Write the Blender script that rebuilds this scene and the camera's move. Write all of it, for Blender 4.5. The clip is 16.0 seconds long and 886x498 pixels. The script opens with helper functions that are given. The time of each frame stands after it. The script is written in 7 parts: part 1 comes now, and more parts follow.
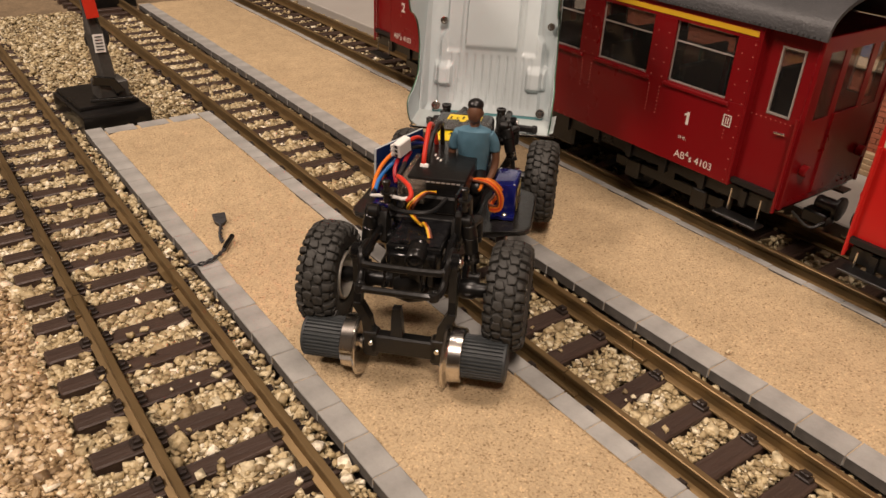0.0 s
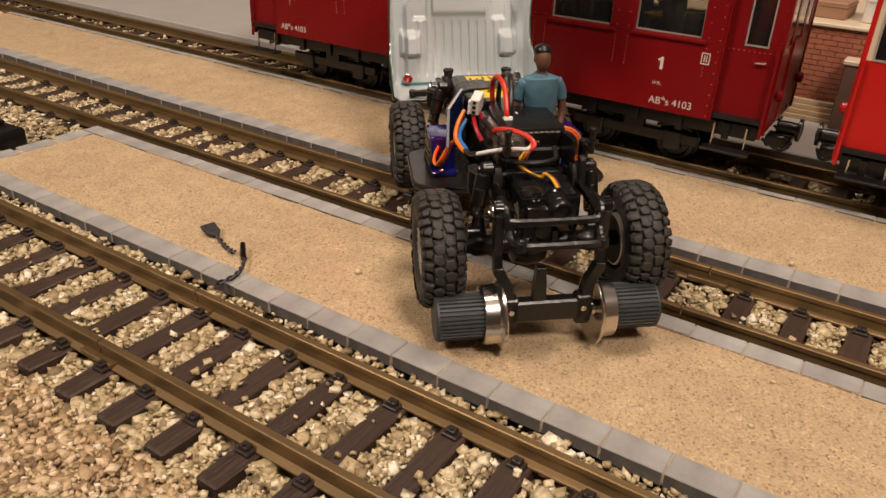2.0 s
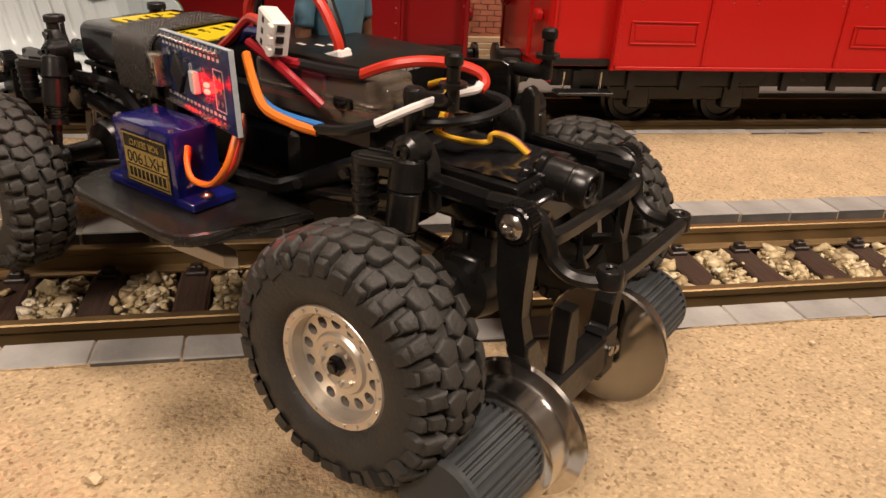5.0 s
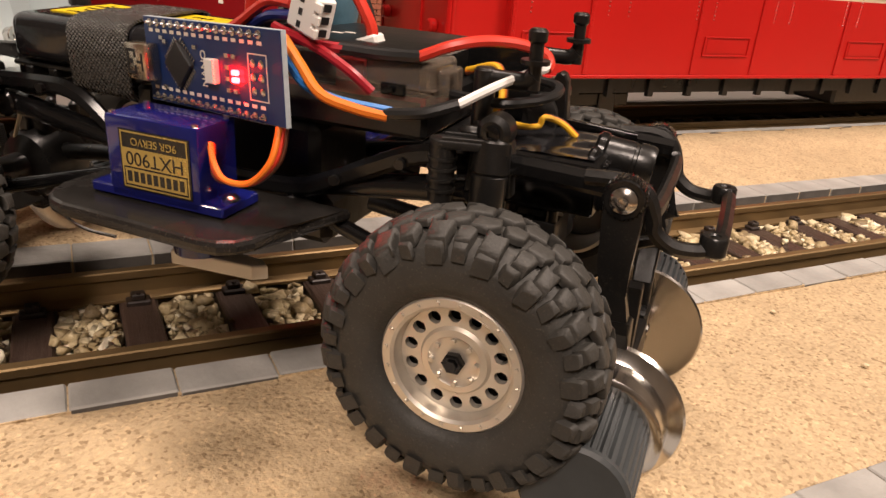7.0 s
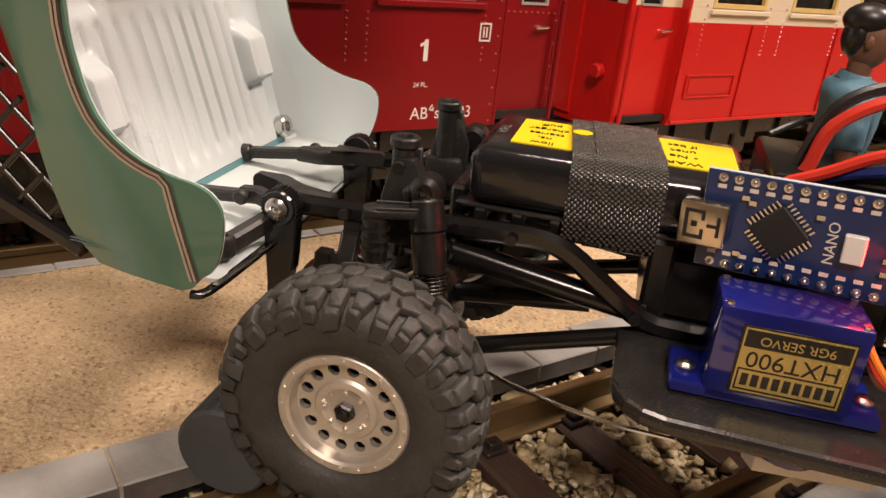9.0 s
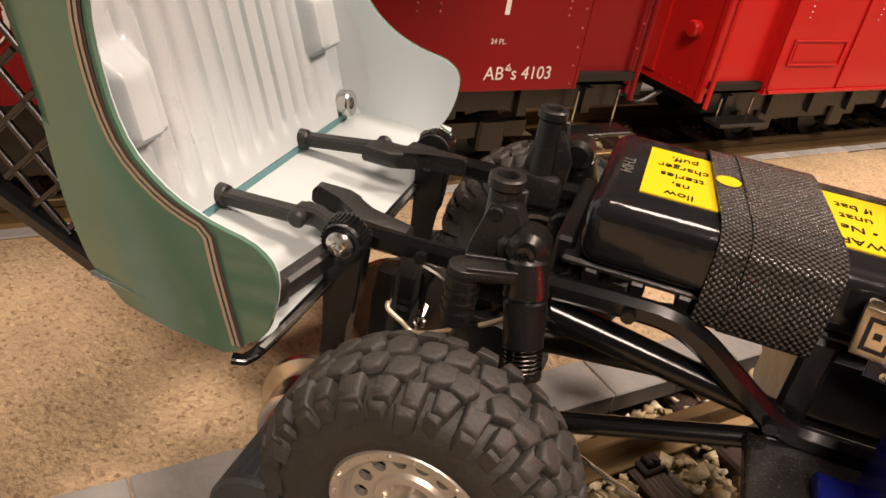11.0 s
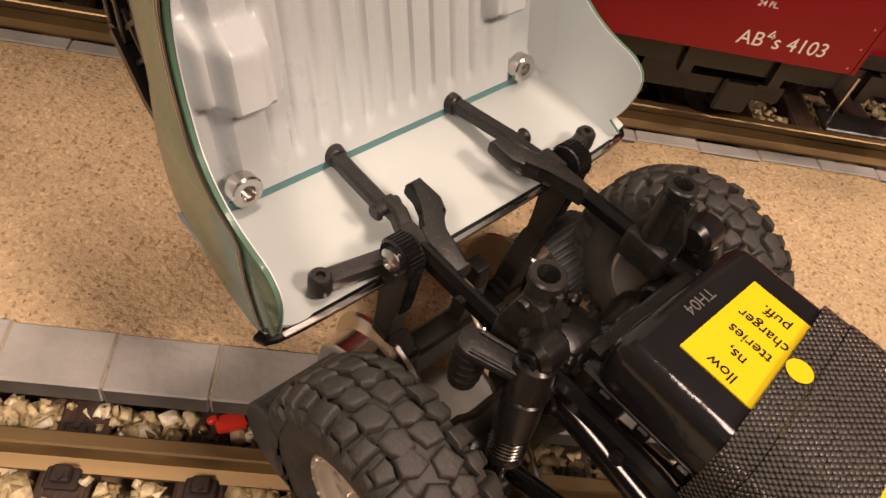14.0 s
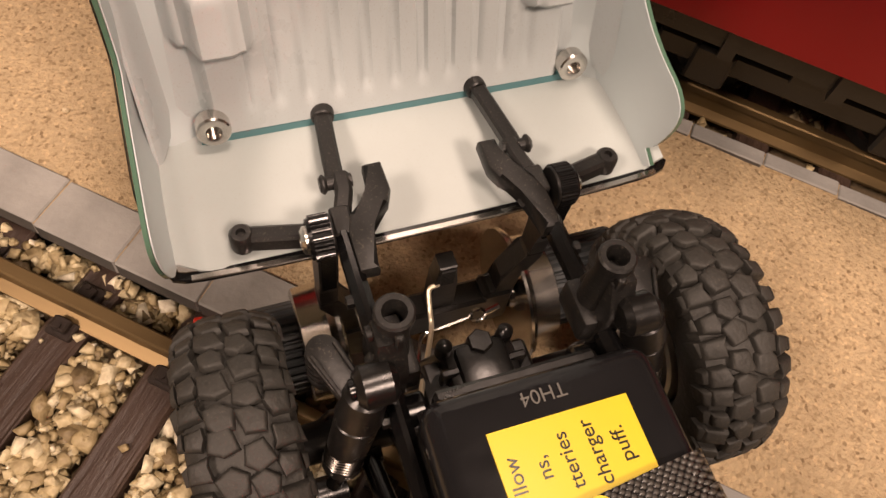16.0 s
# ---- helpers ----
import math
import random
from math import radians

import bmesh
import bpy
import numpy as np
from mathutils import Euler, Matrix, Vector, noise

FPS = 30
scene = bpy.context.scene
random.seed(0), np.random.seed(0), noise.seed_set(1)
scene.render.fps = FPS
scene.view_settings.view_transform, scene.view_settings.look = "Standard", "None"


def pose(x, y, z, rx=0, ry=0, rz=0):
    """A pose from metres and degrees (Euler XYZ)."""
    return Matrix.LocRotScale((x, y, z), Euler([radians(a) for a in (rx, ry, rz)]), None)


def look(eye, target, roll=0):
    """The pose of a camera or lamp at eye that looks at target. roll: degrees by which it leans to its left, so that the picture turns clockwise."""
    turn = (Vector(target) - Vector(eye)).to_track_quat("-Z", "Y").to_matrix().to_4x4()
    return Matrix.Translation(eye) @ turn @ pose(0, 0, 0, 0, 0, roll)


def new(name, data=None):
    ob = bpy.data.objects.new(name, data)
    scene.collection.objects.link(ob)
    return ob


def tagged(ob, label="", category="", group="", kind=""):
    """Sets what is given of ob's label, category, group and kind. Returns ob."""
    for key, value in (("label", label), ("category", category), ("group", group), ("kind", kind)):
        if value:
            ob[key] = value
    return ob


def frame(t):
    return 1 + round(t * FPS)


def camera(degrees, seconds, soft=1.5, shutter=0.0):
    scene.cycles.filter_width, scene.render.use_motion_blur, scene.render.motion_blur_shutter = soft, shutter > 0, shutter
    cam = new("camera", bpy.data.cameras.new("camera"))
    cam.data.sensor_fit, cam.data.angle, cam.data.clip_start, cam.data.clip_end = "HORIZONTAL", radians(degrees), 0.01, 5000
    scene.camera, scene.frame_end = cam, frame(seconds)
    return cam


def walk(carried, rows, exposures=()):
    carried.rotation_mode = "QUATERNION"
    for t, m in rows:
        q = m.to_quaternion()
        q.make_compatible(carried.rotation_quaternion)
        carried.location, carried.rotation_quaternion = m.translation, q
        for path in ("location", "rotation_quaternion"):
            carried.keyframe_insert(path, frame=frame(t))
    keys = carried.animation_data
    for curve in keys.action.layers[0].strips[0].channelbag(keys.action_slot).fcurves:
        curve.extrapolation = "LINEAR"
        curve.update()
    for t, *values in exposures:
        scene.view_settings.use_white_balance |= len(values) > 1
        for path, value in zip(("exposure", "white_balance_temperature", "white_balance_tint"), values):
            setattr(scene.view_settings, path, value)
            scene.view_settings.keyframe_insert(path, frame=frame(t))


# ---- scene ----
cam = camera(60.8, 16.0)
PATH = [
    (0, (-0.25126, 0.08287, 0.22340), (-0.09301, 0.29031, 0.07533), 2.75),
    (0.5, (-0.27855, 0.11198, 0.21603), (-0.10502, 0.30916, 0.07110), 3.02),
    (1, (-0.30515, 0.14133, 0.20676), (-0.11601, 0.32577, 0.06462), 2.81),
    (1.5, (-0.32912, 0.17211, 0.19306), (-0.12257, 0.33918, 0.05369), 2.60),
    (2, (-0.34579, 0.20457, 0.18061), (-0.12030, 0.34653, 0.04277), 2.59),
    (2.5, (-0.34895, 0.24754, 0.17353), (-0.10691, 0.36065, 0.03707), 2.58),
    (3, (-0.32953, 0.28812, 0.15308), (-0.07546, 0.37076, 0.01663), 2.51),
    (3.5, (-0.27939, 0.30992, 0.13159), (-0.01653, 0.35903, -0.00441), 2.47),
    (4, (-0.25668, 0.32852, 0.11961), (0.01124, 0.34002, -0.01487), 2.70),
    (4.5, (-0.24240, 0.35589, 0.11732), (0.02570, 0.32906, -0.01460), 2.90),
    (4.7, (-0.23502, 0.36126, 0.11561), (0.03206, 0.32137, -0.01507), 2.95),
    (6.8, (-0.20961, 0.40817, 0.09960), (0.03680, 0.28078, -0.01466), 5.24),
    (7, (-0.20636, 0.41472, 0.09937), (0.03887, 0.28466, -0.01441), 5.11),
    (7.5, (-0.18953, 0.44497, 0.10383), (0.04998, 0.30534, -0.01079), 5.11),
    (8, (-0.16515, 0.47234, 0.11216), (0.07024, 0.32559, -0.00211), 4.90),
    (8.5, (-0.13415, 0.48963, 0.11615), (0.09711, 0.33540, 0.00331), 5.28),
    (9, (-0.10690, 0.50601, 0.11166), (0.11843, 0.34545, -0.00429), 6.08),
    (9.2, (-0.09839, 0.51171, 0.10783), (0.12459, 0.34967, -0.01060), 6.45),
    (11.3, (-0.06958, 0.49600, 0.12747), (0.14591, 0.35910, -0.03010), 10.66),
    (11.5, (-0.06902, 0.49586, 0.13256), (0.14692, 0.36523, -0.02963), 10.91),
    (12, (-0.06652, 0.49009, 0.14555), (0.14895, 0.37528, -0.02879), 11.59),
    (12.5, (-0.06553, 0.48151, 0.15364), (0.14686, 0.38174, -0.03327), 12.99),
    (13, (-0.05938, 0.47155, 0.15550), (0.14842, 0.38947, -0.04471), 14.28),
    (13.5, (-0.05243, 0.47465, 0.15864), (0.15037, 0.41236, -0.05348), 15.38),
    (14, (-0.05392, 0.46248, 0.15420), (0.14094, 0.41968, -0.06984), 16.80),
    (14.5, (-0.05292, 0.45344, 0.16305), (0.13399, 0.43124, -0.07055), 17.50),
    (15, (-0.04891, 0.44163, 0.16756), (0.12711, 0.43930, -0.07536), 17.40),
    (15.5, (-0.03986, 0.43276, 0.16917), (0.12413, 0.44793, -0.08159), 16.23),
    (16, (-0.02873, 0.41951, 0.16555), (0.12276, 0.45008, -0.09158), 14.37),
]
walk(cam, [(t, look(eye, target, roll)) for t, eye, target, roll in PATH],
     exposures=[(0, -0.30, 6400, 10), (2.0, -0.32, 6400, 10), (4.5, -0.07, 6450, 10), (7.5, 0.32, 6300, 11), (9.0, 0.34, 6350, 12), (11.5, 0.24, 6500, 14),
                (13.0, 0.06, 6750, 16), (15.0, -0.09, 7000, 18), (16.0, -0.13, 7000, 18)])


# ---- light ----
world = bpy.data.worlds.new("room_light")
scene.world = world
world.use_nodes = True
world.node_tree.nodes["Background"].inputs[0].default_value = (1.0, 0.87, 0.72, 1)
world.node_tree.nodes["Background"].inputs[1].default_value = 0.25


def area_lamp(name, eye, target, size, watts, color=(1.0, 0.80, 0.665), size_y=None):
    data = bpy.data.lights.new(name, "AREA")
    data.energy, data.color, data.size = watts, color, size
    if size_y:
        data.shape, data.size_y = "RECTANGLE", size_y
    ob = new(name, data)
    ob.matrix_world = look(eye, target)
    return tagged(ob, "warm ceiling lamp of the room", "lamp", kind="structure")


area_lamp("ceiling_lamp_1", (0.25, 0.30, 2.0), (0.0, 0.4, 0.0), 0.45, 23)
area_lamp("ceiling_lamp_2", (-1.35, 1.25, 1.75), (0.0, 0.4, 0.0), 0.5, 43)
area_lamp("ceiling_lamp_3", (-0.9, -0.8, 1.9), (0.0, 0.4, 0.0), 0.4, 50)


# ---- materials ----
def node(nt, kind, **values):
    n = nt.nodes.new(kind)
    for k, v in values.items():
        n.inputs[k.replace("_", " ")].default_value = v
    return n


def mat(name, color, rough=0.5, metal=0.0, scale=200.0, vary=0.25, bump=0.0, bump_scale=None, spec=0.5,
        second=None, coat=0.0, stretch=(1, 1, 1), rvary=0.15, piece=0.0, trans=0.0, ior=1.45, dust=0.0):
    """Principled surface with two scales of variation in colour and gloss, fine relief and optional dust."""
    m = bpy.data.materials.new(name)
    m.use_nodes = True
    nt = m.node_tree
    b = nt.nodes["Principled BSDF"]
    tc = nt.nodes.new("ShaderNodeTexCoord")
    mp = nt.nodes.new("ShaderNodeMapping")
    mp.inputs["Scale"].default_value = stretch
    nt.links.new(tc.outputs["Object"], mp.inputs[0])
    fine = node(nt, "ShaderNodeTexNoise", Scale=scale, Detail=5.0, Roughness=0.6)
    wide = node(nt, "ShaderNodeTexNoise", Scale=scale * 0.13, Detail=3.0)
    nt.links.new(mp.outputs[0], fine.inputs["Vector"])
    nt.links.new(mp.outputs[0], wide.inputs["Vector"])
    add = nt.nodes.new("ShaderNodeMath")
    add.operation = "MULTIPLY_ADD"
    add.inputs[1].default_value = 0.55
    nt.links.new(fine.outputs[0], add.inputs[0])
    half = nt.nodes.new("ShaderNodeMath")
    half.operation = "MULTIPLY"
    half.inputs[1].default_value = 0.45
    nt.links.new(wide.outputs[0], half.inputs[0])
    nt.links.new(half.outputs[0], add.inputs[2])
    ramp = nt.nodes.new("ShaderNodeValToRGB")
    lo = tuple(max(0, c * (1 - vary)) for c in color)
    hi = second or tuple(min(1, c * (1 + vary)) for c in color)
    ramp.color_ramp.elements[0].position, ramp.color_ramp.elements[1].position = 0.3, 0.7
    ramp.color_ramp.elements[0].color, ramp.color_ramp.elements[1].color = (*lo, 1), (*hi, 1)
    nt.links.new(add.outputs[0], ramp.inputs[0])
    out = ramp.outputs[0]
    if piece:
        info = nt.nodes.new("ShaderNodeObjectInfo")
        hsv = nt.nodes.new("ShaderNodeHueSaturation")
        rng = nt.nodes.new("ShaderNodeMapRange")
        rng.inputs["To Min"].default_value, rng.inputs["To Max"].default_value = 1 - piece, 1 + piece
        nt.links.new(info.outputs["Random"], rng.inputs[0])
        nt.links.new(rng.outputs[0], hsv.inputs["Value"])
        nt.links.new(out, hsv.inputs["Color"])
        out = hsv.outputs[0]
    if dust:
        specks = node(nt, "ShaderNodeTexNoise", Scale=2600.0, Detail=2.0)
        nt.links.new(tc.outputs["Object"], specks.inputs["Vector"])
        keep = nt.nodes.new("ShaderNodeMapRange")
        keep.inputs["From Min"].default_value, keep.inputs["From Max"].default_value = 0.60, 0.78
        keep.inputs["To Max"].default_value = dust
        nt.links.new(specks.outputs[0], keep.inputs[0])
        mix = nt.nodes.new("ShaderNodeMixRGB")
        mix.inputs[2].default_value = (0.3, 0.25, 0.19, 1)
        nt.links.new(keep.outputs[0], mix.inputs[0])
        nt.links.new(out, mix.inputs[1])
        out = mix.outputs[0]
    nt.links.new(out, b.inputs["Base Color"])
    rr = nt.nodes.new("ShaderNodeMapRange")
    rr.inputs["To Min"].default_value, rr.inputs["To Max"].default_value = max(0.02, rough - rvary), min(1, rough + rvary)
    nt.links.new(add.outputs[0], rr.inputs[0])
    nt.links.new(rr.outputs[0], b.inputs["Roughness"])
    b.inputs["Metallic"].default_value = metal
    b.inputs["Specular IOR Level"].default_value = spec
    b.inputs["Coat Weight"].default_value = coat
    b.inputs["Coat Roughness"].default_value = 0.12
    b.inputs["Transmission Weight"].default_value = trans
    b.inputs["IOR"].default_value = ior
    if bump:
        bn = nt.nodes.new("ShaderNodeBump")
        bn.inputs["Strength"].default_value = bump
        bn.inputs["Distance"].default_value = 0.001
        src = fine
        if bump_scale:
            src = node(nt, "ShaderNodeTexNoise", Scale=bump_scale, Detail=4.0)
            nt.links.new(mp.outputs[0], src.inputs["Vector"])
        nt.links.new(src.outputs[0], bn.inputs["Height"])
        nt.links.new(bn.outputs[0], b.inputs["Normal"])
    return m


def gravel_material(name, tint):
    m = bpy.data.materials.new(name)
    m.use_nodes = True
    nt = m.node_tree
    b = nt.nodes["Principled BSDF"]
    geo = nt.nodes.new("ShaderNodeNewGeometry")
    ramp = nt.nodes.new("ShaderNodeValToRGB")
    e = ramp.color_ramp.elements
    e[0].position, e[0].color = 0.0, (0.20 * tint[0], 0.145 * tint[1], 0.08 * tint[2], 1)
    e[1].position, e[1].color = 1.0, (0.92, 0.85, 0.68, 1)
    for p, c in ((0.2, (0.40, 0.31, 0.175)), (0.55, (0.60, 0.49, 0.30)), (0.8, (0.72, 0.615, 0.42)), (0.93, (0.82, 0.74, 0.56))):
        x = e.new(p)
        x.color = (*(u * v for u, v in zip(c, tint)), 1)
    nt.links.new(geo.outputs["Random Per Island"], ramp.inputs[0])
    tc = nt.nodes.new("ShaderNodeTexCoord")
    n = node(nt, "ShaderNodeTexNoise", Scale=600.0, Detail=5.0)
    nt.links.new(tc.outputs["Object"], n.inputs["Vector"])
    mix = nt.nodes.new("ShaderNodeMixRGB")
    mix.blend_type = "MULTIPLY"
    mix.inputs[0].default_value = 0.55
    r2 = nt.nodes.new("ShaderNodeValToRGB")
    r2.color_ramp.elements[0].position, r2.color_ramp.elements[0].color = 0.3, (0.45, 0.38, 0.3, 1)
    r2.color_ramp.elements[1].position, r2.color_ramp.elements[1].color = 0.62, (1, 1, 1, 1)
    nt.links.new(n.outputs[0], r2.inputs[0])
    nt.links.new(ramp.outputs[0], mix.inputs[1])
    nt.links.new(r2.outputs[0], mix.inputs[2])
    nt.links.new(mix.outputs[0], b.inputs["Base Color"])
    b.inputs["Roughness"].default_value = 0.55
    bn = nt.nodes.new("ShaderNodeBump")
    bn.inputs["Strength"].default_value, bn.inputs["Distance"].default_value = 0.6, 0.001
    nt.links.new(n.outputs[0], bn.inputs["Height"])
    nt.links.new(bn.outputs[0], b.inputs["Normal"])
    return m


def sand_material():
    """Glued sand: fine grains with darker and paler specks and wide stains."""
    m = mat("sand", (0.445, 0.340, 0.208), 0.9, scale=55, vary=0.17, bump=1.0, bump_scale=760, spec=0.2)
    nt = m.node_tree
    b = nt.nodes["Principled BSDF"]
    tc = nt.nodes.new("ShaderNodeTexCoord")
    vor = node(nt, "ShaderNodeTexVoronoi", Scale=1150.0)
    nt.links.new(tc.outputs["Object"], vor.inputs["Vector"])
    ramp = nt.nodes.new("ShaderNodeValToRGB")
    e = ramp.color_ramp.elements
    e[0].position, e[0].color = 0.0, (0.42, 0.36, 0.31, 1)
    e[1].position, e[1].color = 1.0, (1.35, 1.3, 1.25, 1)
    for p, c in ((0.08, (0.72, 0.68, 0.63)), (0.3, (0.95, 0.94, 0.92)), (0.5, (1, 1, 1)), (0.9, (1.08, 1.06, 1.02))):
        e.new(p).color = (*c, 1)
    sep = nt.nodes.new("ShaderNodeSeparateColor")
    nt.links.new(vor.outputs["Color"], sep.inputs[0])
    nt.links.new(sep.outputs[0], ramp.inputs[0])
    mix = nt.nodes.new("ShaderNodeMixRGB")
    mix.blend_type, mix.inputs[0].default_value = "MULTIPLY", 0.80
    link = b.inputs["Base Color"].links[0]
    nt.links.new(link.from_socket, mix.inputs[1])
    nt.links.new(ramp.outputs[0], mix.inputs[2])
    nt.links.new(mix.outputs[0], b.inputs["Base Color"])
    return m


M_GRAVEL = gravel_material("crushed_stone", (0.90, 0.90, 0.84))
M_GRAVEL2 = gravel_material("brown_crushed_stone", (0.84, 0.76, 0.68))
M_SAND = sand_material()
# Bed colour is darkened to stand for shadow in the gaps between stones.
M_BED = mat("ballast_bed", (0.20, 0.145, 0.085), 0.9, scale=300, vary=0.5, bump=0.8, bump_scale=250)
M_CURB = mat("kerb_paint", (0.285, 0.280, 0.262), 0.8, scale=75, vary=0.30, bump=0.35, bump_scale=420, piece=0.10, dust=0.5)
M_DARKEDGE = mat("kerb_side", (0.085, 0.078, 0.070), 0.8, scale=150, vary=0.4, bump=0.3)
M_SLEEPER = mat("sleeper_plastic", (0.046, 0.028, 0.021), 0.44, scale=260, vary=0.45, bump=1.0, stretch=(0.12, 1, 1), piece=0.12, dust=0.3)
M_RAIL = mat("weathered_brass", (0.20, 0.135, 0.062), 0.44, metal=0.65, scale=90, vary=0.35, bump=0.08, stretch=(1, 0.15, 1))
M_CLIP = mat("clip_plastic", (0.022, 0.015, 0.012), 0.45, scale=300, vary=0.3)
M_RED1 = mat("dark_red_enamel", (0.170, 0.0045, 0.0065), 0.28, scale=12, vary=0.08, rvary=0.08, spec=0.35, coat=0.08)
M_RED2 = mat("bright_red_enamel", (0.46, 0.010, 0.008), 0.3, scale=12, vary=0.08, rvary=0.08, coat=0.15)
M_CREAM = mat("cream_enamel", (0.60, 0.50, 0.36), 0.35, scale=14, vary=0.06)
M_ROOF = mat("roof_plastic", (0.05, 0.05, 0.052), 0.42, scale=60, vary=0.2, bump=0.35, bump_scale=700)
M_CHASSIS = mat("black_plastic", (0.0064, 0.0062, 0.0059), 0.30, scale=160, vary=0.35, bump=0.14, bump_scale=260, dust=0.09, spec=0.6, rvary=0.10)
M_DUSTBLACK = mat("dusty_black_plastic", (0.012, 0.0115, 0.0108), 0.42, scale=160, vary=0.4, bump=0.16, bump_scale=260, dust=0.22, spec=0.5)
M_GLOSSBLACK = mat("gloss_black_plastic", (0.005, 0.005, 0.0052), 0.17, scale=130, vary=0.3, rvary=0.06, dust=0.04, spec=0.5, bump=0.05, bump_scale=200)
M_WHITE = mat("white_lettering", (0.62, 0.58, 0.52), 0.5, vary=0.08)
M_YELLOWLINE = mat("yellow_enamel", (0.62, 0.37, 0.02), 0.35, scale=30, vary=0.08)
M_STEEL = mat("bright_steel", (0.62, 0.59, 0.55), 0.2, metal=1.0, scale=300, vary=0.1, rvary=0.08)
M_GREYROAD = mat("grey_board", (0.36, 0.34, 0.31), 0.7, scale=25, vary=0.08)


# ---- mesh helpers ----
def part(name, bm, material, parent=None, label="", smooth=False, at=None):
    """Links a bmesh as one mesh object under a thing or under a part."""
    me = bpy.data.meshes.new(name)
    bmesh.ops.recalc_face_normals(bm, faces=bm.faces)
    bm.to_mesh(me)
    bm.free()
    if smooth:
        me.shade_smooth()
        me.set_sharp_from_angle(angle=radians(38))
    me.materials.append(material)
    ob = new(name, me)
    if parent:
        ob.parent = parent
    if at is not None:
        ob.matrix_basis = at
    if label:
        ob["label"] = label
    return ob


def piece(name, me, parent, m):
    ob = new(name, me)
    ob.parent, ob.matrix_basis = parent, m
    return ob


def box(bm, size, m=None, bevel=0.0, segs=1):
    r = bmesh.ops.create_cube(bm, size=1.0, matrix=(m or Matrix()) @ Matrix.Diagonal((*size, 1)))
    if bevel:
        edges = list({e for v in r["verts"] for e in v.link_edges})
        bmesh.ops.bevel(bm, geom=edges, offset=bevel, segments=segs, profile=0.5, affect="EDGES")


def box3(bm, x0, x1, y0, y1, z0, z1, bevel=0.0, segs=1):
    box(bm, (abs(x1 - x0), abs(y1 - y0), abs(z1 - z0)), Matrix.Translation(((x0 + x1) / 2, (y0 + y1) / 2, (z0 + z1) / 2)), bevel, segs)


def along(a, b):
    """A pose at a whose z axis points to b."""
    a, b = Vector(a), Vector(b)
    return Matrix.Translation(a) @ (b - a).to_track_quat("Z", "Y").to_matrix().to_4x4()


def lathe(bm, profile, segs=32, m=None, close=False):
    """Turns (radius, height) pairs about z."""
    m = m or Matrix()
    rings = []
    for r, z in profile:
        if r < 1e-6:
            rings.append([bm.verts.new(m @ Vector((0, 0, z)))] * segs)
        else:
            rings.append([bm.verts.new(m @ Vector((r * math.cos(2 * math.pi * i / segs), r * math.sin(2 * math.pi * i / segs), z))) for i in range(segs)])
    if close:
        rings.append(rings[0])
    for a, b in zip(rings, rings[1:]):
        for i in range(segs):
            j = (i + 1) % segs
            vs = []
            for v in (a[i], a[j], b[j], b[i]):
                if v not in vs:
                    vs.append(v)
            if len(vs) > 2:
                bm.faces.new(vs)


def rod(bm, a, b, r, r2=None, segs=12, bevel=0.0):
    n = (Vector(b) - Vector(a)).length
    r2 = r if r2 is None else r2
    c = bevel
    prof = [(0, 0), (r - c, 0), (r, c), (r2, n - c), (r2 - c, n), (0, n)] if c else [(0, 0), (r, 0), (r2, n), (0, n)]
    lathe(bm, prof, segs, along(a, b))


def curve_points(pts, steps=6):
    """Smooth points through the given ones."""
    p = [Vector(q) for q in pts]
    p = [2 * p[0] - p[1]] + p + [2 * p[-1] - p[-2]]
    out = []
    for i in range(1, len(p) - 2):
        for k in range(steps):
            t = k / steps
            a, b, c, d = p[i - 1], p[i], p[i + 1], p[i + 2]
            out.append(0.5 * (2 * b + (c - a) * t + (2 * a - 5 * b + 4 * c - d) * t * t + (3 * b - a - 3 * c + d) * t ** 3))
    out.append(p[-2])
    return out


def tube(bm, pts, r, segs=8, steps=6, smooth=True):
    """A round cable or bar through the points."""
    p = curve_points(pts, steps) if smooth else [Vector(q) for q in pts]
    n = len(p)
    up = Vector((0, 0, 1))
    rings = []
    for i in range(n):
        d = (p[min(i + 1, n - 1)] - p[max(i - 1, 0)]).normalized()
        x = up - d * up.dot(d)
        if x.length < 0.1:
            x = Vector((1, 0, 0)) - d * d.x
        x.normalize()
        up = x
        y = d.cross(x)
        rr = r(i / (n - 1)) if callable(r) else r
        rings.append([bm.verts.new(p[i] + rr * (x * math.cos(2 * math.pi * k / segs) + y * math.sin(2 * math.pi * k / segs))) for k in range(segs)])
    for a, b in zip(rings, rings[1:]):
        for k in range(segs):
            j = (k + 1) % segs
            bm.faces.new((a[k], a[j], b[j], b[k]))
    bm.faces.new(rings[0])
    bm.faces.new(rings[-1][::-1])


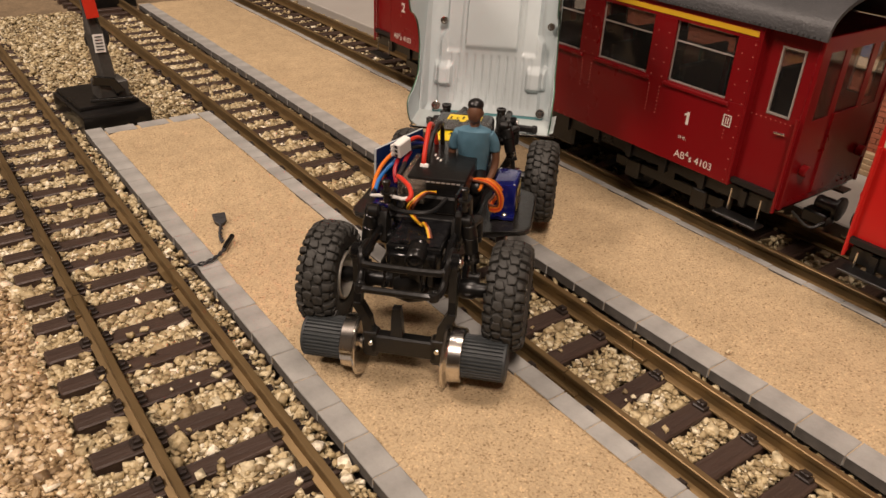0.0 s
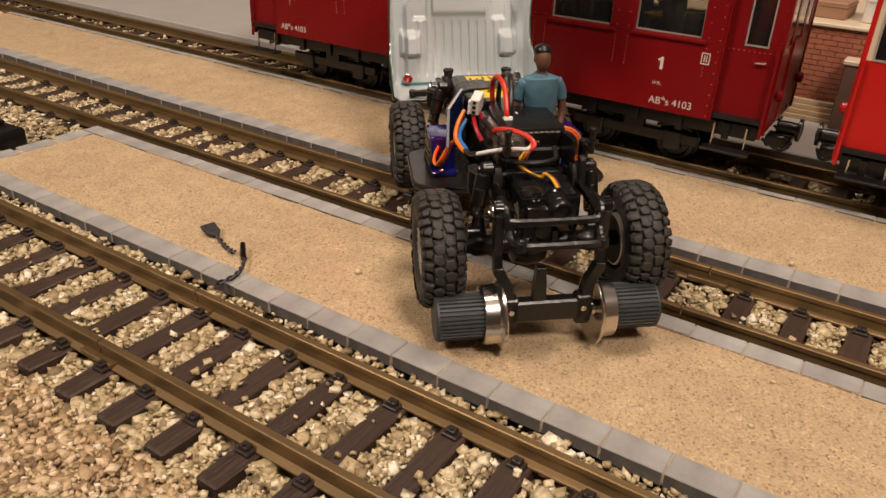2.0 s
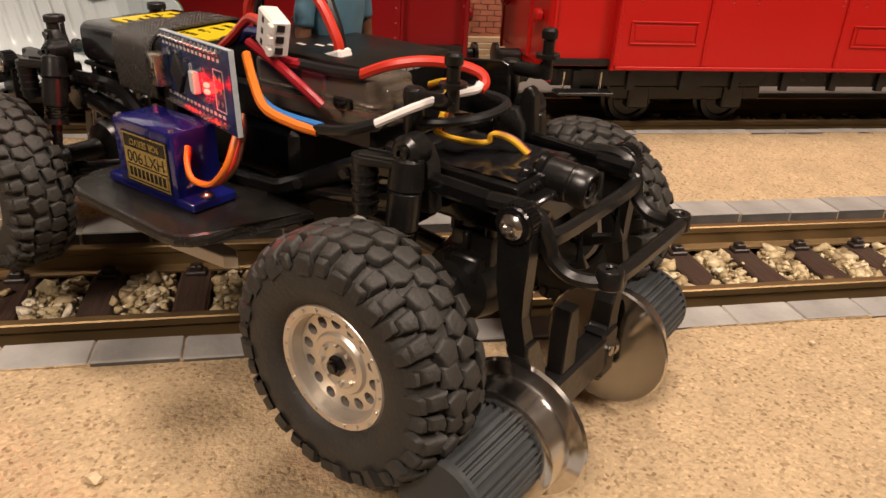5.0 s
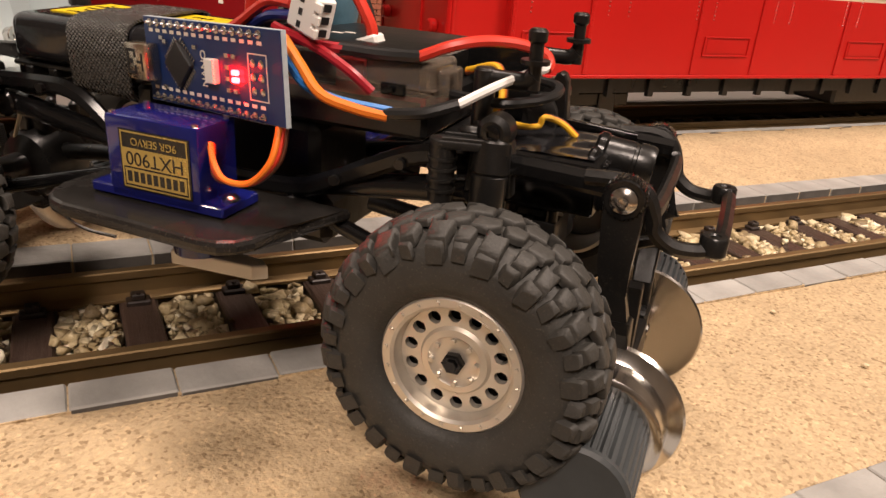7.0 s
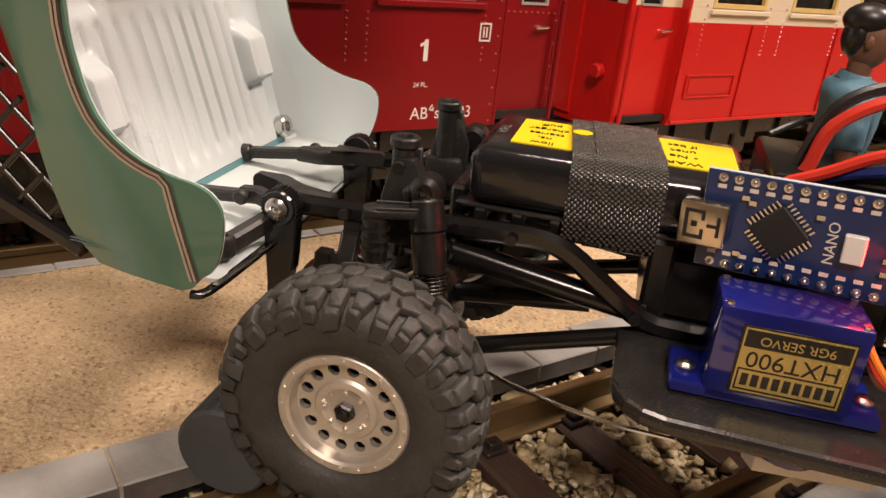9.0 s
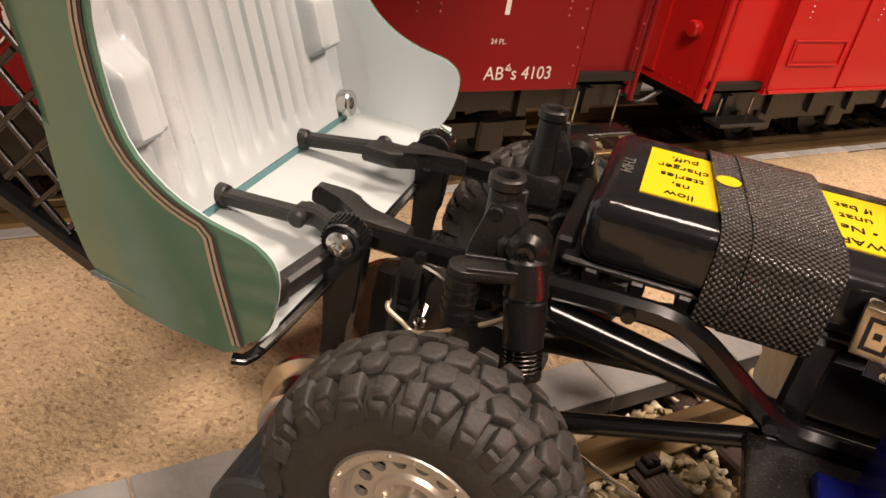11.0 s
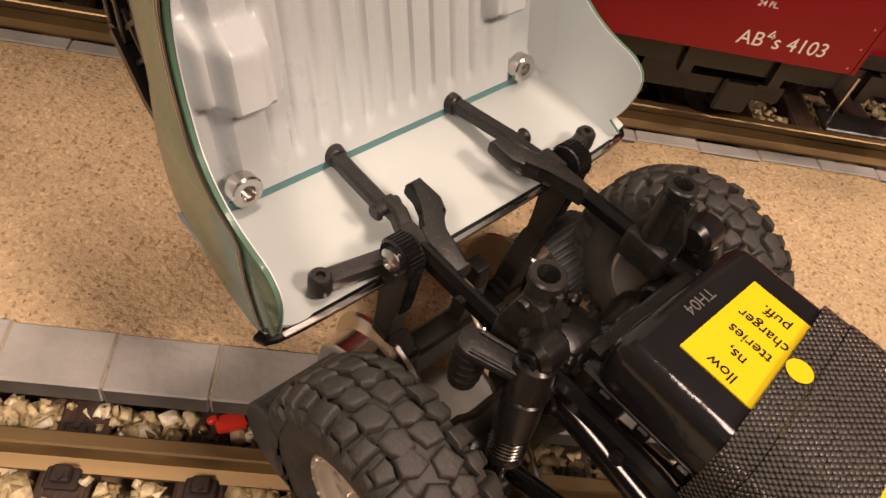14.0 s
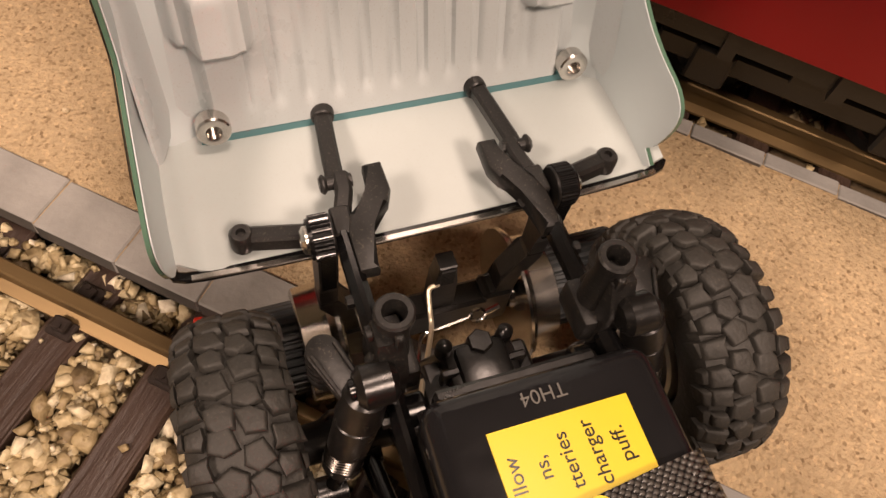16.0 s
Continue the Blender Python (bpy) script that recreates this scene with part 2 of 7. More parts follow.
def bar(bm, pts, w, h, steps=0, soft=0.2):
    """A rectangular bar through the points, w across and h high."""
    p = curve_points(pts, steps) if steps else [Vector(q) for q in pts]
    rings = []
    for i in range(len(p)):
        d = (p[min(i + 1, len(p) - 1)] - p[max(i - 1, 0)]).normalized()
        x = Vector((0, 0, 1)).cross(d)
        if x.length < 0.15:
            x = Vector((0, 1, 0))
            x = x - d * d.dot(x)
        x.normalize()
        y = d.cross(x)
        c = soft * min(w, h)
        u, v = w / 2, h / 2
        rings.append([bm.verts.new(p[i] + x * a + y * b) for a, b in ((c - u, -v), (u - c, -v), (u, c - v), (u, v - c), (u - c, v), (c - u, v), (-u, v - c), (-u, c - v))])
    for a, b in zip(rings, rings[1:]):
        for k in range(8):
            bm.faces.new((a[k], a[(k + 1) % 8], b[(k + 1) % 8], b[k]))
    bm.faces.new(rings[0])
    bm.faces.new(rings[-1][::-1])


def prism(bm, outline, lo, hi, m=None, bevel=0.0):
    """A plate: the (x, y) outline from z = lo to z = hi."""
    m = m or Matrix()
    a = [bm.verts.new(m @ Vector((x, y, lo))) for x, y in outline]
    b = [bm.verts.new(m @ Vector((x, y, hi))) for x, y in outline]
    faces = [bm.faces.new(a[::-1]), bm.faces.new(b)]
    n = len(a)
    for i in range(n):
        faces.append(bm.faces.new((a[i], a[(i + 1) % n], b[(i + 1) % n], b[i])))
    if bevel:
        edges = list({e for f in faces[:2] for e in f.edges})
        bmesh.ops.bevel(bm, geom=edges, offset=bevel, segments=2, profile=0.5, affect="EDGES")


def extrude_y(bm, outline, y0, y1):
    """The (x, z) outline from y0 to y1."""
    prism(bm, outline, 0, y1 - y0, Matrix(((1, 0, 0, 0), (0, 0, 1, y0), (0, 1, 0, 0), (0, 0, 0, 1))))


def lettering(text, size, m, material, parent, name="lettering", bold=0.0):
    """Built-in font, turned into a mesh."""
    cu = bpy.data.curves.new(name, "FONT")
    cu.body, cu.size, cu.extrude, cu.offset = text, size, 0.00006, bold * size
    cu.align_x, cu.align_y = "CENTER", "CENTER"
    tmp = bpy.data.objects.new(name, cu)
    scene.collection.objects.link(tmp)
    me = bpy.data.meshes.new_from_object(tmp.evaluated_get(bpy.context.evaluated_depsgraph_get()))
    bpy.data.objects.remove(tmp)
    bpy.data.curves.remove(cu)
    me.materials.clear()
    me.materials.append(material)
    ob = new(name, me)
    ob.parent, ob.matrix_basis = parent, m
    return ob


def thing(name, label, category, group="", kind="", m=None):
    ob = new(name)
    ob.empty_display_size = 0.01
    if m is not None:
        ob.matrix_basis = m
    return tagged(ob, label, category, group, kind)


# ---- the layout board, tracks and platforms ----
RAIL_TOP, SLEEPER_TOP, BED = 0.001, -0.0082, -0.0145
TRACK_L, TRACK_M, TRACK_R = -0.1798, -0.0080, 0.185
GAUGE = 0.0499
SLEEPERS_L = [0.3686 + 0.0272 * k for k in range(-21, 42)]
SLEEPERS_M = [0.2502 - 0.0262 * k for k in range(17, -1, -1)] + [0.2888 + 0.0278 * k for k in range(44)]
SLEEPERS_R = [0.2600 + 0.0272 * k for k in range(-30, 45)]

bm = bmesh.new()
box3(bm, -0.2685, 2.5, -2.0, 3.0, BED - 0.02, BED)
tagged(part("ground", bm, M_BED), "tan ballast bed of the model railway layout", "ground", kind="structure")


M_EDGEWOOD = mat("orange_pine", (0.56, 0.25, 0.07), 0.45, scale=60, vary=0.2, stretch=(1, 0.06, 1), bump=0.1)
bm = bmesh.new()
box3(bm, -0.2840, -0.2687, -2.0, 3.0, -0.075, -0.0118, 0.0015, 2)
tagged(part("trim", bm, M_EDGEWOOD), "varnished pine edge strip of the layout board", "edge strip", kind="structure")


def rail_outline(x):
    h = RAIL_TOP - SLEEPER_TOP
    z = SLEEPER_TOP
    side = [(0.0036, 0), (0.0036, 0.0008), (0.0009, 0.0019), (0.0008, h - 0.0032), (0.0017, h - 0.0024), (0.0017, h - 0.0004), (0.0013, h)]
    return [(x + a, z + b) for a, b in side] + [(x - a, z + b) for a, b in side[::-1]]


def track(name, x, y0, y1, ys, label, length, shift=0.0, clips=True, joints=(), gauge=GAUGE):
    tr = thing(name, label, "railway track", kind="structure", m=Matrix.Translation((x, (y0 + y1) / 2, BED)))
    up = tr.matrix_basis.inverted()
    for sx in (-1, 1):
        cuts = [y0, *joints, y1]
        for a, b in zip(cuts, cuts[1:]):
            bm = bmesh.new()
            extrude_y(bm, rail_outline(x + sx * gauge / 2), a + 0.0003, b - 0.0003)
            part("rail", bm, M_RAIL, tr, at=up)
        for a in joints:
            bm = bmesh.new()
            for d in (-1, 1):
                xx = x + sx * gauge / 2 + d * 0.0024
                box3(bm, xx - 0.0016, xx + 0.0016, a - 0.010, a + 0.010, SLEEPER_TOP + 0.0006, SLEEPER_TOP + 0.0030, 0.0004)
            part("rail_joiner", bm, M_RAIL, tr, "brass rail joiner", at=up)
    sleepers = []
    for v in range(5):
        bm = bmesh.new()
        box(bm, (length, 0.0106, 0.0074), None, 0.0008)
        for f in list(bm.faces):
            if f.normal.z > 0.9 and f.calc_area() > 0.0001:
                bmesh.ops.subdivide_edges(bm, edges=[e for e in f.edges if abs(e.verts[0].co.x - e.verts[1].co.x) > 0.02], cuts=9, use_grid_fill=True)
        for w in bm.verts:
            w.co += 0.00034 * noise.noise_vector(Vector((w.co.x * 90, w.co.y * 400, v * 9)))
        me = bpy.data.meshes.new("sleeper")
        bm.to_mesh(me)
        bm.free()
        me.materials.append(M_SLEEPER)
        sleepers.append(me)
    bm = bmesh.new()
    box3(bm, -0.0024, 0.0022, -0.0034, 0.0034, 0, 0.0018, 0.0004)
    box3(bm, -0.0014, 0.0020, -0.0020, 0.0020, 0.0015, 0.0036, 0.0004)
    rod(bm, (-0.0006, 0, 0.0034), (-0.0006, 0, 0.0041), 0.0008, segs=6)
    clip = bpy.data.meshes.new("rail_clip")
    bm.to_mesh(clip)
    bm.free()
    clip.materials.append(M_CLIP)
    for y in ys:
        if not y0 < y < y1:
            continue
        piece("sleeper", sleepers[random.randrange(5)], tr, up @ pose(x + shift + random.uniform(-0.0006, 0.0006), y, SLEEPER_TOP - 0.0036, random.uniform(-0.6, 0.6), random.uniform(-0.3, 0.3), random.uniform(-0.8, 0.8)))
        if clips and 0.10 < y < 0.85:
            for sx in (-1, 1):
                for d in (-1, 1):
                    piece("rail_clip", clip, tr, up @ pose(x + sx * gauge / 2 + d * 0.0050, y, SLEEPER_TOP - 0.0002, 0, 0, 0 if d < 0 else 180))
    return tr


track("track_1", TRACK_L, -0.25, 1.6, SLEEPERS_L, "brass rails on brown wood-grained sleepers in tan ballast", 0.090, -0.0028, joints=(0.4560,))
track("track_2", TRACK_M, -0.25, 1.6, SLEEPERS_M, "brass rails on dark brown sleepers between two sand platforms", 0.0770, joints=(0.2700,), gauge=0.0478)
track("track_3", TRACK_R, -0.6, 1.6, SLEEPERS_R, "brass rails on brown sleepers under the red coaches", 0.088, clips=False)


def platform(name, x0, x1, y0, y1, label, joints, kx, end=False, kx2=None):
    kx2 = kx2 or kx
    pf = thing(name, label, "platform", kind="structure", m=Matrix.Translation(((x0 + x1) / 2, (y0 + y1) / 2, BED)))
    loc = Matrix.Translation((-(x0 + x1) / 2, -(y0 + y1) / 2, -BED))
    bm = bmesh.new()
    # the sand sheet, gently uneven
    nx, ny = 24, int((y1 - y0) / 0.006)
    grid = [[bm.verts.new((x0 + kx * 0.9 + (x1 - x0 - 0.9 * kx - 0.9 * kx2) * i / nx, y0 + 0.004 + (y1 - y0 - 0.008) * j / ny,
                           -0.0012 + 0.0009 * min(1, min(i, nx - i) / 3) + 0.0007 * noise.noise(Vector((i * 0.4, j * 0.3, x0 * 9))))) for i in range(nx + 1)] for j in range(ny + 1)]
    for j in range(ny):
        for i in range(nx):
            bm.faces.new((grid[j][i], grid[j][i + 1], grid[j + 1][i + 1], grid[j + 1][i]))
    part("sand", bm, M_SAND, pf, "tan glued sand", smooth=True, at=loc)
    bm = bmesh.new()
    box3(bm, x0 + 0.0015, x1 - 0.0015, y0 + 0.0015, y1 - 0.0015, BED, -0.0030)
    part("slab", bm, M_CHASSIS, pf, "dark edge of the platform", at=loc)
    # sand that fills the joints of the kerb
    bm = bmesh.new()
    for a, b in ((x0 + 0.0004, x0 + kx), (x1 - kx2, x1 - 0.0004)):
        box3(bm, a, b, y0 + 0.002, y1 - 0.002, -0.0040, -0.0004)
    part("joint_sand", bm, M_SAND, pf, at=loc)
    metas = []
    for v in range(8):
        bm = bmesh.new()
        h = 0.0062
        box(bm, (kx if v < 4 else kx2, 0.0225, h), None, 0.0004)
        for vert in bm.verts:
            vert.co += 0.00018 * noise.noise_vector(vert.co * 300 + Vector((v * 7, 0, 0)))
        me = bpy.data.meshes.new("kerb_stone")
        bm.to_mesh(me)
        bm.free()
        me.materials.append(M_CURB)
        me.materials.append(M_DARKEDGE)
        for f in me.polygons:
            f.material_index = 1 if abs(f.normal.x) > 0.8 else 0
        metas.append(me)
    y = joints
    while y > y0 + 0.0228:
        y -= 0.0228
    k = 0
    while y < y1 - 0.012:
        for side in (0, 1):
            x = x0 + kx / 2 if side == 0 else x1 - kx2 / 2
            yy = y + (0.0114 if side == 0 else 0.0114 - 0.004)
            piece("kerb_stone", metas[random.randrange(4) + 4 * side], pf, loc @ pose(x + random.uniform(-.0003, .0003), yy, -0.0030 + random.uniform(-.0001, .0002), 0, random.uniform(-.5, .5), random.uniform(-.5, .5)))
        y += 0.0228
        k += 1
    if end:
        n = int((x1 - x0 - kx - kx2) / 0.0228)
        w = (x1 - x0 - kx - kx2) / n
        for i in range(n):
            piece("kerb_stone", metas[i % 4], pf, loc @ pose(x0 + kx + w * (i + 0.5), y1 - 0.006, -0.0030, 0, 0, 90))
    return pf


platform("platform_1", -0.1420, -0.0420, -0.15, 0.694, "narrow sand platform with grey kerb stones", 0.3555, 0.0125, end=True, kx2=0.0108)
platform("platform_2", 0.0282, 0.1450, -0.35, 1.13, "long sand platform with grey kerb stones beside the coaches", 0.2569, 0.0145, kx2=0.0055)


def stones(name, areas, label, material):
    """Loose crushed stone: many small uneven stones in one mesh."""
    base = np.array([(x, y, z) for x in (-0.7, 0.7) for y in (-0.7, 0.7) for z in (-0.7, 0.7)])
    tri = np.array([(0, 1, 3), (0, 3, 2), (4, 6, 7), (4, 7, 5), (0, 4, 5), (0, 5, 1), (2, 3, 7), (2, 7, 6), (0, 2, 6), (0, 6, 4), (1, 5, 7), (1, 7, 3)])
    rng = np.random.default_rng(5)
    pts = []
    for x0, x1, y0, y1, per, lo, hi, keep in areas:
        n = int((x1 - x0) * (y1 - y0) * per)
        p = np.column_stack([rng.uniform(x0, x1, n), rng.uniform(y0, y1, n), rng.uniform(lo, hi, n)])
        pts.append(p[keep(p)])
    p = np.concatenate(pts)
    n = len(p)
    size = np.clip(rng.lognormal(math.log(0.00138), 0.38, n), 0.0007, 0.0034)
    v = np.repeat(base[None], n, 0) + rng.uniform(-0.42, 0.42, (n, 8, 3))
    v *= (size[:, None] * rng.uniform([0.75,0.75,0.4],[1.25,1.25,0.85], (n, 3)))[:, None, :]
    yaw, tilt, way = rng.uniform(0, 2 * math.pi, n), rng.normal(0, 0.42, n), rng.uniform(0, 2 * math.pi, n)
    q = np.column_stack([np.cos(tilt / 2), np.sin(tilt / 2) * np.cos(way), np.sin(tilt / 2) * np.sin(way), 0 * tilt])
    a, b, c, _ = q.T
    cy, sy = np.cos(yaw / 2), np.sin(yaw / 2)
    w, x, y, z = a * cy, b * cy + c * sy, c * cy - b * sy, a * sy
    rot = np.stack([1 - 2 * (y * y + z * z), 2 * (x * y - z * w), 2 * (x * z + y * w), 2 * (x * y + z * w), 1 - 2 * (x * x + z * z), 2 * (y * z - x * w),
                    2 * (x * z - y * w), 2 * (y * z + x * w), 1 - 2 * (x * x + y * y)], 1).reshape(n, 3, 3)
    v = np.einsum("nij,nkj->nki", rot, v) + p[:, None, :]
    me = bpy.data.meshes.new(name)
    faces = (tri[None] + 8 * np.arange(n)[:, None, None]).reshape(-1, 3)
    me.vertices.add(n * 8)
    me.vertices.foreach_set("co", v.reshape(-1).astype(np.float32))
    me.loops.add(faces.size)
    me.loops.foreach_set("vertex_index", faces.reshape(-1).astype(np.int32))
    me.polygons.add(len(faces))
    me.polygons.foreach_set("loop_start", np.arange(0, faces.size, 3, dtype=np.int32))
    me.update(calc_edges=True)
    me.materials.append(material)
    return tagged(new(name, me), label, "gravel", kind="stuff")


def off_sleeper(ys, xc, chance, half=0.046, shift=0.0):
    """Keeps stones out of the sleepers and rails of a track, but for a few strays."""
    ys = np.array(ys)

    def keep(p):
        d = np.abs(p[:, 1][:, None] - ys[None]).min(1)
        on = (d < 0.0070) & (np.abs(p[:, 0] - xc - shift) < half)
        rail = np.abs(np.abs(p[:, 0] - xc) - GAUGE / 2) < 0.0050
        stray = np.random.default_rng(3).random(len(p)) < chance
        p[on & stray, 2] = SLEEPER_TOP + 0.0010
        return ~rail & (~on | stray)
    return keep


anywhere = lambda p: np.ones(len(p), bool)
stones("ballast", [
    (-0.2140, -0.1435, 0.05, 1.05, 600000, -0.0128, -0.0086, off_sleeper(SLEEPERS_L, TRACK_L, 0.012, 0.0468, -0.0028)),
    (-0.2310, -0.2140, 0.05, 1.05, 600000, -0.0135, -0.0106, off_sleeper(SLEEPERS_L, TRACK_L, 0.0, 0.0468, -0.0028)),
    (-0.0425, 0.0274, 0.05, 1.1, 620000, -0.0128, -0.0084, off_sleeper(SLEEPERS_M, TRACK_M, 0.006)),
    (0.0205, 0.0276, 0.05, 1.1, 200000, -0.0110, -0.0070, anywhere),
    (-0.1496, -0.1426, 0.05, 0.70, 260000, -0.0090, -0.0040, anywhere),
    (-0.142, -0.045, 0.695, 1.15, 270000, -0.0130, -0.0070, anywhere),
    (0.146, 0.236, -0.4, 1.3, 90000, -0.0130, -0.0088, off_sleeper(SLEEPERS_R, TRACK_R, 0.01)),
], "loose tan and cream crushed stone between the sleepers", M_GRAVEL)
stones("ballast", [(-0.2690, -0.2300, 0.05, 1.05, 560000, -0.0138, -0.0106, anywhere), (-0.2685, -0.2320, 0.05, 1.05, 60000, -0.0112, -0.0098, anywhere)],
       "loose brownish crushed stone along the board's edge", M_GRAVEL2)


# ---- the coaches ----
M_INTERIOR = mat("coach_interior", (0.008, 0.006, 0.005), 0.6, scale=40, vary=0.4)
M_PANE = mat("window_glass", (0.60, 0.58, 0.55), 0.03, scale=9, vary=0.03, rvary=0.02, trans=0.985, ior=1.3)
M_FRAMEGREY = mat("window_frame_grey", (0.40, 0.36, 0.33), 0.3, metal=0.3, scale=60, vary=0.1)
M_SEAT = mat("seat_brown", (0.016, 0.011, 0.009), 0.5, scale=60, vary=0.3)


# Paler red stands in for the lamp glints on the rivet heads.
M_RIVET = mat("rivet_glint_red", (0.30, 0.06, 0.05), 0.25, scale=500, vary=0.3)


def rivet_line(bm, pts, normal_x, r=0.00066):
    for x, y, z in pts:
        v = [bm.verts.new((x + normal_x * 0.0007, y, z))]
        ring = [bm.verts.new((x - normal_x * 0.0001, y + r * math.cos(a), z + r * math.sin(a))) for a in [k * math.pi / 3 for k in range(6)]]
        for k in range(6):
            bm.faces.new((v[0], ring[k], ring[(k + 1) % 6]))


def coach(name, label, y0, y1, wins, lower, upper, z_split, z_bot, door, stripe=None, stripe_y=None, frames=None, wz=(0.0885, 0.1252), door_win=None):
    """A four-sided coach along y: framed sides with real openings, recessed end doors, arched roof, underframe and bogies."""
    xc, hw = TRACK_R, TRACK_R - 0.137
    c = thing(name, label, "railway coach", group="coaches of the train", m=Matrix.Translation((xc, (y0 + y1) / 2, RAIL_TOP)))
    L = c.matrix_basis.inverted()
    P = lambda n, bm, m, lab="", smooth=False, par=None: part(n, bm, m, par or c, lab, smooth, at=L if par is None else None)
    top = 0.1335
    s0, s1 = y0 + door, y1 - door
    zl, zh = wz
    for sx in (-1, 1):
        x_out = xc + sx * hw
        xi = x_out - sx * 0.0016
        bm = bmesh.new()
        box3(bm, x_out, xi, s0, s1, z_bot, min(z_split, zl), 0.0002)
        P("side_panel", bm, lower)
        bm = bmesh.new()
        if z_split < zl:
            box3(bm, x_out, xi, s0, s1, z_split + 0.00005, zl)
        box3(bm, x_out, xi, s0, s1, zh, top)
        edges = [s0] + [v for a, b in wins for v in (a, b)] + [s1]
        for a, b in zip(edges[::2], edges[1::2]):
            if b - a > 0.0005:
                box3(bm, x_out, xi, a, b, zl + 0.00005, zh - 0.00005)
        P("window_band", bm, upper)
        # recessed doors at both ends
        for a, b in ((y0, s0), (s1, y1)):
            xd = x_out - sx * 0.005
            bm = bmesh.new()
            dw = door_win or (0.24, 0.66)
            da, db = a + (b - a) * dw[0], a + (b - a) * dw[1]
            box3(bm, xd, xd - sx * 0.0016, a, b, z_bot - 0.0005, zl - 0.001)
            dr = P("door", bm, lower, "recessed end door with a tall window")
            if b - a > 0.02:
                for q0, q1 in ((a, da), (db, b)):
                    bm = bmesh.new()
                    box3(bm, xd, xd - sx * 0.0016, q0, q1, zl - 0.001, zh)
                    P("door_stile", bm, upper if z_split < zl else lower, par=dr)
            bm = bmesh.new()
            box3(bm, xd, xd - sx * 0.0016, a, b, zh, top)
            P("door_head", bm, upper, par=dr)
            bm = bmesh.new()
            box3(bm, xd, x_out, (s0 - 0.0014 if a == y0 else s1 + 0.0002), (s0 - 0.0002 if a == y0 else s1 + 0.0014), z_bot, top)
            P("door_jamb", bm, lower, par=dr)
            bm = bmesh.new()
            ya = a - 0.0008 if a == y0 else b - 0.0020
            box3(bm, xd + sx * 0.0004, xd - sx * 0.0024, ya, ya + 0.0028, z_bot - 0.0045, top, 0.0003)
            P("corner_strip", bm, lower, par=dr)
            if b - a < 0.02:
                bm = bmesh.new()
                box3(bm, x_out, x_out - sx * 0.0048, a, b, z_bot, z_split)
                P("corner_panel", bm, lower, par=dr)
                bm = bmesh.new()
                box3(bm, x_out, x_out - sx * 0.0048, a, b, z_split, top)
                P("corner_panel", bm, upper, par=dr)
            if b - a > 0.02:
                bm = bmesh.new()
                for q in ((da, da + 0.0009), (db - 0.0009, db)):
                    box3(bm, xd + sx * 0.0007, xd - sx * 0.001, q[0], q[1], zl - 0.001, zh)
                for q in ((zl - 0.001, zl), (zh - 0.0009, zh)):
                    box3(bm, xd + sx * 0.0006, xd - sx * 0.001, da + 0.0009, db - 0.0009, q[0], q[1])
                P("door_window_frame", bm, M_FRAMEGREY)
                bm = bmesh.new()
                box3(bm, xd - sx * 0.0006, xd - sx * 0.0011, da + 0.0008, db - 0.0008, zl, zh - 0.0008)
                P("door_pane", bm, M_PANE)
                bm = bmesh.new()
                yh = a + (b - a) * 0.35
                rod(bm, (xd + sx * 0.0018, yh - 0.0045, 0.0790), (xd + sx * 0.0018, yh + 0.002, 0.0785), 0.0006, segs=8)
                rod(bm, (xd, yh + 0.001, 0.0785), (xd + sx * 0.0019, yh + 0.001, 0.0785), 0.0005, segs=6)
                P("door_handle", bm, M_STEEL, "polished door handle")
                bm = bmesh.new()
                rod(bm, (x_out - sx * 0.002, a + (0.0015 if a == y0 else b - a - 0.0015), z_bot - 0.006), (x_out - sx * 0.002, a + (0.0015 if a == y0 else b - a - 0.0015), 0.09), 0.0011, segs=8)
                P("corner_post", bm, lower)
        # windows with sill, sash and pane
        for a, b in wins:
            bm = bmesh.new()
            box3(bm, x_out + sx * 0.0016, x_out + sx * 0.00005, a - 0.0035, b + 0.0015, zl - 0.0030, zl - 0.0006, 0.0004)
            P("window_sill", bm, upper if z_split < zl else lower)
            bm = bmesh.new()
            fm = frames or M_FRAMEGREY
            t = 0.0009 if frames is None else 0.0022
            xa, xb = (xi - sx * 0.0002, xi - sx * 0.0012) if frames is None else (x_out + sx * 0.0004, xi)
            mid = zl + (zh - zl) * 0.66
            box3(bm, xa, xb, a, a + t, zl, zh)
            box3(bm, xa, xb, b - t, b, zl, zh)
            box3(bm, xa, xb, a + t, b - t, zl, zl + t)
            box3(bm, xa, xb, a + t, b - t, mid, mid + t)
            P("window_frame", bm, fm)
            bm = bmesh.new()
            box3(bm, xi - sx * 0.0008, xi - sx * 0.0012, a + t, b - t, zl + t, zh)
            P("window_pane", bm, M_PANE)
        # rivets along window posts and panel edges
        bm = bmesh.new()
        pts = []
        for a, b in list(wins):
            for yy in (a - 0.0042, b + 0.0042):
                for k in range(12):
                    pts.append((x_out, yy, zl - 0.0055 - k * 0.0024) if k < 8 else (x_out, yy, zl + 0.001 + (k - 8) * 0.009))
        for k in range(14):
            pts.append((x_out, s0 + 0.0022, z_bot + 0.002 + k * (top - z_bot - 0.006) / 13))
        for k in range(10):
            pts.append((x_out - sx * 0.005, y0 + 0.0035 + k * (door - 0.006) / 9, zl - 0.004))
            pts.append((x_out - sx * 0.005, y0 + 0.002, z_bot + 0.004 + k * 0.0095))
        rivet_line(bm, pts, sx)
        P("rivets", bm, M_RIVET)
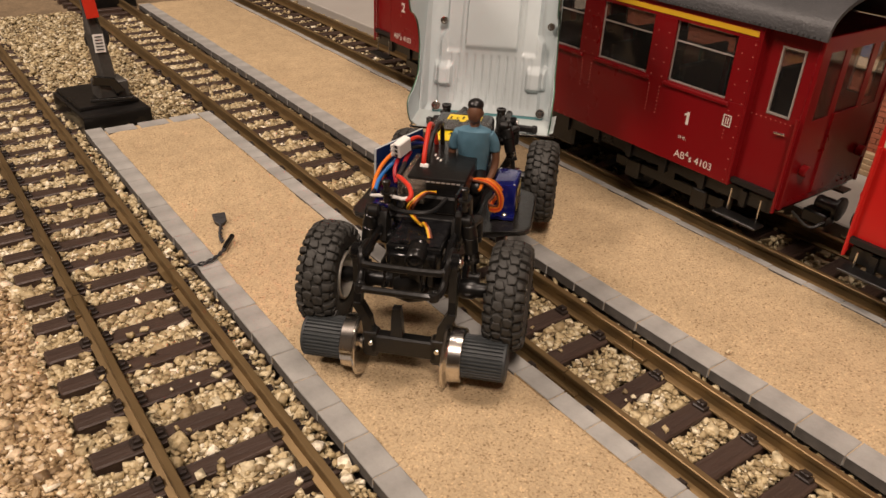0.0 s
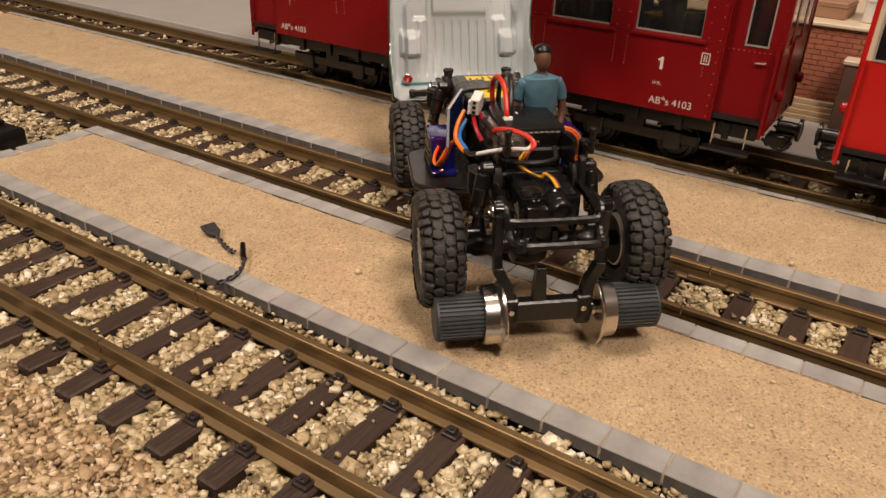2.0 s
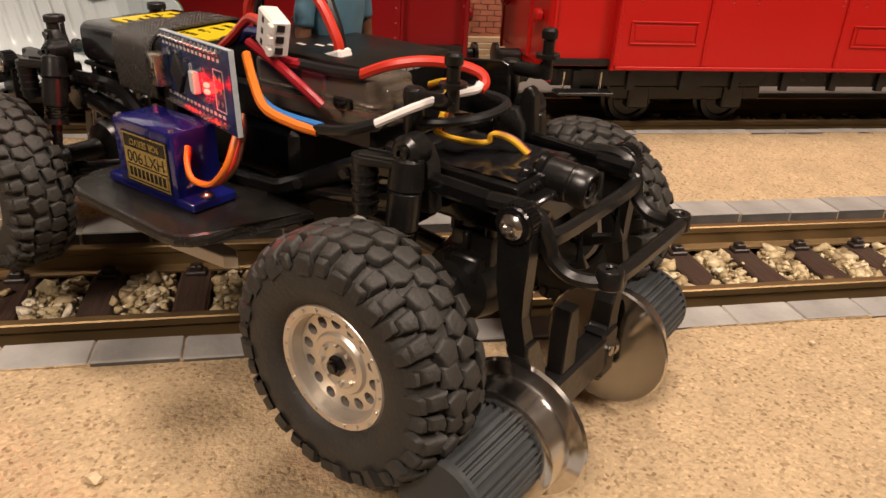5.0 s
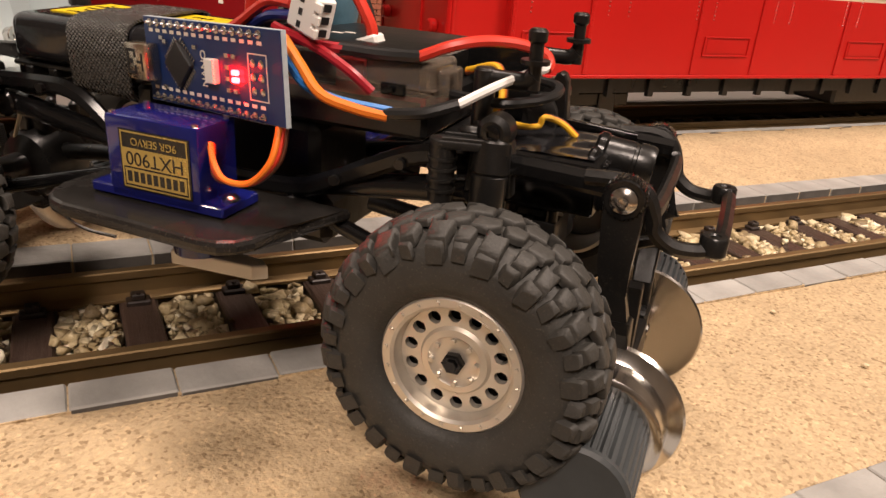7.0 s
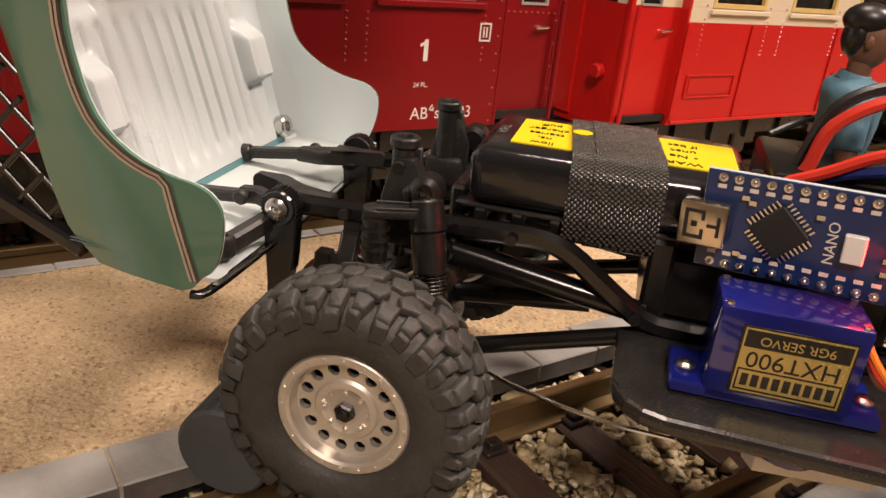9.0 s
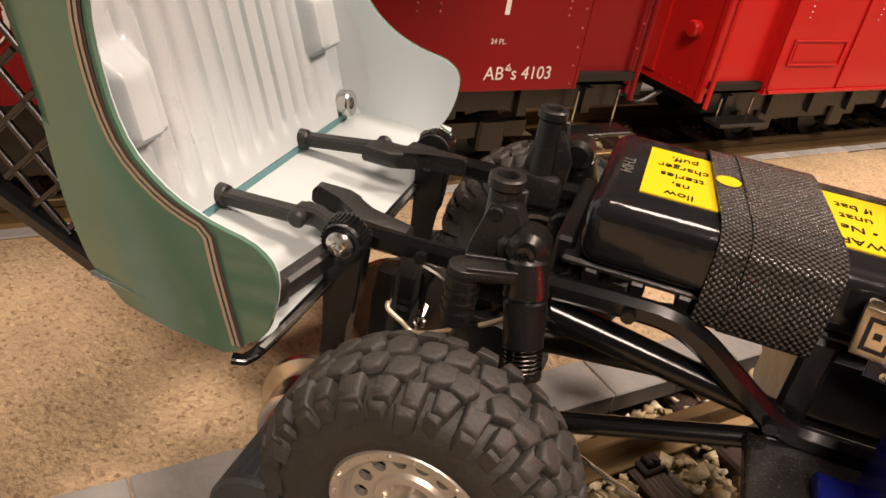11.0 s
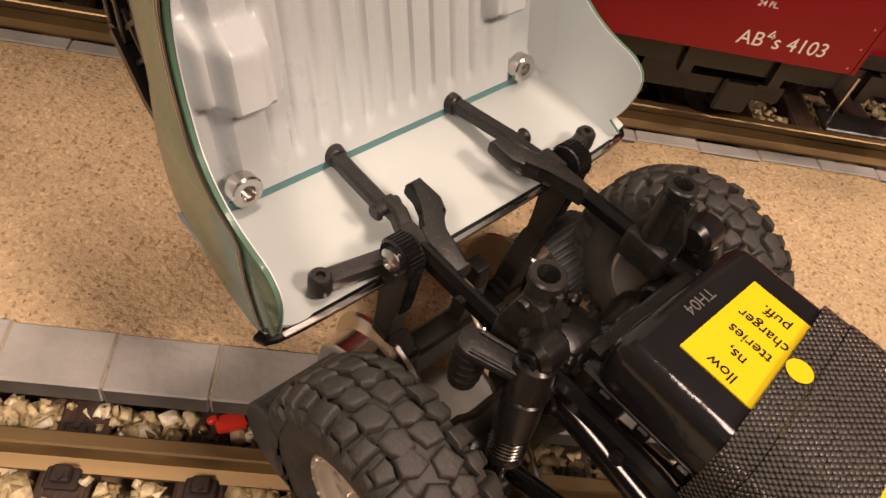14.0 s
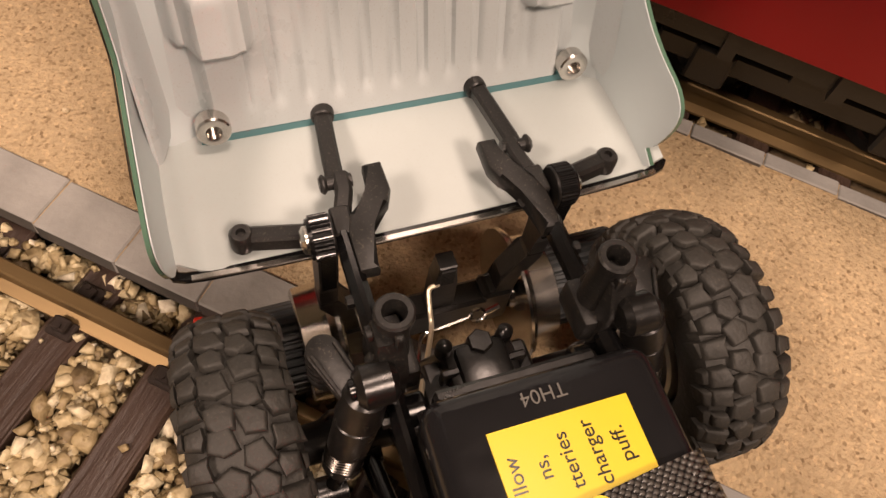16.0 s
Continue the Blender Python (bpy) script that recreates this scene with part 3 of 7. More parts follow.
        if stripe:
            bm = bmesh.new()
            box3(bm, x_out + sx * 0.0003, x_out + sx * 0.00002, stripe_y[0], stripe_y[1], 0.1272, 0.1302)
            P("stripe", bm, stripe, "yellow first-class stripe")
    # end walls with a central door
    for ye, d in ((y0, 1), (y1, -1)):
        bm = bmesh.new()
        w = hw - 0.005
        box3(bm, xc - w, xc + w, ye, ye + d * 0.0016, z_bot - 0.004, zl - 0.001)
        ew = P("end_wall", bm, lower)
        bm = bmesh.new()
        box3(bm, xc - w, xc + w, ye, ye + d * 0.0016, zh, top)
        P("end_head", bm, upper, par=ew)
        for a, b in ((-w, -w * 0.78), (-w * 0.42, -w * 0.28), (w * 0.28, w * 0.42), (w * 0.78, w)):
            bm = bmesh.new()
            box3(bm, xc + a, xc + b, ye, ye + d * 0.0016, zl - 0.001, zh)
            P("end_post", bm, upper, par=ew)
        bm = bmesh.new()
        box3(bm, xc - w * 0.3, xc + w * 0.3, ye - d * 0.0012, ye + d * 0.0001, z_bot, zl)
        P("end_door", bm, lower, par=ew)
        bm = bmesh.new()
        for a, b in ((-w * 0.78, -w * 0.42), (-w * 0.28, w * 0.28), (w * 0.42, w * 0.78)):
            box3(bm, xc + a, xc + b, ye + d * 0.0004, ye + d * 0.0009, zl - 0.001, zh)
        P("end_pane", bm, M_PANE)
        for sx in (-1, 1):
            bm = bmesh.new()
            rod(bm, (xc + sx * w * 0.72, ye - d * 0.0005, 0.058), (xc + sx * w * 0.72, ye - d * 0.005, 0.058), 0.0035, segs=14, bevel=0.0008)
            P("tail_lamp", bm, lower, smooth=True)
        bm = bmesh.new()
        pts = []
        for k in range(16):
            pts.append((xc - w + (2 * w) * (k + 0.5) / 16, ye, z_bot))
        for x, y, z in pts:
            box(bm, (0.0009, 0.0009, 0.0009), Matrix.Translation((x, y - d * 0.0003, z)))
        P("end_rivets", bm, lower)
    # roof: an arch with a lip, thick at the eaves
    bm = bmesh.new()
    arc = []
    R = hw + 0.0022
    for k in range(19):
        a = math.pi * k / 18
        arc.append((xc - R * math.cos(a) * (1 if abs(math.cos(a)) < 0.999 else 1), top + 0.0235 * math.sin(a) ** 0.8))
    inner = [(xc - (R - 0.002) * math.cos(math.pi * k / 18), top - 0.0004 + 0.0215 * math.sin(math.pi * k / 18) ** 0.8) for k in range(19)][::-1]
    extrude_y(bm, arc + inner, y0 - 0.004, y1 + 0.004)
    P("roof", bm, M_ROOF, "arched black roof", smooth=True)
    bm = bmesh.new()
    n = int((y1 - y0) / 0.0032)
    for k in range(n):
        for sx in (-1, 1):
            box(bm, (0.0006, 0.0009, 0.0009), Matrix.Translation((xc + sx * (R + 0.0001), y0 + k * 0.0032, top + 0.0012)))
    P("roof_rivets", bm, M_ROOF)
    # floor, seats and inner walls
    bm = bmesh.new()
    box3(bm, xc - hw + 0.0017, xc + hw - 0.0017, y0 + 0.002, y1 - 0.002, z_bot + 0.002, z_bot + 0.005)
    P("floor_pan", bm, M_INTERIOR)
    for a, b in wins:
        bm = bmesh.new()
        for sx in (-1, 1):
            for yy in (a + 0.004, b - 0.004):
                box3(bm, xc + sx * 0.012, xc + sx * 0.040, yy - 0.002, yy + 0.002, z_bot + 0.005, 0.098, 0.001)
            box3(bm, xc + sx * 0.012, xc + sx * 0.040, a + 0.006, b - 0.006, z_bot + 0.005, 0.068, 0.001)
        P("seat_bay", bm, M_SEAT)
    # underframe, bogies, steps, couplings
    bm = bmesh.new()
    box3(bm, xc - hw + 0.005, xc + hw - 0.005, y0 + 0.004, y1 - 0.004, z_bot - 0.009, z_bot + 0.001)
    for k in range(int((y1 - y0) / 0.03)):
        yy = y0 + 0.02 + k * 0.03
        box3(bm, xc - hw + 0.003, xc - hw + 0.006, yy, yy + 0.004, z_bot - 0.011, z_bot - 0.001)
        box3(bm, xc + hw - 0.006, xc + hw - 0.003, yy, yy + 0.004, z_bot - 0.011, z_bot - 0.001)
    ym = (y0 + y1) / 2
    box3(bm, xc - hw + 0.010, xc + hw - 0.010, ym - 0.05, ym + 0.04, 0.014, z_bot - 0.008, 0.002)
    P("underframe", bm, M_CHASSIS)
    for yb in (y0 + 0.085, y1 - 0.085):
        for sx in (-1, 1):
            bm = bmesh.new()
            xs = xc + sx * 0.033
            box3(bm, xs - 0.002, xs + 0.002, yb - 0.045, yb + 0.045, 0.0155, 0.0235, 0.001)
            for d in (-0.028, 0.028):
                box3(bm, xs - 0.004, xs + 0.004, yb + d - 0.006, yb + d + 0.006, 0.011, 0.024, 0.001)
                tube(bm, [(xs, yb + d - 0.012, 0.026), (xs, yb + d, 0.028), (xs, yb + d + 0.012, 0.026)], 0.0012, 6, 3)
            box3(bm, xs - 0.003, xs + 0.003, yb - 0.007, yb + 0.007, 0.022, 0.031)
            P("bogie_side", bm, M_CHASSIS)
        for d in (-0.028, 0.028):
            bm = bmesh.new()
            for sx in (-1, 1):
                lathe(bm, [(0, -0.002), (0.0150, -0.002), (0.0150, -0.0005), (0.0130, 0.0), (0.0126, 0.004), (0.010, 0.0042), (0.009, 0.003), (0, 0.003)], 28,
                      Matrix.Translation((xc + sx * 0.0215, yb + d, 0.0138)) @ pose(0, 0, 0, 0, 90 * sx, 0))
            rod(bm, (xc - 0.024, yb + d, 0.0138), (xc + 0.024, yb + d, 0.0138), 0.002, segs=8)
            P("wheelset", bm, M_CHASSIS, smooth=True)
    for ye, d in ((y0, 1), (y1, -1)):
        for sx in (-1, 1):
            bm = bmesh.new()
            x = xc + sx * (hw + 0.001)
            box3(bm, x - 0.006, x + 0.004, ye + d * 0.004, ye + d * 0.034, 0.0225, 0.0240, 0.0004)
            st = P("step_board", bm, M_CHASSIS)
            bm = bmesh.new()
            for q in (0.009, 0.029):
                rod(bm, (x - sx * 0.002, ye + d * q, 0.0238), (x - sx * 0.002, ye + d * q, z_bot - 0.001), 0.0006, segs=6)
            P("step_hanger", bm, M_STEEL, "bright step hangers")
        bm = bmesh.new()
        box3(bm, xc - 0.006, xc + 0.006, ye - d * 0.012, ye + d * 0.004, 0.018, 0.026, 0.001)
        rod(bm, (xc, ye - d * 0.001, 0.031), (xc, ye - d * 0.014, 0.031), 0.0045, segs=12, bevel=0.0006)
        lathe(bm, [(0, 0), (0.0075, 0), (0.0075, 0.002), (0.002, 0.003), (0, 0.003)], 16, Matrix.Translation((xc, ye - d * 0.014, 0.031)) @ pose(0, 0, 0, 90 * d, 0, 0))
        for q in (-0.018, 0.018):
            tube(bm, [(xc + q, ye + d * 0.004, 0.026), (xc + q * 0.9, ye - d * 0.008, 0.020), (xc + q * 0.5, ye - d * 0.013, 0.024)], 0.0011, 6, 4)
        P("coupling", bm, M_CHASSIS, smooth=True)
    return c, L


WINS1 = [(0.3495 + 0.0594 * k - 0.0214, 0.3495 + 0.0594 * k + 0.0214) for k in range(6)]
coach_1, INV1 = coach("railway_coach", "dark red railway coach with arched black roof on the rails", 0.2810, 0.7220, WINS1, M_RED1, M_RED1, 0.0886, 0.0396, 0.0335,
                      M_YELLOWLINE, (0.3160, 0.4620))
SIDE = lambda y, z: INV1 @ pose(0.13685, y, z, 90, 0, -90)
bm = bmesh.new()
prism(bm, [(-0.0008, -0.0040), (0.0011, -0.0040), (0.0011, 0.0040), (-0.0004, 0.0040), (-0.0008, 0.0031), (-0.0024, 0.0024), (-0.0024, 0.0012), (-0.0008, 0.0018)], 0, 0.0001)
part("numeral", bm, M_WHITE, coach_1, "bold white numeral one", at=SIDE(0.3500, 0.0700))
lettering("2", 0.0112, SIDE(0.6680, 0.0740), M_WHITE, coach_1, bold=0.03)
lettering("AB⁴s 4103", 0.0066, SIDE(0.3402, 0.0458), M_WHITE, coach_1)
lettering("AB⁴s 4103", 0.0066, SIDE(0.6690, 0.0468), M_WHITE, coach_1)
lettering("24 PL.", 0.0026, SIDE(0.3510, 0.0570), M_WHITE, coach_1)
bm = bmesh.new()
for a, b, lo, hi in ((0.3205, 0.3211, 0.0735, 0.0805), (0.3253, 0.3259, 0.0735, 0.0805), (0.3211, 0.3253, 0.0799, 0.0805), (0.3211, 0.3253, 0.0735, 0.0741), (0.3222, 0.3228, 0.0750, 0.0790), (0.3236, 0.3242, 0.0750, 0.0790)):
    box3(bm, 0.1366, 0.13695, a, b, lo, hi)
part("plate_mark", bm, M_WHITE, coach_1, "small white framed mark", at=INV1)
bm = bmesh.new()
box3(bm, 0.13660, 0.13695, 0.5006, 0.5030, 0.0550, 0.0680)
ring = [(0.4975 + 0.0040 * math.cos(q), 0.0615 + 0.0062 * math.sin(q)) for q in [math.radians(60 + 20 * k) for k in range(16)]]
for (ya, za), (yb, zb) in zip(ring, ring[1:]):
    bar(bm, [(0.1368, ya, za), (0.1368, yb, zb)], 0.0014, 0.0004)
part("side_mark", bm, M_WHITE, coach_1, "white painted mark of a bar and an open ring", at=INV1)

WINS2 = [(0.1690 - 0.0635 * k - 0.0207, 0.1690 - 0.0635 * k + 0.0207) for k in range(8, -1, -1)]
M_WOODFRAME = mat("pale_yellow_frame", (0.55, 0.40, 0.14), 0.4, scale=60, vary=0.12)
coach_2, INV2 = coach("railway_coach", "bright red and cream coach with yellow window frames on the rails", -0.46, 0.2390, WINS2, M_RED2, M_CREAM, 0.0835, 0.0340, 0.0345,
                      frames=M_WOODFRAME, wz=(0.0905, 0.124), door_win=(0.45, 0.85))
for k in range(5):
    # framed hatch, pilaster strips and sill on the red lower side
    y = 0.1795 - 0.127 * k
    bm = bmesh.new()
    box3(bm, 0.1362, 0.1370, y - 0.0185, y + 0.0185, 0.0580, 0.0588, 0.0002)
    box3(bm, 0.1362, 0.1370, y - 0.0185, y + 0.0185, 0.0472, 0.0480, 0.0002)
    for d in (-0.0181, 0.0181):
        box3(bm, 0.1362, 0.13695, y + d - 0.0004, y + d + 0.0004, 0.0480, 0.0580)
    box3(bm, 0.1366, 0.13692, y - 0.0160, y + 0.0160, 0.0492, 0.0568, 0.0001)
    part("hatch", bm, M_RED2, coach_2, "framed red hatch", at=INV2)
    for d in (0.0245, -0.0245):
        bm = bmesh.new()
        box3(bm, 0.1361, 0.13685, y + d - 0.0013, y + d + 0.0013, 0.0366, 0.0830, 0.0002)
        rivet_line(bm, [(0.1361, y + d, 0.0385 + 0.0034 * q) for q in range(13)], -1, 0.0005)
        part("pilaster", bm, M_RED2, coach_2, at=INV2)
bm = bmesh.new()
box3(bm, 0.1358, 0.13685, -0.424, 0.2040, 0.0345, 0.0362, 0.0003)
part("sill_strip", bm, M_RED2, coach_2, at=INV2)


# ---- beyond the coaches ----
bm = bmesh.new()
box3(bm, 0.238, 0.95, -0.9, 2.2, BED + 0.0006, -0.0015, 0.001)
tagged(part("pavement", bm, M_GREYROAD), "smooth grey board road behind the coaches", "road", kind="structure")

M_BRICK = mat("red_brick", (0.30, 0.10, 0.055), 0.75, scale=160, vary=0.25, bump=0.3, piece=0.1)
M_MORTAR = mat("mortar", (0.42, 0.33, 0.25), 0.85, scale=200, vary=0.2)


def brick_house(x, y0, y1, h):
    hs = thing("brick_building", "low model brick building with a pale ledge behind the coaches", "building", m=Matrix.Translation((x, (y0 + y1) / 2, -0.0015)))
    inv = hs.matrix_basis.inverted()
    bm = bmesh.new()
    box3(bm, x + 0.0008, x + 0.16, y0, y1, -0.0015, h)
    part("wall", bm, M_MORTAR, hs, at=inv)
    bm = bmesh.new()
    rows = int(h / 0.0042)
    for r in range(rows):
        y = y0 + (0.0055 if r % 2 else 0)
        while y < y1 - 0.01:
            box3(bm, x - 0.0002 - random.uniform(0, 0.0003), x + 0.0009, y, y + 0.0102, r * 0.0042, r * 0.0042 + 0.0036)
            y += 0.011
    part("bricks", bm, M_BRICK, hs, at=inv)["kind"] = "stuff"
    bm = bmesh.new()
    box3(bm, x - 0.004, x + 0.165, y0 - 0.004, y1 + 0.004, h, h + 0.003, 0.0006)
    part("ledge", bm, M_CREAM, hs, at=inv)
    bm = bmesh.new()
    for k in range(4):
        box3(bm, x - 0.012 + k * 0.002, x - 0.0008, y0, y1, -0.0015 + 0.004 * k, 0.0022 + 0.004 * k, 0.0003)
    part("plinth", bm, mat("tan_plinth", (0.45, 0.33, 0.2), 0.7, scale=90, vary=0.2), hs, at=inv)


brick_house(0.345, -0.10, 0.62, 0.073)
bm = bmesh.new()
box3(bm, 0.322, 0.3395, 0.2405, 0.2625, -0.0015, 0.0500, 0.0008)
cab = tagged(part("cabinet", bm, mat("brown_card_box", (0.145, 0.082, 0.062), 0.6, scale=60, vary=0.2)), "brown box with a cream cap in front of the bricks", "box")
bm = bmesh.new()
box3(bm, 0.3205, 0.3400, 0.2390, 0.2640, 0.0501, 0.0535, 0.0006)
part("cap", bm, M_CREAM, cab, "cream cap")
CRATE_COLORS = [("pale_wood", (0.55, 0.42, 0.26)), ("blue_card", (0.06, 0.22, 0.5)), ("orange_card", (0.5, 0.22, 0.06)), ("white_card", (0.6, 0.56, 0.5)), ("brown_card", (0.3, 0.17, 0.1))]
crate_mats = [mat(n, c, 0.6, scale=60, vary=0.15) for n, c in CRATE_COLORS]
yy = -0.06
for k in range(12):
    w, h, d = random.uniform(0.02, 0.045), random.uniform(0.010, 0.03), random.uniform(0.02, 0.05)
    bm = bmesh.new()
    box3(bm, -d / 2, d / 2, -w / 2, w / 2, 0, h, 0.0008)
    box3(bm, -d / 2 - 0.0006, d / 2 + 0.0006, -w / 2 - 0.0006, w / 2 + 0.0006, h * 0.72, h * 0.78)
    tagged(part("crate", bm, crate_mats[k % 5], at=pose(0.365 + d / 2, yy + w / 2, 0.076, 0, 0, random.uniform(-6, 6))), "small coloured box standing on the brick building", "box", group="boxes on the building")
    yy += w + random.uniform(0.002, 0.012)

# ---- the room ----
M_ROOM = mat("room_wall", (0.20, 0.17, 0.135), 0.85, scale=4, vary=0.05)
M_CEIL = mat("ceiling_paint", (0.42, 0.39, 0.34), 0.9, scale=4, vary=0.04)
for n, a in (("wall_north", (-2.5, 2.5, 3.0, 3.1)), ("wall_south", (-2.5, 2.5, -2.1, -2.0)), ("wall_east", (2.5, 2.6, -2.1, 3.1)), ("wall_west", (-2.6, -2.5, -2.1, 3.1))):
    bm = bmesh.new()
    box3(bm, a[0], a[1], a[2], a[3], -0.9, 2.2)
    tagged(part(n, bm, M_ROOM), "plain cream wall of the room", "wall", kind="structure")
bm = bmesh.new()
box3(bm, -2.6, 2.6, -2.1, 3.1, -0.95, -0.9)
tagged(part("floor", bm, mat("dark_floor", (0.10, 0.065, 0.05), 0.6, scale=8, vary=0.2)), "dark floor of the room", "floor", kind="structure")
bm = bmesh.new()
box3(bm, -2.6, 2.6, -2.1, 3.1, 2.2, 2.25)
tagged(part("ceiling", bm, M_CEIL), "plain pale ceiling of the room", "ceiling", kind="structure")


# ---- the small truck on rail wheels ----
M_RUBBER = mat("tyre_rubber", (0.034, 0.0328, 0.0292), 0.58, scale=220, vary=0.28, bump=0.22, bump_scale=900, spec=0.42, dust=0.14)
M_SPRING = mat("blued_steel", (0.09, 0.083, 0.075), 0.25, metal=1.0, scale=300, vary=0.2)
M_BRASSWIRE = mat("plated_wire", (0.72, 0.64, 0.48), 0.42, metal=0.7, scale=300, vary=0.1)
M_RIM = mat("satin_aluminium", (0.64, 0.60, 0.53), 0.40, metal=0.8, scale=300, vary=0.1, rvary=0.1)
M_ROLLER = mat("ribbed_rubber", (0.042, 0.047, 0.049), 0.5, scale=200, vary=0.2, spec=0.4)
M_GREEN = mat("green_lacquer", (0.082, 0.165, 0.115), 0.13, scale=25, vary=0.15, rvary=0.06, coat=0.4)
M_LEXAN = mat("white_lexan", (0.505, 0.555, 0.563), 0.30, scale=40, vary=0.05, rvary=0.12, dust=0.30)
M_LEXANBLUE = mat("pale_blue_lexan", (0.515, 0.580, 0.590), 0.32, scale=40, vary=0.05)
M_PINSTRIPE = mat("beige_pinstripe", (0.36, 0.29, 0.22), 0.35, scale=90, vary=0.1)
M_DARKSTRIPE = mat("dark_pinstripe", (0.05, 0.035, 0.03), 0.35, scale=90, vary=0.1)
M_GATE = mat("tailgate_lexan", (0.425, 0.470, 0.462), 0.4, scale=40, vary=0.07, dust=0.15)
M_SERVO = mat("clear_blue_plastic", (0.007, 0.010, 0.115), 0.07, scale=60, vary=0.4, rvary=0.04, spec=0.7, coat=0.4)
M_PCB = mat("blue_circuit_board", (0.009, 0.025, 0.098), 0.24, scale=120, vary=0.2, rvary=0.08)
M_SOLDER = mat("solder", (0.62, 0.61, 0.58), 0.25, metal=1.0, scale=400, vary=0.15)
M_CHIP = mat("chip_black", (0.012, 0.012, 0.013), 0.5, scale=300, vary=0.2)
M_LABELGOLD = mat("gold_foil", (0.50, 0.38, 0.12), 0.3, metal=0.6, scale=80, vary=0.15)
M_LABELBLACK = mat("label_black", (0.012, 0.011, 0.010), 0.22, scale=80, vary=0.2)
M_BATTERY = mat("shrink_wrap_black", (0.010, 0.010, 0.011), 0.14, scale=110, vary=0.3, rvary=0.07, bump=0.25, bump_scale=120)
M_PRINTGREY = mat("faded_grey_print", (0.10, 0.095, 0.085), 0.5, vary=0.2)
M_YELLOW = mat("yellow_sticker", (0.68, 0.50, 0.010), 0.35, scale=60, vary=0.05)
M_STRAP = mat("woven_strap", (0.018, 0.017, 0.016), 0.26, scale=900, vary=0.3)
M_TRAY = mat("dusty_black_plate", (0.014, 0.013, 0.012), 0.24, scale=120, vary=0.35, bump=0.15, dust=0.22)
M_SMOKE = mat("smoked_clear_case", (0.60, 0.50, 0.40), 0.08, scale=60, vary=0.12, trans=0.88, rvary=0.05)
M_WCONN = mat("white_nylon", (0.72, 0.70, 0.66), 0.4, scale=100, vary=0.05)
M_SKIN = mat("brown_figure_paint", (0.13, 0.06, 0.032), 0.55, scale=120, vary=0.15)
M_SHIRT = mat("blue_figure_paint", (0.075, 0.165, 0.225), 0.6, scale=160, vary=0.18, bump=0.3, bump_scale=350)
M_HAIR = mat("black_figure_paint", (0.010, 0.009, 0.009), 0.35, scale=200, vary=0.2)
WIRES = {n: mat(n + "_wire", c, 0.36, scale=120, vary=0.08) for n, c in (
    ("red", (0.55, 0.035, 0.018)), ("orange", (0.68, 0.17, 0.015)), ("blue", (0.03, 0.16, 0.45)), ("white", (0.68, 0.66, 0.63)), ("yellow", (0.70, 0.40, 0.02)),
    ("black", (0.012, 0.012, 0.012)), ("brown", (0.10, 0.03, 0.015)), ("darkred", (0.32, 0.012, 0.02)), ("navy", (0.02, 0.03, 0.16)))}


def weave(m):
    nt = m.node_tree
    b = nt.nodes["Principled BSDF"]
    tc = nt.nodes.new("ShaderNodeTexCoord")
    sep = nt.nodes.new("ShaderNodeSeparateXYZ")
    nt.links.new(tc.outputs["Object"], sep.inputs[0])
    turn = nt.nodes.new("ShaderNodeMath")
    turn.operation = "SUBTRACT"
    nt.links.new(sep.outputs[1], turn.inputs[0])
    nt.links.new(sep.outputs[2], turn.inputs[1])
    comb = nt.nodes.new("ShaderNodeCombineXYZ")
    nt.links.new(sep.outputs[0], comb.inputs[0])
    nt.links.new(turn.outputs[0], comb.inputs[1])
    mp = nt.nodes.new("ShaderNodeMapping")
    mp.inputs["Rotation"].default_value = (0, 0, radians(38))
    nt.links.new(comb.outputs[0], mp.inputs[0])
    vo = nt.nodes.new("ShaderNodeTexVoronoi")
    vo.voronoi_dimensions = "2D"
    vo.inputs["Scale"].default_value, vo.inputs["Randomness"].default_value = 1280, 0.14
    nt.links.new(mp.outputs[0], vo.inputs["Vector"])
    # Thread tops take a paler colour that stands in for their glints.
    ramp = nt.nodes.new("ShaderNodeValToRGB")
    ramp.color_ramp.elements[0].position, ramp.color_ramp.elements[0].color = 0.25, (0.090, 0.084, 0.076, 1)
    ramp.color_ramp.elements[1].position, ramp.color_ramp.elements[1].color = 0.55, (0.004, 0.004, 0.004, 1)
    nt.links.new(vo.outputs["Distance"], ramp.inputs[0])
    nt.links.new(ramp.outputs[0], b.inputs["Base Color"])
    bn = nt.nodes.new("ShaderNodeBump")
    bn.invert = True
    bn.inputs["Strength"].default_value, bn.inputs["Distance"].default_value = 1.0, 0.0006
    nt.links.new(vo.outputs["Distance"], bn.inputs["Height"])
    nt.links.new(bn.outputs[0], b.inputs["Normal"])


weave(M_STRAP)

truck = thing("rail_truck", "small black remote-control truck chassis with rail wheels and raised green body", "toy truck", m=pose(-0.0280, 0.3712, 0.0010, -1.5, 0.58, 41.87))
HUB_S, HUB_L, HUB_Z = 0.0655, 0.0470, 0.0340


def mesh_of(name, bm, material, smooth=True, squeeze=None):
    if squeeze:
        bmesh.ops.transform(bm, matrix=Matrix.Diagonal((*squeeze, 1)), verts=bm.verts)
    ob = part(name, bm, material, smooth=smooth)
    me = ob.data
    bpy.data.objects.remove(ob)
    return me


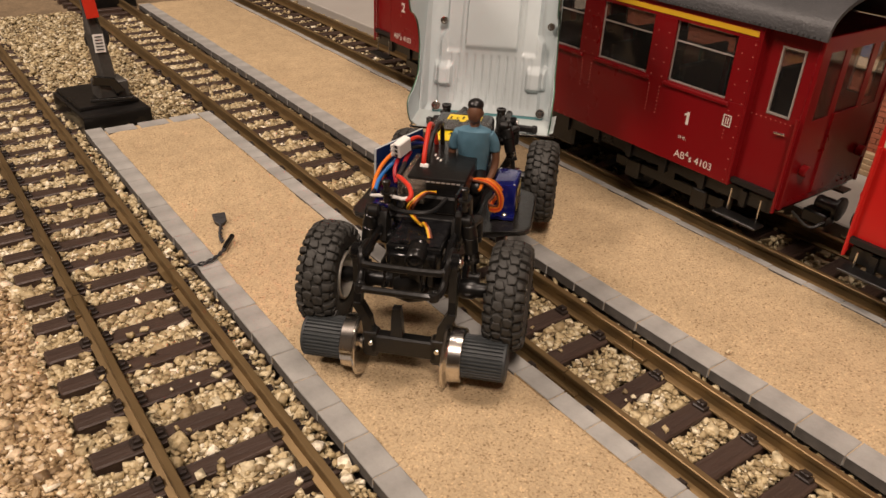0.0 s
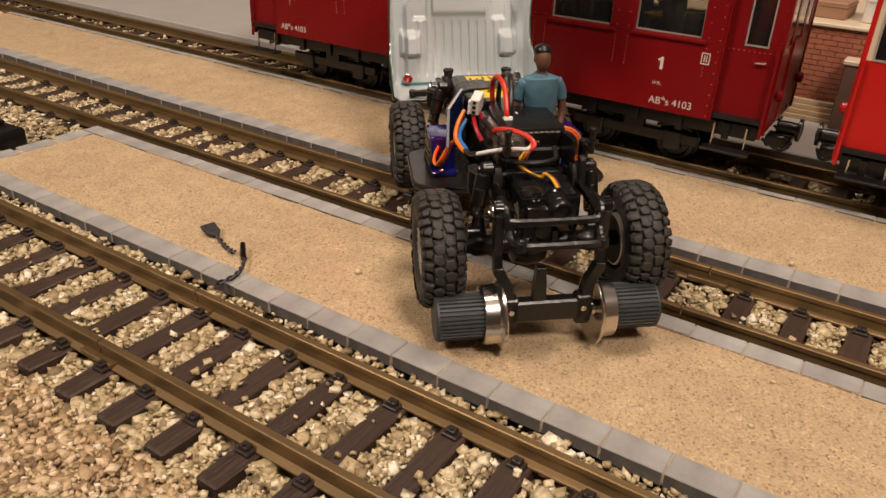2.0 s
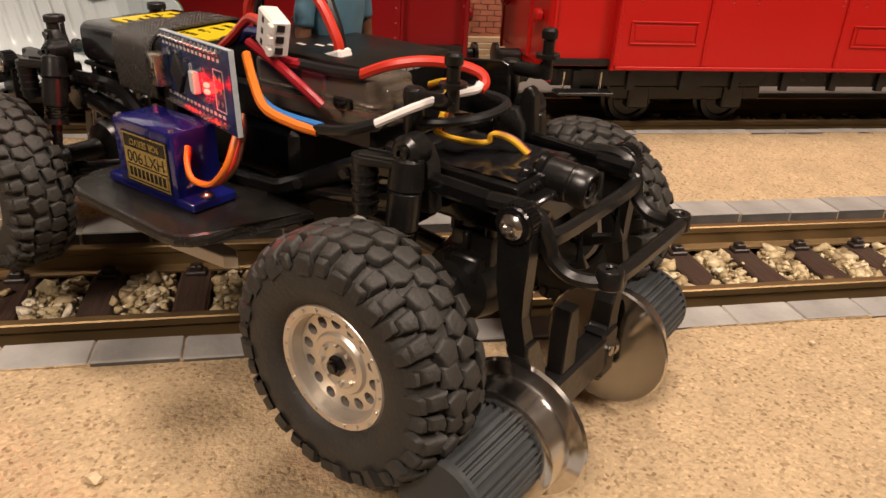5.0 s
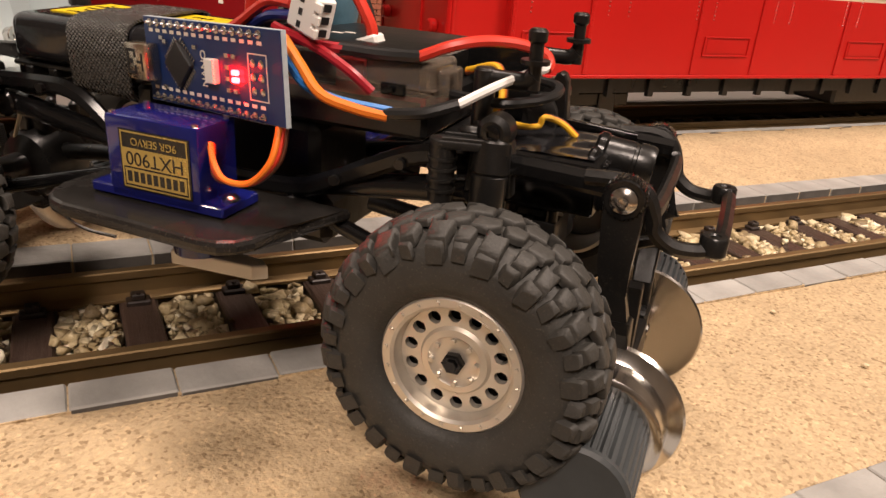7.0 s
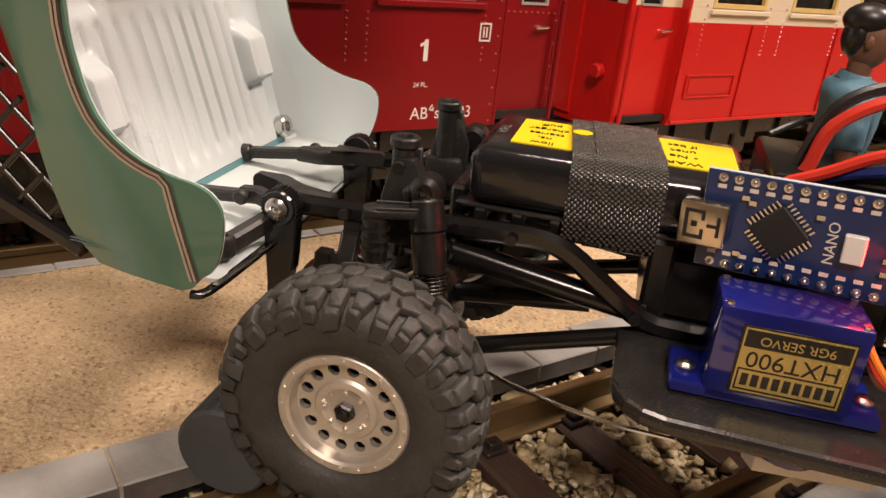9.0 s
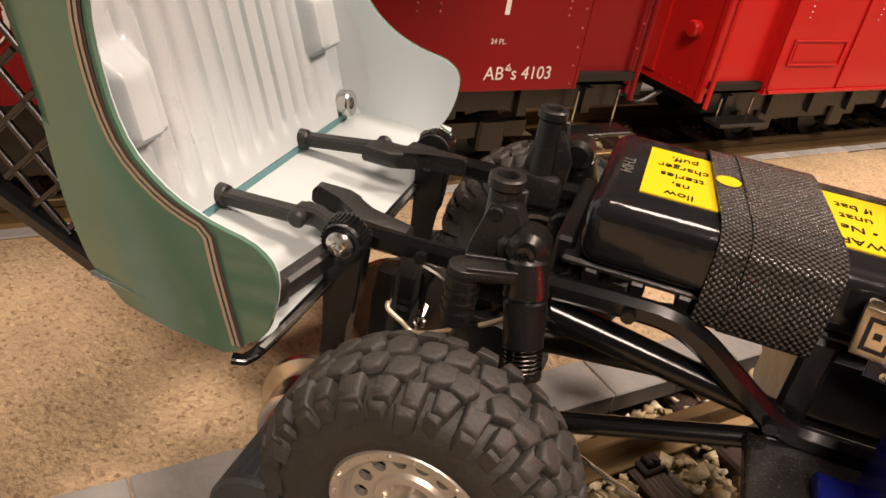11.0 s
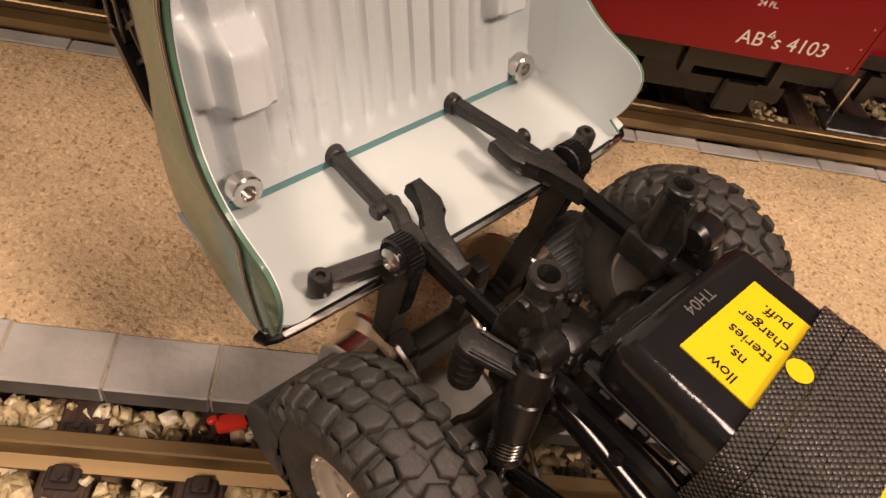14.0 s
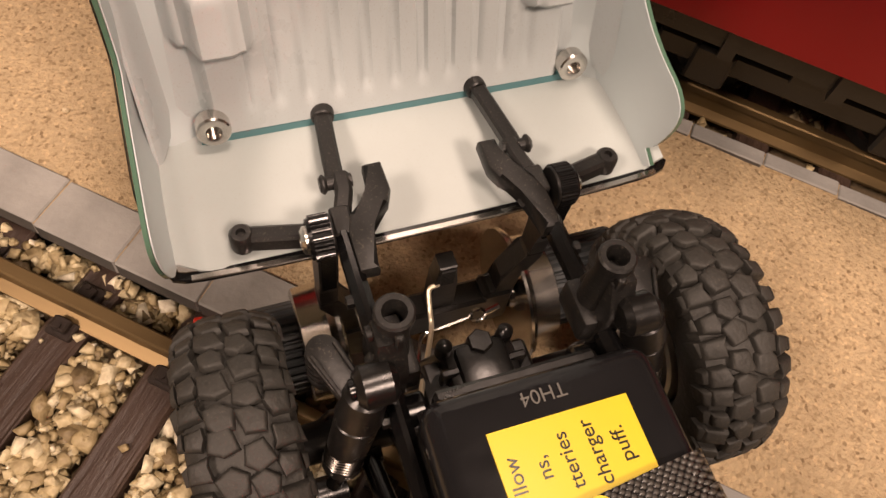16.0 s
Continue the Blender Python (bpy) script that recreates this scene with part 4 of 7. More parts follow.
def wheel_meshes():
    """Wheel parts about the local y axis, outer face towards +y; y = 0 is the hub's outer end."""
    SQ = (0.942, 0.63, 0.942)
    OUT = 0.0026  # the tyre stands this far proud of the rim
    TURN = pose(0, 0, 0, -90, 0, 0)  # lathe axis z to +y
    # tyre carcass
    bm = bmesh.new()
    lathe(bm, [(r, y + OUT) for r, y in ((0.0128, -0.0040), (0.0136, -0.0006), (0.0150, 0.0012), (0.0172, 0.0022), (0.0205, 0.0020), (0.0228, 0.0004), (0.0243, -0.0030), (0.0252, -0.0080), (0.0255, -0.0115), (0.0252, -0.0150),
               (0.0242, -0.0200), (0.0232, -0.0235), (0.0205, -0.0250), (0.0172, -0.0252), (0.0142, -0.0242), (0.0128, -0.0215))], 64, TURN)
    tyre = mesh_of("tyre", bm, M_RUBBER, squeeze=SQ)
    # tread: closely set slanted blocks in four rows, each uneven, with lugs down the side walls
    bm = bmesh.new()
    rnd = random.Random(4)
    N, MID, ROUND = 32, OUT - 0.0115, 26 / 32

    def block(ang, outline, r0, r1):
        rows = []
        lift = rnd.uniform(-0.00030, 0.00018)
        wob = [(rnd.uniform(-0.0005, 0.0004), rnd.uniform(-0.0004, 0.0004)) for _ in outline]
        ca, cb = (sum(p[k] for p in outline) / len(outline) for k in (0, 1))
        ang += rnd.uniform(-0.018, 0.018)
        grow = rnd.uniform(0.88, 1.04)
        for s, f in ((1.13, 0.0), (1.09, 0.55), (1.02, 0.80), (0.91, 0.95), (0.72, 1.0)):
            row = []
            for (a, b), (wa, wb) in zip(outline, wob):
                u = cb + (b + wb - cb) * s * grow
                drop = max(0, abs(u) - 0.0045) ** 2 * 26
                row.append(bm.verts.new(Matrix.Rotation(ang + ROUND * (ca + (a + wa - ca) * s * grow) / r1, 3, "Y") @ Vector((r0 + (r1 + lift - r0) * f - drop, MID + u, 0))))
            rows.append(row)
        n = len(outline)
        bm.faces.new(rows[-1])
        for lo, hi in zip(rows, rows[1:]):
            for i in range(n):
                bm.faces.new((lo[i], lo[(i + 1) % n], hi[(i + 1) % n], hi[i]))

    inner = ([(-0.0028, 0.0006), (0.0012, 0.0000), (0.0029, 0.0030), (0.0016, 0.0069), (-0.0012, 0.0062), (-0.0029, 0.0050)],
             [(-0.0022, 0.0001), (0.0027, 0.0016), (0.0025, 0.0066), (-0.0012, 0.0072), (-0.0030, 0.0038)])
    outer = ([(-0.0024, 0.0074), (0.0008, 0.0080), (0.0024, 0.0072), (0.0021, 0.0128), (-0.0022, 0.0130)],
             [(-0.0026, 0.0082), (-0.0006, 0.0073), (0.0019, 0.0081), (0.0016, 0.0122), (-0.0019, 0.0122)])
    for k in range(N):
        j = rnd.uniform(-0.012, 0.012)
        for sd in (1, -1):
            a = 2 * math.pi * (k + (0.5 if sd < 0 else 0)) / N + j
            flip = (lambda o: o) if sd > 0 else (lambda o: [(-p, -q) for p, q in o])
            block(a, flip(inner[k % 2]), 0.0254, 0.0268)
            block(a + 0.08, flip(outer[k % 2]), 0.0246, 0.0268)
            deep, wide = ((0.0228, 0.0024), (0.0236, 0.0018))[k % 2]
            block(a + 0.08, flip([(-wide, 0.0126), (wide, 0.0126), (wide * 0.8, 0.0138 if k % 2 else 0.0146), (-wide * 0.9, 0.0141)]), deep, 0.0262)
    tread = mesh_of("tread", bm, M_RUBBER, squeeze=SQ)
    # rim: lipped ring, drilled face, hub
    bm = bmesh.new()
    lathe(bm, [(0.0104, -0.0030), (0.0108, -0.0010), (0.0110, 0.0012), (0.0116, 0.0019), (0.0130, 0.0019), (0.0134, 0.0012), (0.0134, -0.0030), (0.0125, -0.0045), (0.0122, -0.0220), (0.0112, -0.0225), (0.0110, -0.0045)], 56, TURN)
    H, n = 14, 12
    for k in range(H):
        t0, t1 = 2 * math.pi * k / H, 2 * math.pi * (k + 1) / H
        tm, rc, rh = (t0 + t1) / 2, 0.0087, 0.00125
        P = lambda r, t, y: bm.verts.new((r * math.cos(t), y, r * math.sin(t)))
        r0, r1 = 0.0066, 0.0105
        loop = [(r1, t0 + (t1 - t0) * q / 4) for q in range(4)] + [(r1 - (r1 - r0) * q / 2, t1) for q in range(2)] + [(r0, t1 - (t1 - t0) * q / 4) for q in range(4)] + [(r0 + (r1 - r0) * q / 2, t0) for q in range(2)]
        outer = [P(r, t, -0.0022) for r, t in loop]
        c = (rc * math.cos(tm), rc * math.sin(tm))
        dirs = [math.atan2(r * math.sin(t) - c[1], r * math.cos(t) - c[0]) for r, t in loop]
        inner = [bm.verts.new((c[0] + rh * math.cos(d), -0.0022, c[1] + rh * math.sin(d))) for d in dirs]
        deep = [bm.verts.new((c[0] + rh * math.cos(d), -0.0042, c[1] + rh * math.sin(d))) for d in dirs]
        for q in range(n):
            w = (q + 1) % n
            bm.faces.new((outer[q], outer[w], inner[w], inner[q]))
            bm.faces.new((inner[q], inner[w], deep[w], deep[q]))
    lathe(bm, [(0.0067, -0.0022), (0.0062, -0.0012), (0.0050, -0.0010), (0.0046, -0.0014), (0.0026, -0.0014), (0, -0.0014)], 40, TURN)
    for k in range(20):
        a = 2 * math.pi * (k + 0.5) / 20
        lathe(bm, [(0.00042, 0.0018), (0.00036, 0.0024), (0, 0.0025)], 6, pose(0, 0, 0, 0, math.degrees(a), 0) @ Matrix.Translation((0.0123, 0, 0)) @ TURN)
    for k in range(8):
        a = 2 * math.pi * k / 8
        lathe(bm, [(0.00052, -0.0013), (0.00048, -0.0002), (0, -0.0001)], 6, pose(0, 0, 0, 0, math.degrees(a), 0) @ Matrix.Translation((0.0042, 0, 0)) @ TURN)
    rim = mesh_of("wheel", bm, M_RIM, squeeze=SQ)
    # Black disc added behind the drilled face to darken its holes.
    bm = bmesh.new()
    lathe(bm, [(0.0105, -0.006), (0.0105, -0.0055), (0, -0.0055)], 32, TURN)
    dark = mesh_of("drum", bm, M_CHASSIS, squeeze=SQ)
    bm = bmesh.new()
    lathe(bm, [(0.0021, -0.002), (0.0021, 0.0004), (0.0017, 0.0009), (0.0012, 0.0009), (0.0011, 0.0018), (0, 0.0018)], 6, TURN)
    nut = mesh_of("axle_nut", bm, M_GLOSSBLACK, smooth=False, squeeze=SQ)
    return rim, (("tyre", tyre), ("tread", tread), ("drum", dark), ("axle_nut", nut))


RIM, REST = wheel_meshes()
for s in (-HUB_S, HUB_S):
    for side in (1, -1):
        hub = HUB_L + (0.0008 if s < 0 else -0.0015)
        m = pose(s * 1.024, hub if side > 0 else -hub - (0.0042 if s > 0 else 0.0008), HUB_Z + (0.0002 if s < 0 else -0.0024), 0, 0, 0 if side > 0 else 180) @ pose(0, 0, 0, 0, random.uniform(0, 90), 0)
        w = piece("wheel", RIM, truck, m)
        w["label"] = "drilled silver rim with a knobbly tyre"
        for n, me in REST:
            piece(n, me, w, Matrix())


def bogie(s, name="rail_bogie", shift=(0, 0, 0)):
    """Black bracket, axle, two flanged steel wheels and two ribbed rollers that the tyres drive."""
    z = 0.0153
    sg = 1 if s > 0 else -1
    top = 0.0024 if s < 0 else 0.0008
    zs = 0.0604 if s < 0 else 0.0585
    bm = bmesh.new()
    box3(bm, s - 0.003, s + 0.003, -0.0155, 0.0155, z - 0.0035, z + 0.006, 0.0008)
    for side in (-1, 1):
        box3(bm, s + sg * 0.0030, s - sg * 0.003, side * 0.0155 - 0.0035, side * 0.0155 + 0.0035, z - 0.0055, z + 0.0075, 0.0008)
    pc, ph = (0.0034, 0.0362) if s < 0 else (-0.0026, 0.0385)
    prism(bm, [(pc - 0.0030, z + 0.004), (pc + 0.0030, z + 0.004), (pc + 0.0024, ph - 0.006), (pc + 0.0018, ph), (pc - 0.0018, ph), (pc - 0.0024, ph - 0.006)], s - 0.0020, s + 0.0020,
          Matrix(((0, 0, 1, 0), (1, 0, 0, 0), (0, 1, 0, 0), (0, 0, 0, 1))), 0.0004)
    for k in range(9):
        q = ph - 0.0010 - k * 0.00062
        box3(bm, s - sg * 0.0019, s - sg * 0.0023, pc - 0.0014, pc + 0.0014, q - 0.00033, q)
    b = part(name, bm, M_CHASSIS, truck, "black moulded bracket that carries the rail wheels", at=Matrix.Translation(shift))
    for side in (-1, 1):
        bm = bmesh.new()
        foot = [(0.0130, z - 0.0062), (0.0180, z - 0.0062), (0.0186, z - 0.0050), (0.0186, 0.0275), (0.0230, 0.0345), (0.0230, 0.0370), (0.0194, 0.0370), (0.0192, 0.0360), (0.0150, 0.0290), (0.0148, z + 0.0080), (0.0125, z + 0.0070), (0.0122, z - 0.0048)]
        prism(bm, [(side * l, q) for l, q in foot][::side], s - 0.0024, s + 0.0024, Matrix(((0, 0, 1, 0), (1, 0, 0, 0), (0, 1, 0, 0), (0, 0, 0, 1))), 0.0005)
        sc = s - sg * top
        lever = [(sc + 0.0037 * math.cos(a), zs + 0.0037 * math.sin(a)) for a in [math.pi * k / 10 for k in range(11)]]
        lever += [(sc - 0.0030, 0.0480), (sc + sg * 0.0004 - 0.0023, 0.0420), (s - 0.0022, 0.0350), (s + 0.0022, 0.0350), (sc + sg * 0.0004 + 0.0023, 0.0420), (sc + 0.0030, 0.0480)]
        prism(bm, lever, side * 0.0212 - 0.0017, side * 0.0212 + 0.0017, Matrix(((1, 0, 0, 0), (0, 0, 1, 0), (0, 1, 0, 0), (0, 0, 0, 1))), 0.0003)
        arm_part = part("arm", bm, M_CHASSIS, b)
        if s > 0:
            bm = bmesh.new()
            for k in range(22):
                z0 = 0.0450 + k * 0.00064
                half = 0.0037 - 0.0007 * min(1, max(0, (0.0585 - z0) / 0.0105)) - 0.0007 * max(0, (0.0480 - z0) / 0.006)
                box3(bm, s - top - half - 0.00025, s - top - half + 0.0004, side * 0.0212 - 0.0013, side * 0.0212 + 0.0013, z0, z0 + 0.00036)
            part("ridge_strip", bm, M_GLOSSBLACK, arm_part)["kind"] = "stuff"
    bm = bmesh.new()
    for side in (-1, 1):
        rod(bm, (s + sg * 0.0028, side * 0.0152, z + 0.0017), (s + sg * 0.0037, side * 0.0152, z + 0.0017), 0.0013, segs=12, bevel=0.0002)
    part("bracket_bolts", bm, M_STEEL, b)
    bm = bmesh.new()
    rod(bm, (s, -0.046, z), (s, 0.046, z), 0.0013, segs=10)
    part("wheel_axle", bm, M_STEEL, b, smooth=True)
    for side in (-1, 1):
        T = Matrix.Translation((s, side * 0.0190, z)) @ pose(0, 0, 0, -90 * side, 0, 0)
        bm = bmesh.new()
        lathe(bm, [(0, 0.0004), (0.0030, 0.0002), (0.0034, 0.0012), (0.0112, 0.0014), (0.0152, 0.0), (0.0156, 0.0005), (0.0152, 0.0013), (0.0132, 0.0021), (0.0126, 0.0026), (0.0122, 0.0080), (0.0115, 0.0085), (0.0102, 0.0085), (0, 0.0083)], 48, T)
        part("flanged_wheel", bm, M_STEEL, b, "bright steel flanged wheel", smooth=True)
        bm = bmesh.new()
        prof = []
        n = 34
        for k in range(n):
            for f, r in ((0.0, 0.0090), (0.2, 0.0098), (0.6, 0.0098), (0.8, 0.0090)):
                a = 2 * math.pi * (k + f) / n
                prof.append((r * math.cos(a), r * math.sin(a)))
        prism(bm, prof, 0.0084, 0.0262, T)
        lathe(bm, [(0, 0.0276), (0.0091, 0.0276), (0.0098, 0.0270), (0.0098, 0.0261), (0, 0.0261)], 32, T)
        part("ribbed_roller", bm, M_ROLLER, b, "dark grey ribbed roller under the tyre")
        # screw head with a ridged washer
        bm = bmesh.new()
        S = Matrix.Translation((s - sg * top, side * 0.0236, zs)) @ pose(0, 0, 0, -90 * side, 0, 0)
        lathe(bm, [(0, 0.0), (0.0024, 0.0), (0.0024, 0.0006), (0.0018, 0.0012), (0.0010, 0.0014), (0.0007, 0.0008), (0, 0.0007)], 20, S)
        part("screw", bm, M_STEEL, b, smooth=True)
        bm = bmesh.new()
        k = 120
        teeth = [0.0037 + (0.00026 if q % 4 < 2 else 0) for q in range(k)]
        prism(bm, [(r * math.cos(2 * math.pi * q / k), r * math.sin(2 * math.pi * q / k)) for q, r in enumerate(teeth)], -0.0036, -0.0005, S)
        lathe(bm, [(0.0037, -0.0006), (0.0034, 0.0001), (0, 0.0001)], 28, S)
        part("ridged_washer", bm, M_GLOSSBLACK, b)


bogie(-0.0888, shift=(0, 0, -0.0010))
bogie(0.0905, shift=(0.0003, -0.0004, 0.0003))

# frame rails
for side in (-1, 1):
    bm = bmesh.new()
    y = side * 0.0175
    bar(bm, [(0.0895, y, 0.0582), (0.080, y, 0.0585), (0.062, y, 0.0592), (0.046, y, 0.0599), (0.0395, y, 0.0597), (0.0345, y, 0.0577), (0.0290, y, 0.0535), (0.0240, y, 0.0497), (0.0195, y, 0.0470), (0.012, y, 0.0462), (-0.018, y, 0.0470), (-0.028, y, 0.0500), (-0.038, y, 0.0550), (-0.048, y, 0.0592), (-0.062, y, 0.0602), (-0.080, y, 0.0596), (-0.090, y, 0.0590)], 0.0030, 0.0042, 4, 0.36)
    fr = part("frame_rail", bm, M_GLOSSBLACK, truck, "glossy black ladder frame rail", smooth=True)
    bm = bmesh.new()
    for s, z in ((0.0455, 0.0594), (0.0587, 0.0592), (0.0215, 0.0478), (-0.030, 0.0510), (-0.044, 0.0570), (0.078, 0.0585)):
        rod(bm, (s, y + side * 0.0010, z), (s, y + side * 0.0026, z), 0.0011, segs=8)
    part("rail_screws", bm, M_CHASSIS, fr)
# cross members, skid and gearbox
bm = bmesh.new()
box3(bm, -0.026, 0.0195, -0.0145, 0.0145, 0.0330, 0.0450, 0.002)
part("skid_plate", bm, M_CHASSIS, truck)
bm = bmesh.new()
box3(bm, -0.022, 0.0195, -0.0125, 0.0125, 0.0450, 0.0600, 0.002)
part("gearbox", bm, M_CHASSIS, truck)
bm = bmesh.new()
box3(bm, 0.0165, 0.0212, -0.0160, 0.0160, 0.0440, 0.0630, 0.0008)
part("bulkhead", bm, M_CHASSIS, truck)
for s in (0.0525, -0.048):
    bm = bmesh.new()
    box3(bm, s - 0.003, s + 0.003, -0.0165, 0.0165, 0.0560, 0.0600, 0.0008)
    part("cross_member", bm, M_CHASSIS, truck)
# axles with differential, links and shock absorbers
for s in (-HUB_S, HUB_S):
    sg = 1 if s > 0 else -1
    bm = bmesh.new()
    lathe(bm, [(0, -0.037), (0.0034, -0.037), (0.0036, -0.028), (0.0048, -0.026), (0.0048, -0.022), (0.0040, -0.020), (0.0040, -0.006), (0.0085, -0.0035), (0.0100, 0.003), (0.0085, 0.0095), (0.0042, 0.0115), (0.0040, 0.020), (0.0048, 0.022), (0.0048, 0.026), (0.0036, 0.028), (0.0034, 0.037), (0, 0.037)], 20,
          Matrix.Translation((s, 0, HUB_Z)) @ pose(0, 0, 0, -90, 0, 0))
    ax = part("axle", bm, M_CHASSIS, truck, smooth=True)
    bm = bmesh.new()
    ds = s + sg * 0.0015
    box3(bm, ds - 0.0060, ds + 0.0050, -sg * 0.0008 - 0.0064, -sg * 0.0008 + 0.0064, HUB_Z + 0.002, HUB_Z + 0.0125, 0.0014, 2)
    box3(bm, ds - 0.0045, ds + 0.0040, -sg * 0.0008 - 0.0046, -sg * 0.0008 + 0.0046, HUB_Z + 0.0110, HUB_Z + 0.0140, 0.0012, 2)
    for q in (-0.0080, 0.0080):
        box3(bm, ds - 0.0050, ds + 0.0045, q - sg * 0.0008 - 0.0018, q - sg * 0.0008 + 0.0018, HUB_Z + 0.002, HUB_Z + 0.0085, 0.0007)
        box3(bm, ds - 0.0008, ds + 0.0008, q * 0.74 - sg * 0.0008 - 0.0018, q * 0.74 - sg * 0.0008 + 0.0018, HUB_Z + 0.0085, HUB_Z + 0.0128, 0.0004)
    rod(bm, (ds + sg * 0.0035, -sg * 0.0010, HUB_Z + 0.0118), (ds + sg * 0.0035, -sg * 0.0010, HUB_Z + 0.0148), 0.0023, segs=6, bevel=0.0003)
    for a, b in ((-0.0045, -0.0055), (0.0042, -0.0059), (-0.0045, 0.0050), (0.0042, 0.0052)):
        lathe(bm, [(0, HUB_Z + 0.0152), (0.0007, HUB_Z + 0.0151), (0.0014, HUB_Z + 0.0144), (0.0015, HUB_Z + 0.0115)], 12, Matrix.Translation((ds + sg * a, b, 0)))
    part("differential_cover", bm, M_CHASSIS, ax, smooth=True)
    for side in (-1, 1):
        bm = bmesh.new()
        rod(bm, (s - sg * 0.003, side * 0.021, HUB_Z - 0.002), (sg * 0.018, side * 0.0165, 0.0440), 0.0018, segs=14)
        rod(bm, (s - sg * 0.003, side * 0.0235, HUB_Z - 0.002), (s - sg * 0.003, side * 0.0185, HUB_Z - 0.002), 0.0028, segs=14)
        rod(bm, (sg * 0.0600, side * 0.0148, 0.0535), (sg * 0.0200, side * 0.0155, 0.0475), 0.0030, 0.0022, segs=16)
        rod(bm, (sg * 0.0600, side * 0.0125, 0.0535), (sg * 0.0600, side * 0.0185, 0.0535), 0.0036, segs=16, bevel=0.0005)
        part("link", bm, M_GLOSSBLACK, truck, smooth=True)
        # shock: cap, body, spring
        top, foot = Vector((sg * 0.0618 - (0.0012 if sg < 0 else 0), side * (0.0212 if sg > 0 else 0.0222), 0.0668 if sg > 0 else 0.0672)), Vector((sg * (0.0560 if sg > 0 else 0.0630), side * (0.0285 if sg > 0 else 0.0262), 0.0390))
        bm = bmesh.new()
        d = (foot - top).normalized()
        rod(bm, top + d * 0.001, top + d * 0.0080, 0.0032, 0.0036, segs=24, bevel=0.0008)
        rod(bm, top + d * 0.0076, top + d * 0.0156, 0.0034, 0.0032, segs=24, bevel=0.0004)
        rod(bm, top - Vector((0, side * 0.0040, 0)), top + Vector((0, side * 0.0020, 0)), 0.0032, segs=24, bevel=0.0010)
        rod(bm, top + d * 0.009, foot, 0.0014, segs=10)
        rod(bm, top + d * 0.0190, top + d * 0.0205, 0.0032, segs=14)
        rod(bm, foot - Vector((0, 0.0025, 0)), foot + Vector((0, 0.0025, 0)), 0.0026, segs=12)
        sh = part("shock_absorber", bm, M_CHASSIS, truck, smooth=True)
        bm = bmesh.new()
        base = along(top, foot)
        tube(bm, [base @ Vector((0.0030 * math.cos(q * 0.7), 0.0030 * math.sin(q * 0.7), 0.0152 + q * 0.00008)) for q in range(64)], 0.00022, 5, 1)
        part("spring", bm, M_SPRING, sh, "dark steel coil spring", smooth=True)
        bm = bmesh.new()
        lathe(bm, [(0, 0.0), (0.0016, 0.0), (0.0016, 0.0007), (0.0008, 0.0008), (0.0008, 0.0002), (0, 0.0002)], 12, Matrix.Translation(top + Vector((0, side * 0.0020, 0))) @ pose(0, 0, 0, -90 * side, 0, 0))
        part("shock_screw", bm, M_GLOSSBLACK, sh, smooth=True)
        # tower, with a hollow body post at the tail
        ps, pl = sg * 0.0676, side * 0.0170 - (0.0008 if side > 0 else 0)
        if sg < 0:
            ps, pl = -0.0610, side * 0.0160
        bm = bmesh.new()
        web = ((-0.0050, 0.0540), (0.0042, 0.0540), (0.0034, 0.0640), (0.0012, 0.0716), (-0.0030, 0.0718), (-0.0056, 0.0660)) if sg > 0 else ((-0.0050, 0.0540), (0.0042, 0.0540), (0.0034, 0.0620), (0.0022, 0.0670), (-0.0022, 0.0675), (-0.0042, 0.0640))
        prism(bm, [(ps + a, b) for a, b in web], -0.0021, 0.0021,
              Matrix(((1, 0, 0, 0), (0, 0, 1, pl + side * 0.0010), (0, 1, 0, 0), (0, 0, 0, 1))), 0.0004)
        if sg > 0:
            lathe(bm, [(0.0016, 0.0660), (0.0016, 0.0750), (0.0018, 0.0754), (0.0026, 0.0754), (0.0029, 0.0751), (0.0029, 0.0737), (0.0024, 0.0731), (0.0024, 0.0700), (0.0027, 0.0650), (0.0029, 0.0560)], 22, Matrix.Translation((ps, pl, 0)))
            box3(bm, ps - 0.0036, ps - 0.0020, pl - 0.0007, pl + 0.0007, 0.0600, 0.0736, 0.0003)
            box3(bm, ps - 0.0046, ps + 0.0040, pl - 0.0036, pl + 0.0034, 0.0560, 0.0625, 0.0010, 2)
            rod(bm, (ps, pl + side * 0.0026, 0.0702), (ps, pl + side * 0.0037, 0.0700), 0.0012, segs=10)
        box3(bm, ps - sg * 0.0060, ps - sg * 0.0010, pl + side * 0.002, pl + side * 0.0045, 0.0630, 0.0668, 0.0008)
        part("shock_tower", bm, M_DUSTBLACK, truck, smooth=True)
        bm = bmesh.new()
        a0 = Vector((sg * 0.0622, side * 0.0232, 0))
        a1 = Vector((sg * 0.0695, side * 0.0258, 0)) if sg > 0 else Vector((-0.0545, side * 0.0250, 0))
        zt = 0.0640 if sg > 0 else 0.0655
        ax2 = (a1 - a0).normalized()
        nx = Vector((-ax2.y, ax2.x, 0))
        o = [a0 - nx * 0.0021, a0 + nx * 0.0021]
        for q in range(9):
            an = math.pi * (0.5 - q / 8)
            o.insert(2 + q, a1 + ax2 * 0.0026 * math.cos(an) + nx * 0.0026 * math.sin(an))
        prism(bm, [v[:2] for v in o], zt - 0.0016, zt, None, 0.0003)
